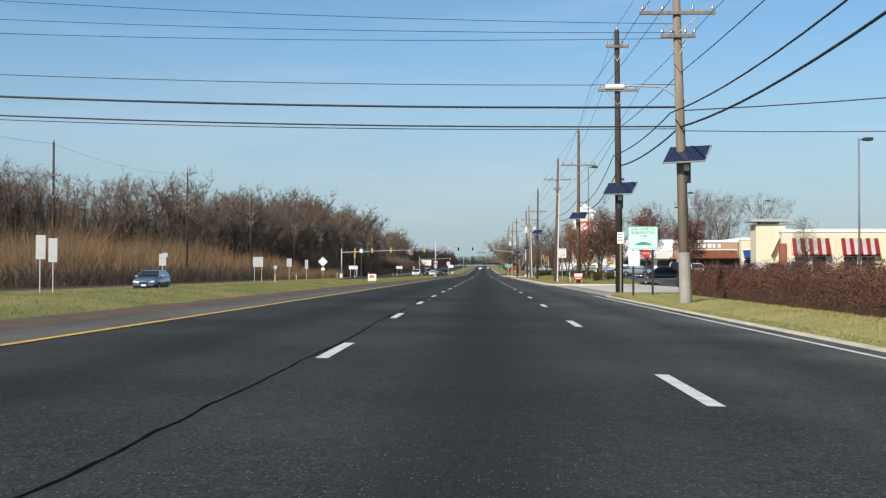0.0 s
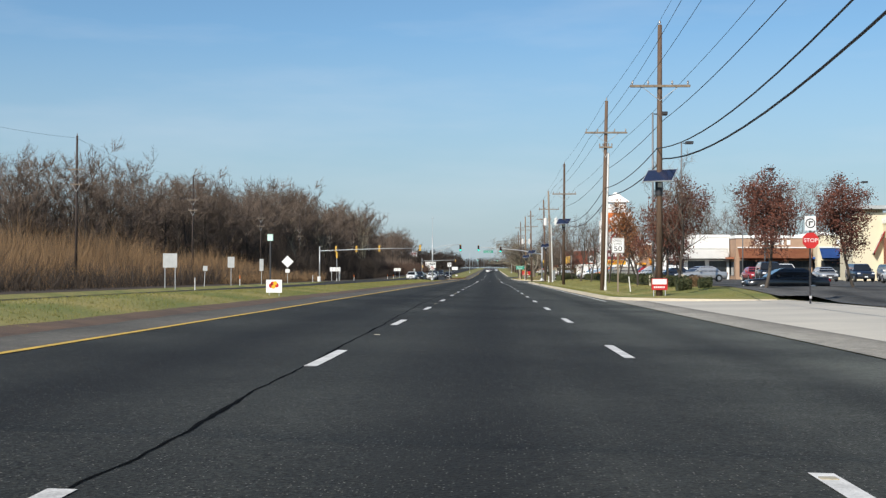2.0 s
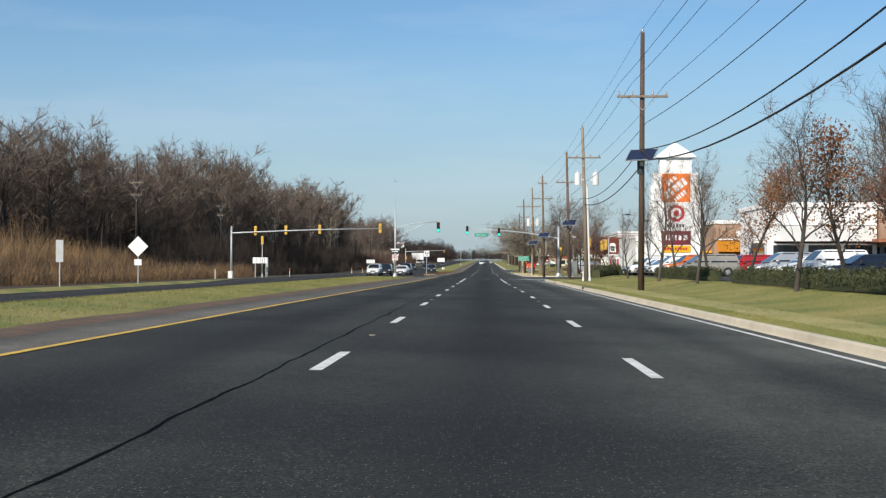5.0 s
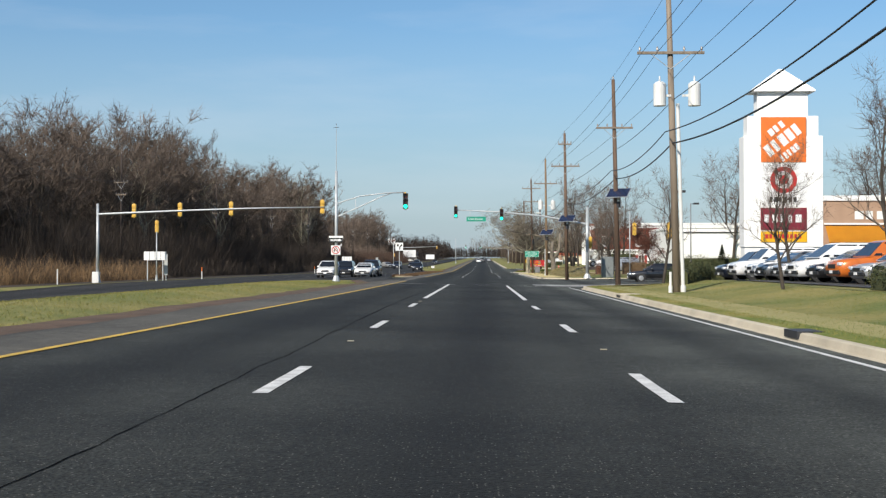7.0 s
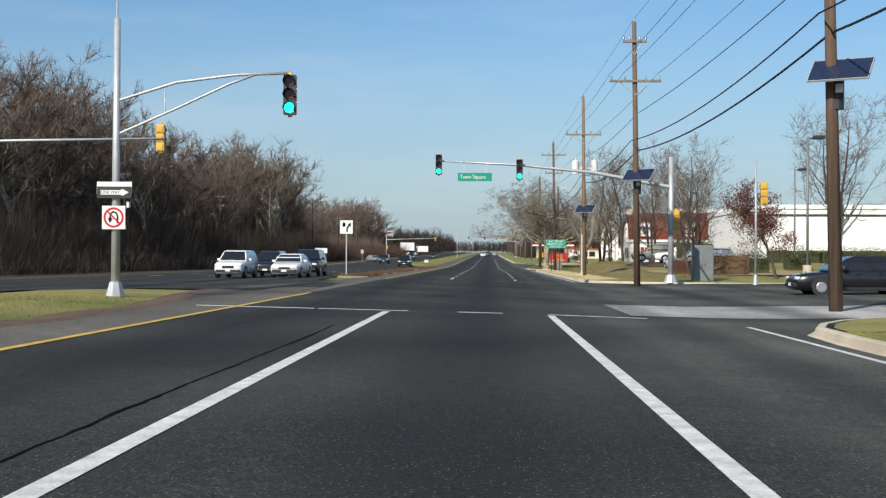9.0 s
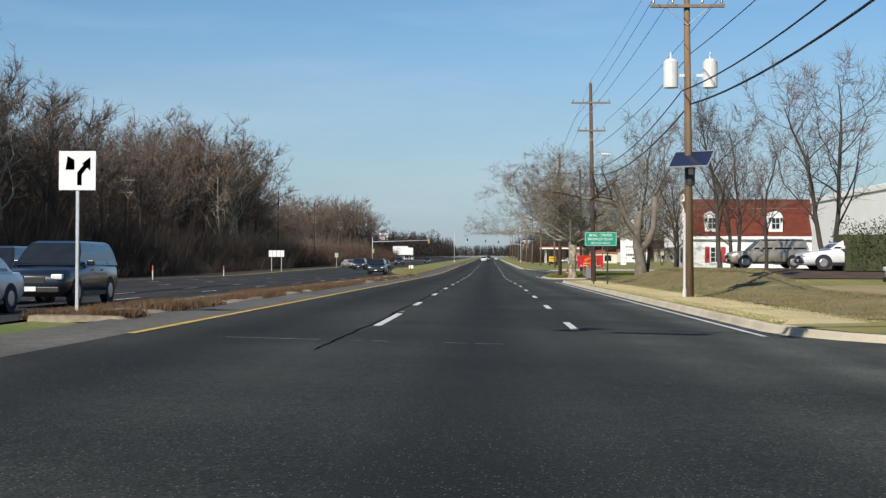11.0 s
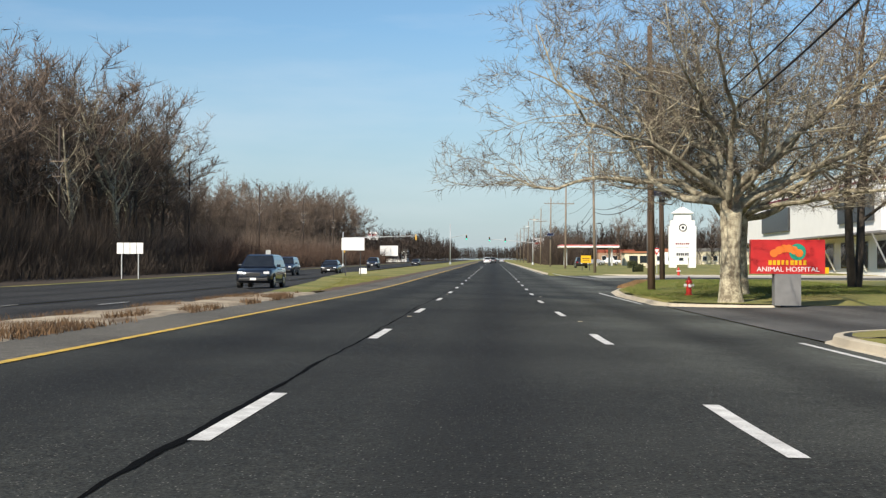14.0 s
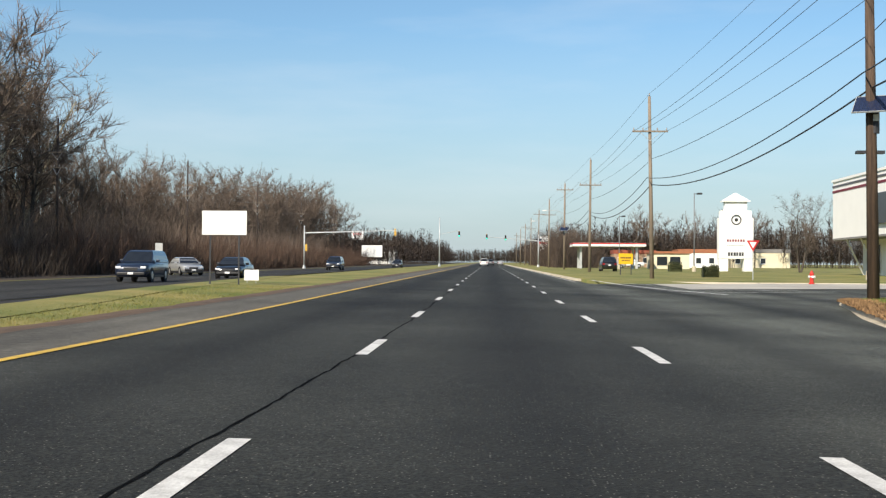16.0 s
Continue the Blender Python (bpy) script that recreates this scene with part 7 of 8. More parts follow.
def pylon(x, y, z, w, height, panels, label):
    """A stepped white pylon with a hipped cap; panels are (foot, head, half width, maker)."""
    t = thing("pylon_sign", label, "pylon sign", (x, y, z))
    k = height / 15.0
    bm = bmesh.new()
    box(bm, -w / 2, w / 2, -0.8, 0.8, 2.4 * k, 10.2 * k, 0.03)
    box(bm, -w * 0.45, w * 0.45, -0.7, 0.7, 10.2 * k, 11.6 * k, 0.03)
    box(bm, -w * 0.32, w * 0.32, -0.65, 0.65, 11.6 * k, 13.3 * k, 0.03)
    part("tower", bm, STUCCO, t)
    for s in (-1, 1):
        boxed("leg", (s * w * 0.36 - w * 0.13, s * w * 0.36 + w * 0.13, -0.7, 0.7, -0.3, 2.4 * k), STUCCO, t)
    bm = bmesh.new()
    e = w * 0.4
    base = [bm.verts.new(p) for p in ((-e, -1.0, 13.3 * k), (e, -1.0, 13.3 * k), (e, 1.0, 13.3 * k), (-e, 1.0, 13.3 * k))]
    low = [bm.verts.new((q.co.x, q.co.y, q.co.z + 0.12)) for q in base]
    apex = [bm.verts.new((-0.15, 0, 15 * k)), bm.verts.new((0.15, 0, 15 * k))]
    bm.faces.new(base[::-1])
    for i in range(4):
        bm.faces.new((base[i], base[(i + 1) % 4], low[(i + 1) % 4], low[i]))
    bm.faces.new((low[0], low[1], apex[1], apex[0]))
    bm.faces.new((low[1], low[2], apex[1]))
    bm.faces.new((low[2], low[3], apex[0], apex[1]))
    bm.faces.new((low[3], low[0], apex[0]))
    part("cap", bm, STUCCO, t)
    return t


TW = pylon(21.6, 262, 0.1, 5.5, 15.0, (), "tall white stepped pylon sign with coloured shop panels")
p = boxed("panel", (-1.56, 1.56, -0.86, -0.80, 8.35, 11.5), SIGN_ORANGE, TW, "orange panel with slanting white bars")
for k, (a, b, c) in enumerate(((-1.15, 0.25, 10.75), (-1.5, 1.5, 9.95), (-0.35, 1.25, 9.05))):
    q = bars(p, SIGN_WHITE, 0, -0.87, 0, b - a, 0.85 if k == 1 else 0.5, 5 if k else 3)
    q.matrix_basis = Matrix.Translation(((a + b) / 2, 0, c)) @ Matrix.Rotation(radians(-38), 4, "Y")
p = boxed("panel", (-1.6, 1.6, -0.84, -0.80, 5.35, 8.2), SIGN_WHITE, TW, "white panel with a red ring and dot")
bm = bmesh.new()
disc(bm, 0, -0.845, 7.1, 0.93, 0.02, 32, 0.62)
disc(bm, 0, -0.845, 7.1, 0.33, 0.02, 24)
part("ring", bm, SIGN_RED, p)
bars(p, SIGN_BLACK, 0, -0.85, 5.72, 2.0, 0.36, 6)
p = boxed("panel", (-1.6, 1.6, -0.86, -0.80, 3.6, 5.15), SIGN_MAROON, TW, "maroon panel with white bars")
bars(p, SIGN_WHITE, 0, -0.87, 4.4, 2.7, 0.55, 5)
p = boxed("panel", (-1.6, 1.6, -0.86, -0.80, 2.75, 3.5), SIGN_YELLOW, TW, "yellow panel with red bars")
bars(p, SIGN_RED, 0, -0.87, 3.15, 2.6, 0.3, 9)
T2 = pylon(34.6, 575, land(34.6, 575), 4.8, 11.0, (), "white stepped pylon sign on the field with grey lettering bars")
bm = bmesh.new()
disc(bm, 0, -0.83, 7.2, 0.72, 0.02, 28, 0.55)
disc(bm, 0, -0.83, 7.2, 0.25, 0.02, 20)
part("ring", bm, SIGN_BLACK, T2)
bars(T2, SIGN_MAROON, 0, -0.83, 4.3, 2.6, 0.35, 7)
bars(T2, SIGN_BACK, 0, -0.83, 3.6, 2.6, 0.2, 9)
p = boxed("panel", (-1.3, 1.3, -0.84, -0.801, 2.0, 2.9), SIGN_WHITE, T2)
bars(p, SIGN_BLACK, 0, -0.85, 2.4, 2.3, 0.5, 6)

# white warehouse behind the corner
W = building("warehouse", "long low white warehouse with a dark roof band", 28, 95, 352, 380, 0.3, 6.2, STUCCO, STUCCO, 0.45)
boxed("roof_band", (-0.14, 67.1, -0.15, -0.005, 5.55, 5.68), STEEL_DARK, W)
hedge("hedge", "clipped dark evergreen hedge before the white warehouse", [(26 + 3 * k, 338 - 0.2 * k) for k in range(14)], 0.9, 1.5, HEDGE_GREEN, 9000, 61, 0.07)
for k, (x, y) in enumerate(((31.5, 336), (38.0, 336), (44.5, 335))):
    t = thing("conifer", "small dark cone-shaped evergreen before the warehouse", "tree", (x, y, land(x, y)), 0, "conifers")
    rng = random.Random(300 + k)
    bm = bmesh.new()
    rod(bm, (0, 0, -0.1), (0, 0, 0.5), 0.07, 0.06, 8)
    part("trunk", bm, BARK, t)
    v, f = [], []
    for _ in range(2200):
        g, a = rng.random() ** 1.4, rng.uniform(0, 6.28)
        r = 0.75 * (1 - g) * rng.uniform(0.75, 1.1) + 0.03
        c = Vector((r * math.cos(a), r * math.sin(a), 0.25 + 2.6 * g))
        u = Vector((math.cos(a), math.sin(a), rng.uniform(-0.3, 0.8))).normalized() * 0.13
        w = u.cross(Vector((0, 0, 1))).normalized() * 0.05
        i = len(v)
        v.extend((c - u, c + w, c + u, c - w))
        f.append((i, i + 1, i + 2, i + 3))
    raw("foliage", v, f, HEDGE_GREEN, t)

# white house with a red roof
H = thing("house", "white house with a steep red shingle roof and dormers", "house", (19.9, 393.6, land(19.9, 393.6) + 0.1))
H.scale = (0.89, 0.89, 0.89)
hw, hd = 17.0, 9.5
boxed("wall", (0, hw, 0, hd, -0.4, 4.1), STUCCO, H)
bm = bmesh.new()
gable = [(0, 4.1), (1.6, 6.6), (hd / 2, 8.3), (hd - 1.6, 6.6), (hd, 4.1)]
for x in (0.0, hw - 0.3):
    a = [bm.verts.new((x, q, z)) for q, z in gable]
    c = [bm.verts.new((x + 0.3, q, z)) for q, z in gable]
    bm.faces.new(a)
    bm.faces.new(c[::-1])
    for i in range(5):
        bm.faces.new((a[i], c[i], c[(i + 1) % 5], a[(i + 1) % 5]))
part("gable_wall", bm, STUCCO, H)
for i in range(4):
    (q0, z0), (q1, z1) = gable[i], gable[i + 1]
    rows = 9
    for k in range(rows):
        bm = bmesh.new()
        f0, f1 = k / rows, (k + 1) / rows
        a = (q0 + (q1 - q0) * f0, z0 + (z1 - z0) * f0)
        c = (q0 + (q1 - q0) * f1, z0 + (z1 - z0) * f1)
        if i > 1:
            a, c = c, a
        nrm = Vector((0, -(c[1] - a[1]), abs(c[0] - a[0]))) if i < 2 else Vector((0, (c[1] - a[1]), abs(c[0] - a[0])))
        nrm = nrm.normalized()
        top, bot = 0.04, 0.06
        vs = [bm.verts.new(p) for p in ((-0.25, a[0] + nrm.y * bot, a[1] + nrm.z * bot), (hw + 0.25, a[0] + nrm.y * bot, a[1] + nrm.z * bot), (hw + 0.25, c[0] + nrm.y * top, c[1] + nrm.z * top), (-0.25, c[0] + nrm.y * top, c[1] + nrm.z * top))]
        bm.faces.new(vs)
        bmesh.ops.solidify(bm, geom=list(bm.faces), thickness=-0.05)
        part("shingle_course", bm, ROOF_RED, H)
boxed("cornice", (-0.3, hw + 0.3, -0.35, 0.0, 3.75, 4.08), STUCCO, H)
for x in (2.2, 9.0, 13.6):
    window(H, x, x + 1.0, 0, 1.3, 2.9, PLASTIC_WHITE, 2, 3)
    boxed("shutter", (x - 0.6, x - 0.12, -0.06, -0.002, 1.25, 2.95), SHUTTER, H)
    boxed("shutter", (x + 1.12, x + 1.6, -0.06, -0.002, 1.25, 2.95), SHUTTER, H)
for x in (2.4, 9.2, 13.8):
    d = boxed("dormer", (x - 0.75, x + 0.75, 0.25, 2.6, 4.6, 6.1), STUCCO, H)
    bm = bmesh.new()
    rod(bm, (x, 0.25, 6.05), (x, 2.8, 6.05), 0.78, 0.78, 16)
    part("dormer_roof", bm, STUCCO, d)
    window(H, x - 0.42, x + 0.42, 0.24, 4.9, 6.1, PLASTIC_WHITE, 2, 2, False)
for yy in (3.0, 5.6):
    boxed("side_window", (-0.06, -0.005, yy, yy + 0.9, 1.3, 2.9), GLASS_DARK, H)
    boxed("side_shutter", (-0.07, -0.004, yy - 0.5, yy - 0.08, 1.25, 2.95), STEEL_DARK, H)
bm = bmesh.new()
box(bm, -0.25, 0.65, hd / 2 - 0.5, hd / 2 + 0.5, 3.8, 8.9)
ch = part("chimney", bm, STUCCO, H)
boxed("chimney_top", (-0.3, 0.7, hd / 2 - 0.55, hd / 2 + 0.55, 8.9, 9.25), BRICK, ch)
H2 = building("annexe", "low white annexe with a red roof behind the house", 38, 60, 396, 408, 0.3, 3.6, STUCCO, ROOF_RED, 1.6)

# white two-storey commercial building with an overhanging upper floor
zb = land(38, 500) + 0.1
C = thing("commercial_building", "white commercial building with overhanging upper floor and maroon and grey bands", "building", (36.8, 466, zb))
boxed("upper_floor", (0, 40, 0, 67, 4.0, 10.0), STUCCO, C, "white windowless upper floor")
boxed("lower_floor", (2.6, 38, 2, 65, -0.8, 4.0), STUCCO, C)
boxed("red_band", (-0.05, 40.05, -0.05, 67.05, 8.85, 9.08), SIGN_MAROON, C)
boxed("dark_band", (-0.06, 40.06, -0.06, 67.06, 9.42, 9.62), mat("slate_grey_band", (0.11, 0.11, 0.13), (0.08, 0.08, 0.095), 0.6), C)
boxed("coping", (-0.12, 40.12, -0.12, 67.12, 10.0, 10.25), STUCCO, C)
boxed("soffit", (-0.02, 40.02, -0.02, 67.02, 3.8, 4.0), ROOF_GREY, C)
for y0, y1 in ((2, 14), (36, 51)):
    boxed("display_screen", (-0.3, -0.061, y0, y1, 5.0, 7.9), DARK_PANEL, C, "dark display panel")
for k in range(9):
    y0 = 6 + k * 6.6
    w = boxed("window", (2.5, 2.64, y0, y0 + 3.6, 0.3, 3.3), PLASTIC_WHITE, C)
    for j in range(4):
        boxed("pane", (2.45, 2.499, y0 + 0.1 + j * 0.87, y0 + 0.86 + j * 0.87, 0.4, 3.2), GLASS_DARK, w)
for y0 in (4, 12, 24, 34, 46, 58, 63):
    bm = bmesh.new()
    rod(bm, (0.3, y0, 3.85), (2.5, y0 + 1.2, 0.1), 0.09, 0.09, 8)
    part("strut", bm, STUCCO, C)
boxed("planter", (0.3, 1.5, 24, 32, -0.6, 0.5), SIGN_YELLOW, C)
# animal hospital sign
t = thing("hospital_sign", "red animal hospital sign on a grey plinth", "sign", (9.9, 388, land(9.9, 388)))
boxed("plinth", (-0.42, 0.42, -0.15, 0.25, -0.1, 0.95), mat("grey_plinth_paint", (0.2, 0.2, 0.2), (0.15, 0.15, 0.15), 0.7), t)
b = boxed("board", (-1.18, 1.18, -0.16, 0.1, 0.92, 2.02), SIGN_RED, t, "red painted board")
words("ANIMAL HOSPITAL", 0.22, SIGN_WHITE, b, (0, -0.168, 1.06), "", 0.003, 2.0)
bars(b, SIGN_YELLOW, 0, -0.168, 1.28, 1.25, 0.15, 9)
bm = bmesh.new()
disc(bm, 0.3, -0.165, 1.62, 0.27, 0.004, 20)
part("emblem", bm, SIGN_GREEN, b)
for k in range(6):
    bm = bmesh.new()
    disc(bm, -0.45 + 0.16 * k, -0.17 - 0.001 * k, 1.58 + 0.16 * math.sin(k * 0.62), 0.13, 0.004, 14)
    part("emblem", bm, SIGN_ORANGE, b)
# petrol station
G = thing("petrol_station", "petrol station canopy in white with a red stripe", "petrol station", (15, 622, land(15, 622)))
boxed("canopy", (0, 13, 0, 9, 4.0, 4.6), STUCCO, G)
boxed("stripe", (-0.03, 13.03, -0.03, 9.03, 4.38, 4.58), SIGN_RED, G)
for x in (1.5, 11.5):
    for yy in (1.5, 7.5):
        boxed("column", (x - 0.2, x + 0.2, yy - 0.2, yy + 0.2, -0.3, 4.0), SIGN_BACK, G)
boxed("kiosk", (15, 22, 8, 15, -0.3, 2.9), CREAM, G)
boxed("kiosk_roof", (14.7, 22.3, 7.7, 15.3, 2.9, 3.3), TERRACOTTA, G)
for x in (16.0, 18.4):
    boxed("kiosk_window", (x, x + 1.9, 7.93, 7.999, 0.7, 2.3), GLASS_DARK, G)
for x0, x1, y0, y1, h, wall, roof, label in ((44, 54, 690, 700, 3.4, STUCCO, TERRACOTTA, "distant low white house with a red roof"), (58, 72, 700, 712, 3.6, CREAM, ROOF_GREY, "distant low cream house"), (30, 40, 700, 708, 3.2, TAN_BRICK, ROOF_RED, "distant low brick house"),
                                             (-60, -38, 905, 920, 5, STUCCO, ROOF_GREY, "distant white showroom across the highway"), (14, 30, 790, 805, 5, TAN_BRICK, ROOF_GREY, "distant brick shop beside the highway")):
    s = building("house" if h < 4 else "shop", label, x0, x1, y0, y1, land(x0, y0), h, wall, roof, 0.9)
    for k in range(3):
        window(s, 1 + k * 3, 2.2 + k * 3, 0, 1.0, 2.3)
t = thing("shed", "small white shed among the trees of the woods", "shed", (-52, 466, land(-52, 466)))
boxed("wall", (0, 5, 0, 4, -0.3, 3.2), STUCCO, t)
boxed("roof", (-0.3, 5.3, -0.3, 4.3, 3.2, 3.6), ROOF_GREY, t)


# ---- vehicles ----
SHAPES = {
    # length, width, height, belt, bonnet height, cabin foot (front, rear), roof (front, rear), ride, wheel radius
    "sedan": (4.7, 1.8, 1.45, 0.95, 0.86, (1.15, 3.95), (2.0, 3.3), 0.20, 0.33),
    "suv": (4.8, 1.92, 1.78, 1.12, 1.06, (1.25, 4.72), (2.0, 4.45), 0.26, 0.38),
    "minivan": (4.9, 1.95, 1.78, 1.10, 0.98, (0.95, 4.82), (2.0, 4.55), 0.22, 0.35),
    "hatch": (4.3, 1.76, 1.5, 0.98, 0.9, (1.05, 4.22), (1.9, 3.75), 0.20, 0.32),
    "pickup": (5.4, 1.95, 1.85, 1.15, 1.1, (1.4, 3.7), (2.15, 3.35), 0.28, 0.39),
}


def car(kind, colour, x, y, heading, label, z=None):
    """A parked or waiting car; heading is the way it faces, in degrees from +x."""
    L, W, Ht, belt, hood, foot, roof, ride, wr = SHAPES[kind]
    paint = PAINTS[colour]
    t = thing("car", label, "car", (x, y, (land(x, y) + 0.03) if z is None else z), heading + 180, "vehicles")
    hw = W / 2

    def station(px, top, wide, low):
        return [(px, 0, low), (px, -wide * 0.86, low), (px, -wide, low + 0.22), (px, -wide, (low + top) * 0.55), (px, -wide * 0.985, top - 0.10), (px, -wide * 0.90, top), (px, 0, top + 0.02),
                (px, wide * 0.90, top), (px, wide * 0.985, top - 0.10), (px, wide, (low + top) * 0.55), (px, wide, low + 0.22), (px, wide * 0.86, low)]

    x0 = -L / 2
    rear = belt if kind != "pickup" else belt
    secs = [(0.0, hood * 0.70, hw * 0.72, ride + 0.14), (0.05, hood * 0.79, hw * 0.84, ride + 0.06), (0.18, hood * 0.88, hw * 0.94, ride + 0.01), (0.50, hood * 0.95, hw * 0.985, ride), (foot[0], hood, hw, ride), (foot[0] + 0.15, belt, hw, ride), (L * 0.55, belt + 0.01, hw, ride),
            (min(foot[1], L - 0.35), rear, hw, ride), (L - 0.28, rear * 0.985, hw * 0.985, ride + 0.02), (L - 0.07, rear * 0.93, hw * 0.93, ride + 0.06), (L, rear * 0.82, hw * 0.86, ride + 0.16)]
    verts, faces = [], []
    for s in secs:
        verts += [(x0 + q[0], q[1], q[2]) for q in station(*s)]
    for i in range(len(secs) - 1):
        for k in range(12):
            a, b = i * 12 + k, i * 12 + (k + 1) % 12
            faces.append((a, a + 12, b + 12, b))
    faces += [tuple(range(12)), tuple(reversed(range(len(verts) - 12, len(verts))))]
    body = raw("body", verts, faces, paint, t, "", True)
    # cabin
    wb, wt = hw * 0.93, hw * 0.70
    rings = [(foot[0], foot[1], wb, belt - 0.02), (foot[0] + (roof[0] - foot[0]) * 0.55, foot[1] - (foot[1] - roof[1]) * 0.5, (wb + wt) / 2 + 0.02, belt + (Ht - belt) * 0.55), (roof[0] - 0.08, roof[1] + 0.06, wt + 0.02, Ht - 0.06), (roof[0] + 0.15, roof[1] - 0.1, wt * 0.86, Ht)]
    verts, faces = [], []
    for a, b, w, zz in rings:
        verts += [(x0 + a, -w, zz), (x0 + b, -w, zz), (x0 + b, w, zz), (x0 + a, w, zz)]
    for i in range(3):
        for k in range(4):
            faces.append((i * 4 + k, i * 4 + (k + 1) % 4, (i + 1) * 4 + (k + 1) % 4, (i + 1) * 4 + k))
    faces.append((12, 13, 14, 15))
    raw("cabin", verts, faces, paint, t)

    def patch(name, corners, parent=None, m=CAR_GLASS, label=""):
        c = [Vector(q) for q in corners]
        nrm = (c[1] - c[0]).cross(c[3] - c[0]).normalized() * 0.012
        mid = sum(c, Vector()) / 4
        if nrm.dot(mid - Vector((0, 0, belt * 0.8))) < 0:
            nrm = -nrm
        vs = [q + nrm for q in c] + [q - nrm for q in c]
        fs = [(0, 1, 2, 3), (7, 6, 5, 4)] + [(i, i + 4, (i + 1) % 4 + 4, (i + 1) % 4) for i in range(4)]
        return raw(name, vs, fs, m, parent or t, label)

    def on(side_w, px, f):
        """A point on the cabin's flank or ends at height fraction f."""
        zz = belt + (Ht - 0.08 - belt) * f
        return zz

    b0, b1, w0, z0 = rings[0]
    r0, r1, w1, z1 = rings[2]
    def lerp(a, b, f):
        return a + (b - a) * f
    lo, hi = 0.06, 0.95
    for s in (-1, 1):
        cuts = [0.04, 0.36, 0.40, 0.70, 0.73, 0.96] if kind in ("suv", "minivan") else [0.05, 0.50, 0.54, 0.93]
        if kind == "pickup":
            cuts = [0.06, 0.55, 0.60, 0.93]
        for a, b in zip(cuts[::2], cuts[1::2]):
            pts = []
            for f, u in ((lo, a), (lo, b), (hi, b), (hi, a)):
                xa, xb = lerp(b0, r0, f), lerp(b1, r1, f)
                pts.append((x0 + lerp(xa, xb, u), s * lerp(w0, w1, f), lerp(z0, z1, f)))
            patch("side_window", pts)
    for name, e0, e1 in (("windscreen", b0, r0), ("rear_window", b1, r1)):
        pts = []
        for f, u in ((lo, -0.95), (lo, 0.95), (hi, 0.93), (hi, -0.93)):
            pts.append((x0 + lerp(e0, e1, f), lerp(w0, w1, f) * u, lerp(z0, z1, f)))
        patch(name, pts)
    # wheels
    for px in (L * 0.19, L * 0.79):
        for s in (-1, 1):
            bm = bmesh.new()
            rod(bm, (x0 + px, s * (hw - 0.20), wr), (x0 + px, s * (hw + 0.012), wr), wr, wr, 20)
            w = part("wheel", bm, TYRE, t, "black tyre on an alloy rim")
            bm = bmesh.new()
            rod(bm, (x0 + px, s * (hw + 0.012), wr), (x0 + px, s * (hw + 0.022), wr), wr * 0.58, wr * 0.5, 10)
            part("rim", bm, RIM, w)
            bm = bmesh.new()
            n = 14
            ring = []
            for k in range(n + 1):
                a = math.pi * k / n
                ring.append([bm.verts.new((x0 + px + rr * math.cos(a), s * (hw + 0.006), wr * 0.95 + rr * math.sin(a))) for rr in (wr * 0.98, wr * 1.16)])
            for k in range(n):
                bm.faces.new((ring[k][0], ring[k + 1][0], ring[k + 1][1], ring[k][1]))
            part("wheel_arch", bm, TRIM_BLACK, t)
    # lamps, grille, bumpers, plates, mirrors
    for s in (-1, 1):
        boxed("headlight", (x0 + 0.0, x0 + 0.22, min(s * hw * 0.56, s * hw * 0.88), max(s * hw * 0.56, s * hw * 0.88), hood * 0.69, hood * 0.82), HEADLAMP, t, "", 0.03)
        boxed("tail_light", (x0 + L - 0.14, x0 + L + 0.005, min(s * hw * 0.62, s * hw * 0.9), max(s * hw * 0.62, s * hw * 0.9), rear * 0.70, rear * 0.9), TAILLAMP, t, "", 0.02)
        boxed("mirror", (x0 + foot[0] + 0.5, x0 + foot[0] + 0.66, min(s * hw * 0.96, s * (hw + 0.17)), max(s * hw * 0.96, s * (hw + 0.17)), belt - 0.02, belt + 0.13), paint, t, "", 0.03)
        boxed("sill", (x0 + L * 0.28, x0 + L * 0.70, min(s * (hw - 0.05), s * (hw + 0.008)), max(s * (hw - 0.05), s * (hw + 0.008)), ride + 0.02, ride + 0.14), TRIM_BLACK, t)
        for px in (0.45, 0.62):
            boxed("door_handle", (x0 + L * px, x0 + L * px + 0.16, min(s * hw, s * (hw + 0.02)), max(s * hw, s * (hw + 0.02)), belt - 0.16, belt - 0.12), paint, t)
    boxed("grille", (x0 - 0.012, x0 + 0.06, -hw * 0.4, hw * 0.4, hood * 0.58, hood * 0.75), TRIM_BLACK, t, "", 0.01)
    boxed("front_bumper", (x0 - 0.03, x0 + 0.12, -hw * 0.8, hw * 0.8, ride + 0.12, ride + 0.28), TRIM_BLACK, t, "", 0.03)
    boxed("front_plate", (x0 - 0.042, x0 - 0.031, -0.16, 0.16, ride + 0.16, ride + 0.28), SIGN_WHITE, t)
    boxed("rear_plate", (x0 + L + 0.001, x0 + L + 0.01, -0.16, 0.16, rear * 0.62, rear * 0.74), SIGN_WHITE, t)
    if kind == "pickup":
        boxed("bed", (x0 + 3.85, x0 + L - 0.2, -hw * 0.8, hw * 0.8, belt + 0.01, belt + 0.03), TRIM_BLACK, t)
    return t


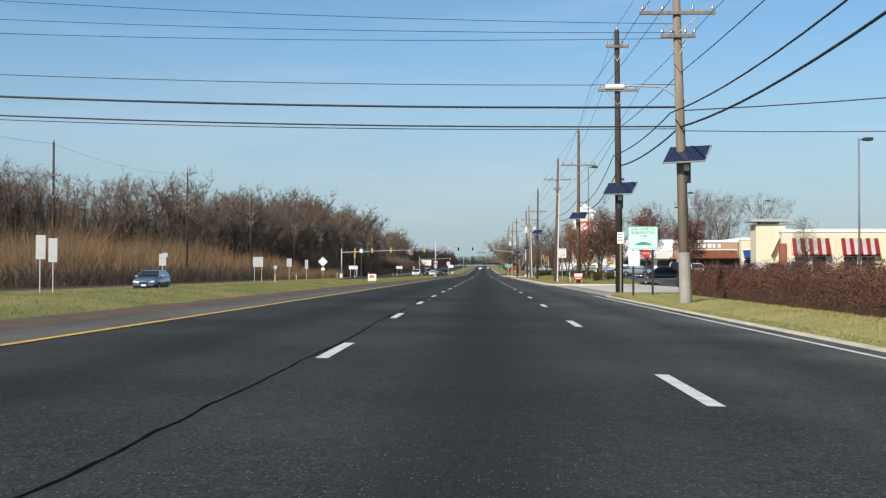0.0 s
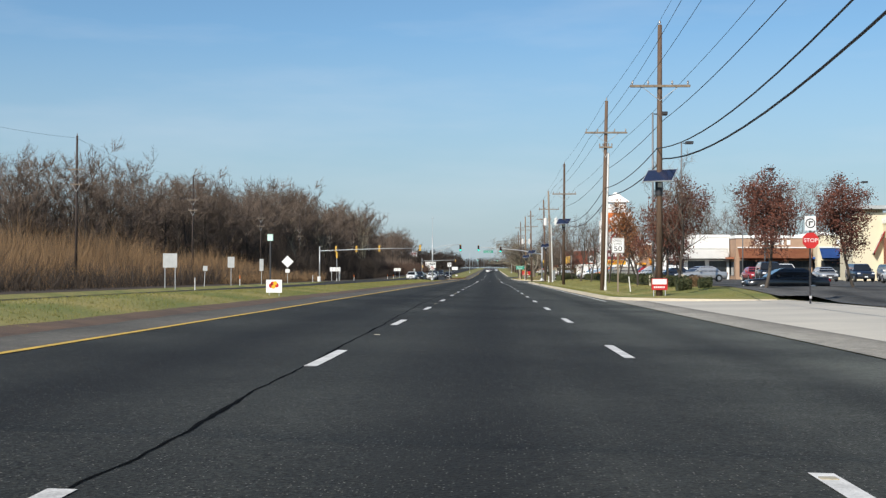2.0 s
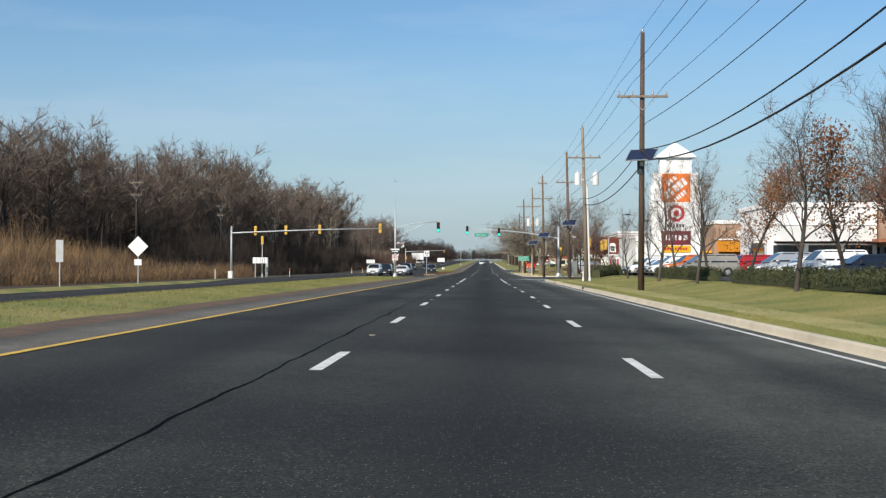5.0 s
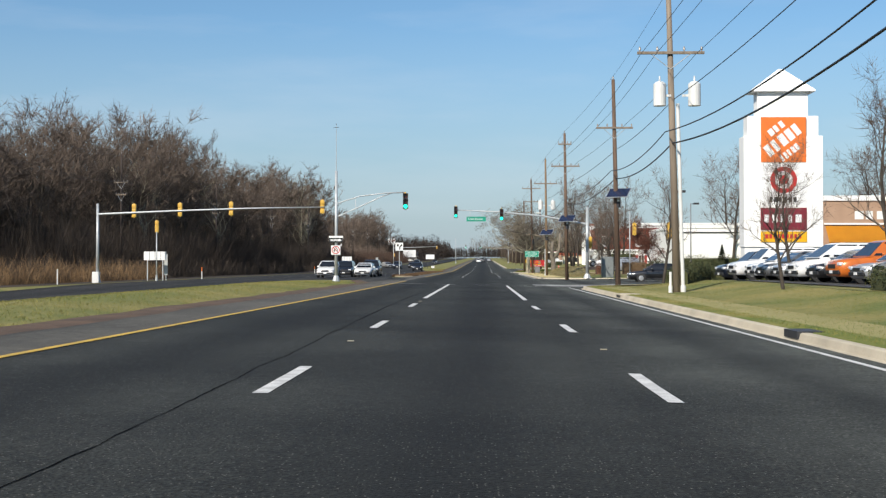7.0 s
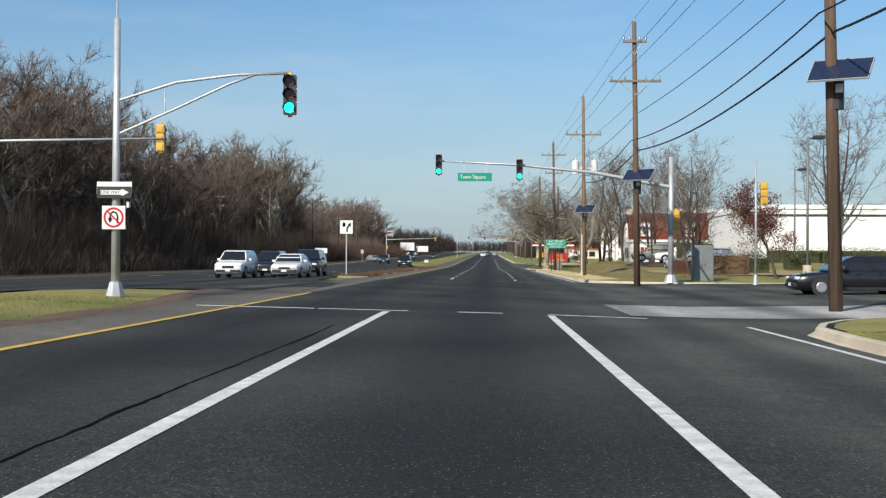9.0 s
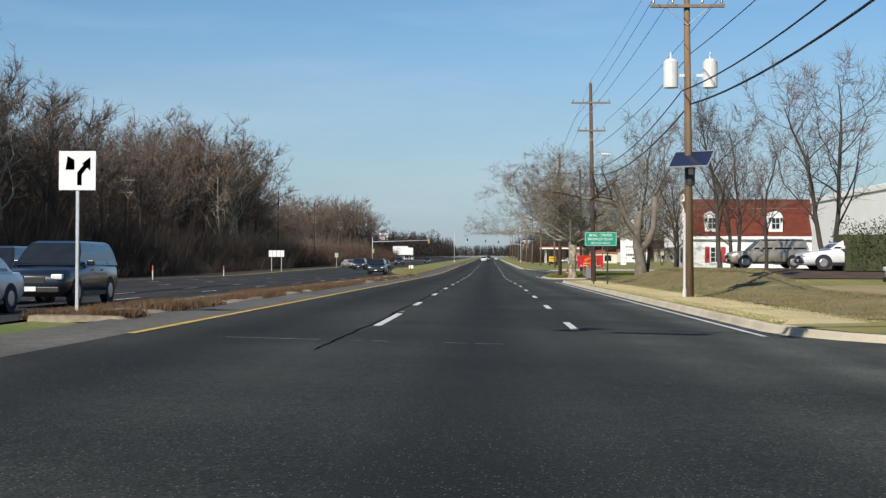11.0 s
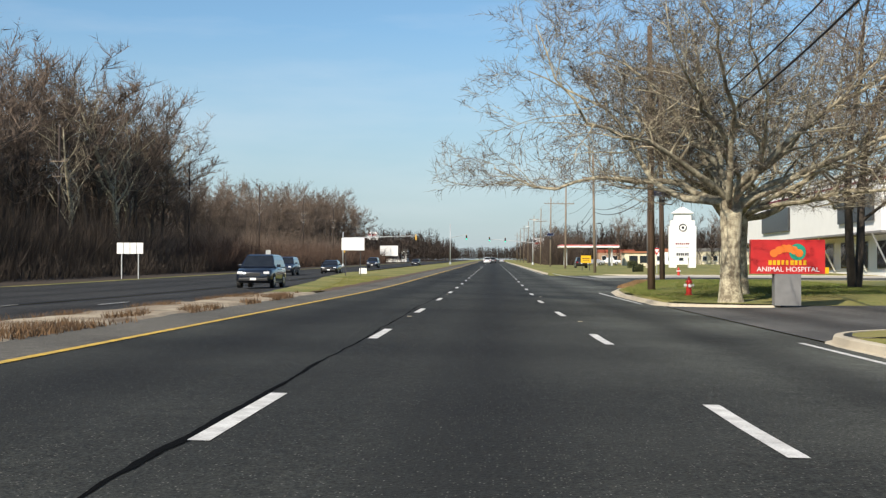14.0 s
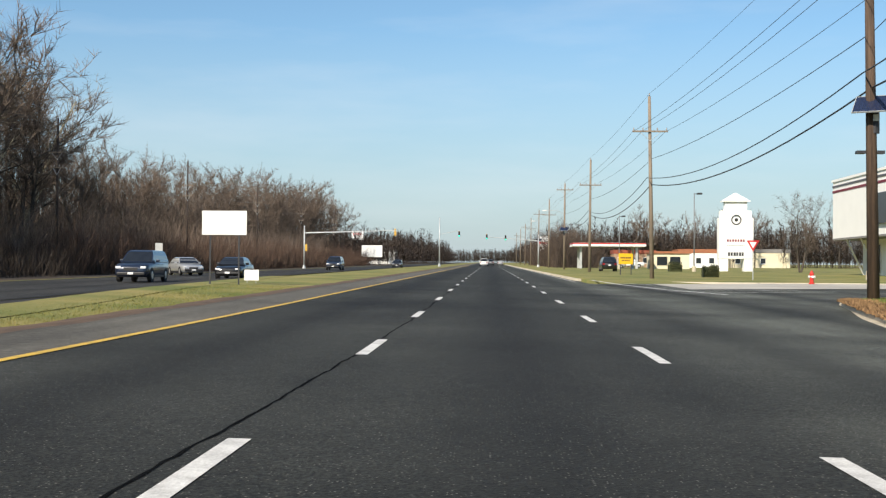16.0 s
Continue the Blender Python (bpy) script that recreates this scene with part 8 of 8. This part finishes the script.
# waiting and passing traffic
car("suv", "white", -15.7, 304.5, -92, "white sport utility car waiting at the signals")
car("sedan", "white", -11.4, 300, -92, "white saloon car waiting at the signals")
car("suv", "black", -14.6, 311, -90, "black sport utility car waiting in the queue")
car("suv", "navy", -11.4, 307.5, -90, "dark blue sport utility car waiting in the queue")
car("suv", "navy", -12.0, 414, -90, "dark blue sport utility car on the opposite carriageway", land(-12.0, 414) + 0.02)
car("suv", "dark_blue", -19.6, 468, -90, "dark sport utility car on the opposite carriageway")
car("sedan", "silver", -24.5, 498, -60, "silver saloon car leaving a side road")
car("sedan", "black", -16.8, 480, -90, "black saloon car on the opposite carriageway")
car("hatch", "steel_blue", -23.4, 91, -90, "steel-blue hatchback on the opposite carriageway")
car("suv", "dark_blue", -20, 560, -90, "dark blue car far along the opposite carriageway")
car("sedan", "black", -17, 630, -90, "black car far along the opposite carriageway")
car("suv", "white", -1.2, 690, 90, "white car driving far ahead on the highway")
car("sedan", "silver", 3.6, 800, 90, "silver car driving far ahead on the highway")
car("suv", "grey", 0.4, 760, 90, "grey car driving far ahead on the highway")
car("sedan", "navy", 4.0, 870, 90, "dark car driving far ahead on the highway")
car("sedan", "black", 17.4, 121.5, 180, "black saloon car at the car park exit", 0.05)
car("sedan", "black", 14.1, 269.8, 180, "black saloon car waiting in the side street", -0.08)
car("suv", "champagne", 17.4, 349, 180, "silver-beige sport utility car parked on the bank", land(17.4, 349) + 0.02)
# rows in the car park
ROW = (("suv", "navy"), ("suv", "white"), ("hatch", "white"), ("sedan", "grey"), ("sedan", "silver"), ("minivan", "white"), ("sedan", "black"), ("suv", "orange"), ("sedan", "silver"), ("minivan", "champagne"))
for k, (kind, colour) in enumerate(ROW):
    car(kind, colour, 16.4 + 0.15 * k, 245 - 2.75 * k, 186, "%s %s parked in the row beside the hedge" % (colour.replace("_", " "), {"suv": "sport utility car", "hatch": "hatchback", "sedan": "saloon car", "minivan": "minivan"}[kind]))
for k, (kind, colour, x, y, h) in enumerate((("sedan", "silver", 20, 166, 200), ("suv", "black", 24.5, 158, 265), ("suv", "white", 20.5, 196, 185), ("sedan", "white", 21, 202, 185), ("minivan", "silver", 21, 208, 185), ("sedan", "navy", 21, 190, 185),
                                             ("suv", "white", 30, 176, 268), ("sedan", "silver", 34, 176, 268), ("suv", "dark_blue", 37.5, 176, 268), ("minivan", "navy", 41, 177, 268), ("sedan", "red", 27, 176, 270), ("suv", "black", 44.5, 178, 268), ("sedan", "white", 33, 150, 88), ("suv", "grey", 37, 150, 88), ("sedan", "silver", 24, 214, 185), ("suv", "red", 22, 226, 190),
                                             ("suv", "silver", 15.5, 312, 180), ("sedan", "white", 17, 330, 180), ("suv", "black", 15, 556, 90), ("sedan", "silver", 24, 640, 180), ("pickup", "white", 29, 655, 180))):
    car(kind, colour, x, y, h, "%s %s parked outside the shops" % (colour.replace("_", " "), {"suv": "sport utility car", "hatch": "hatchback", "sedan": "saloon car", "minivan": "minivan", "pickup": "pickup truck"}[kind]))
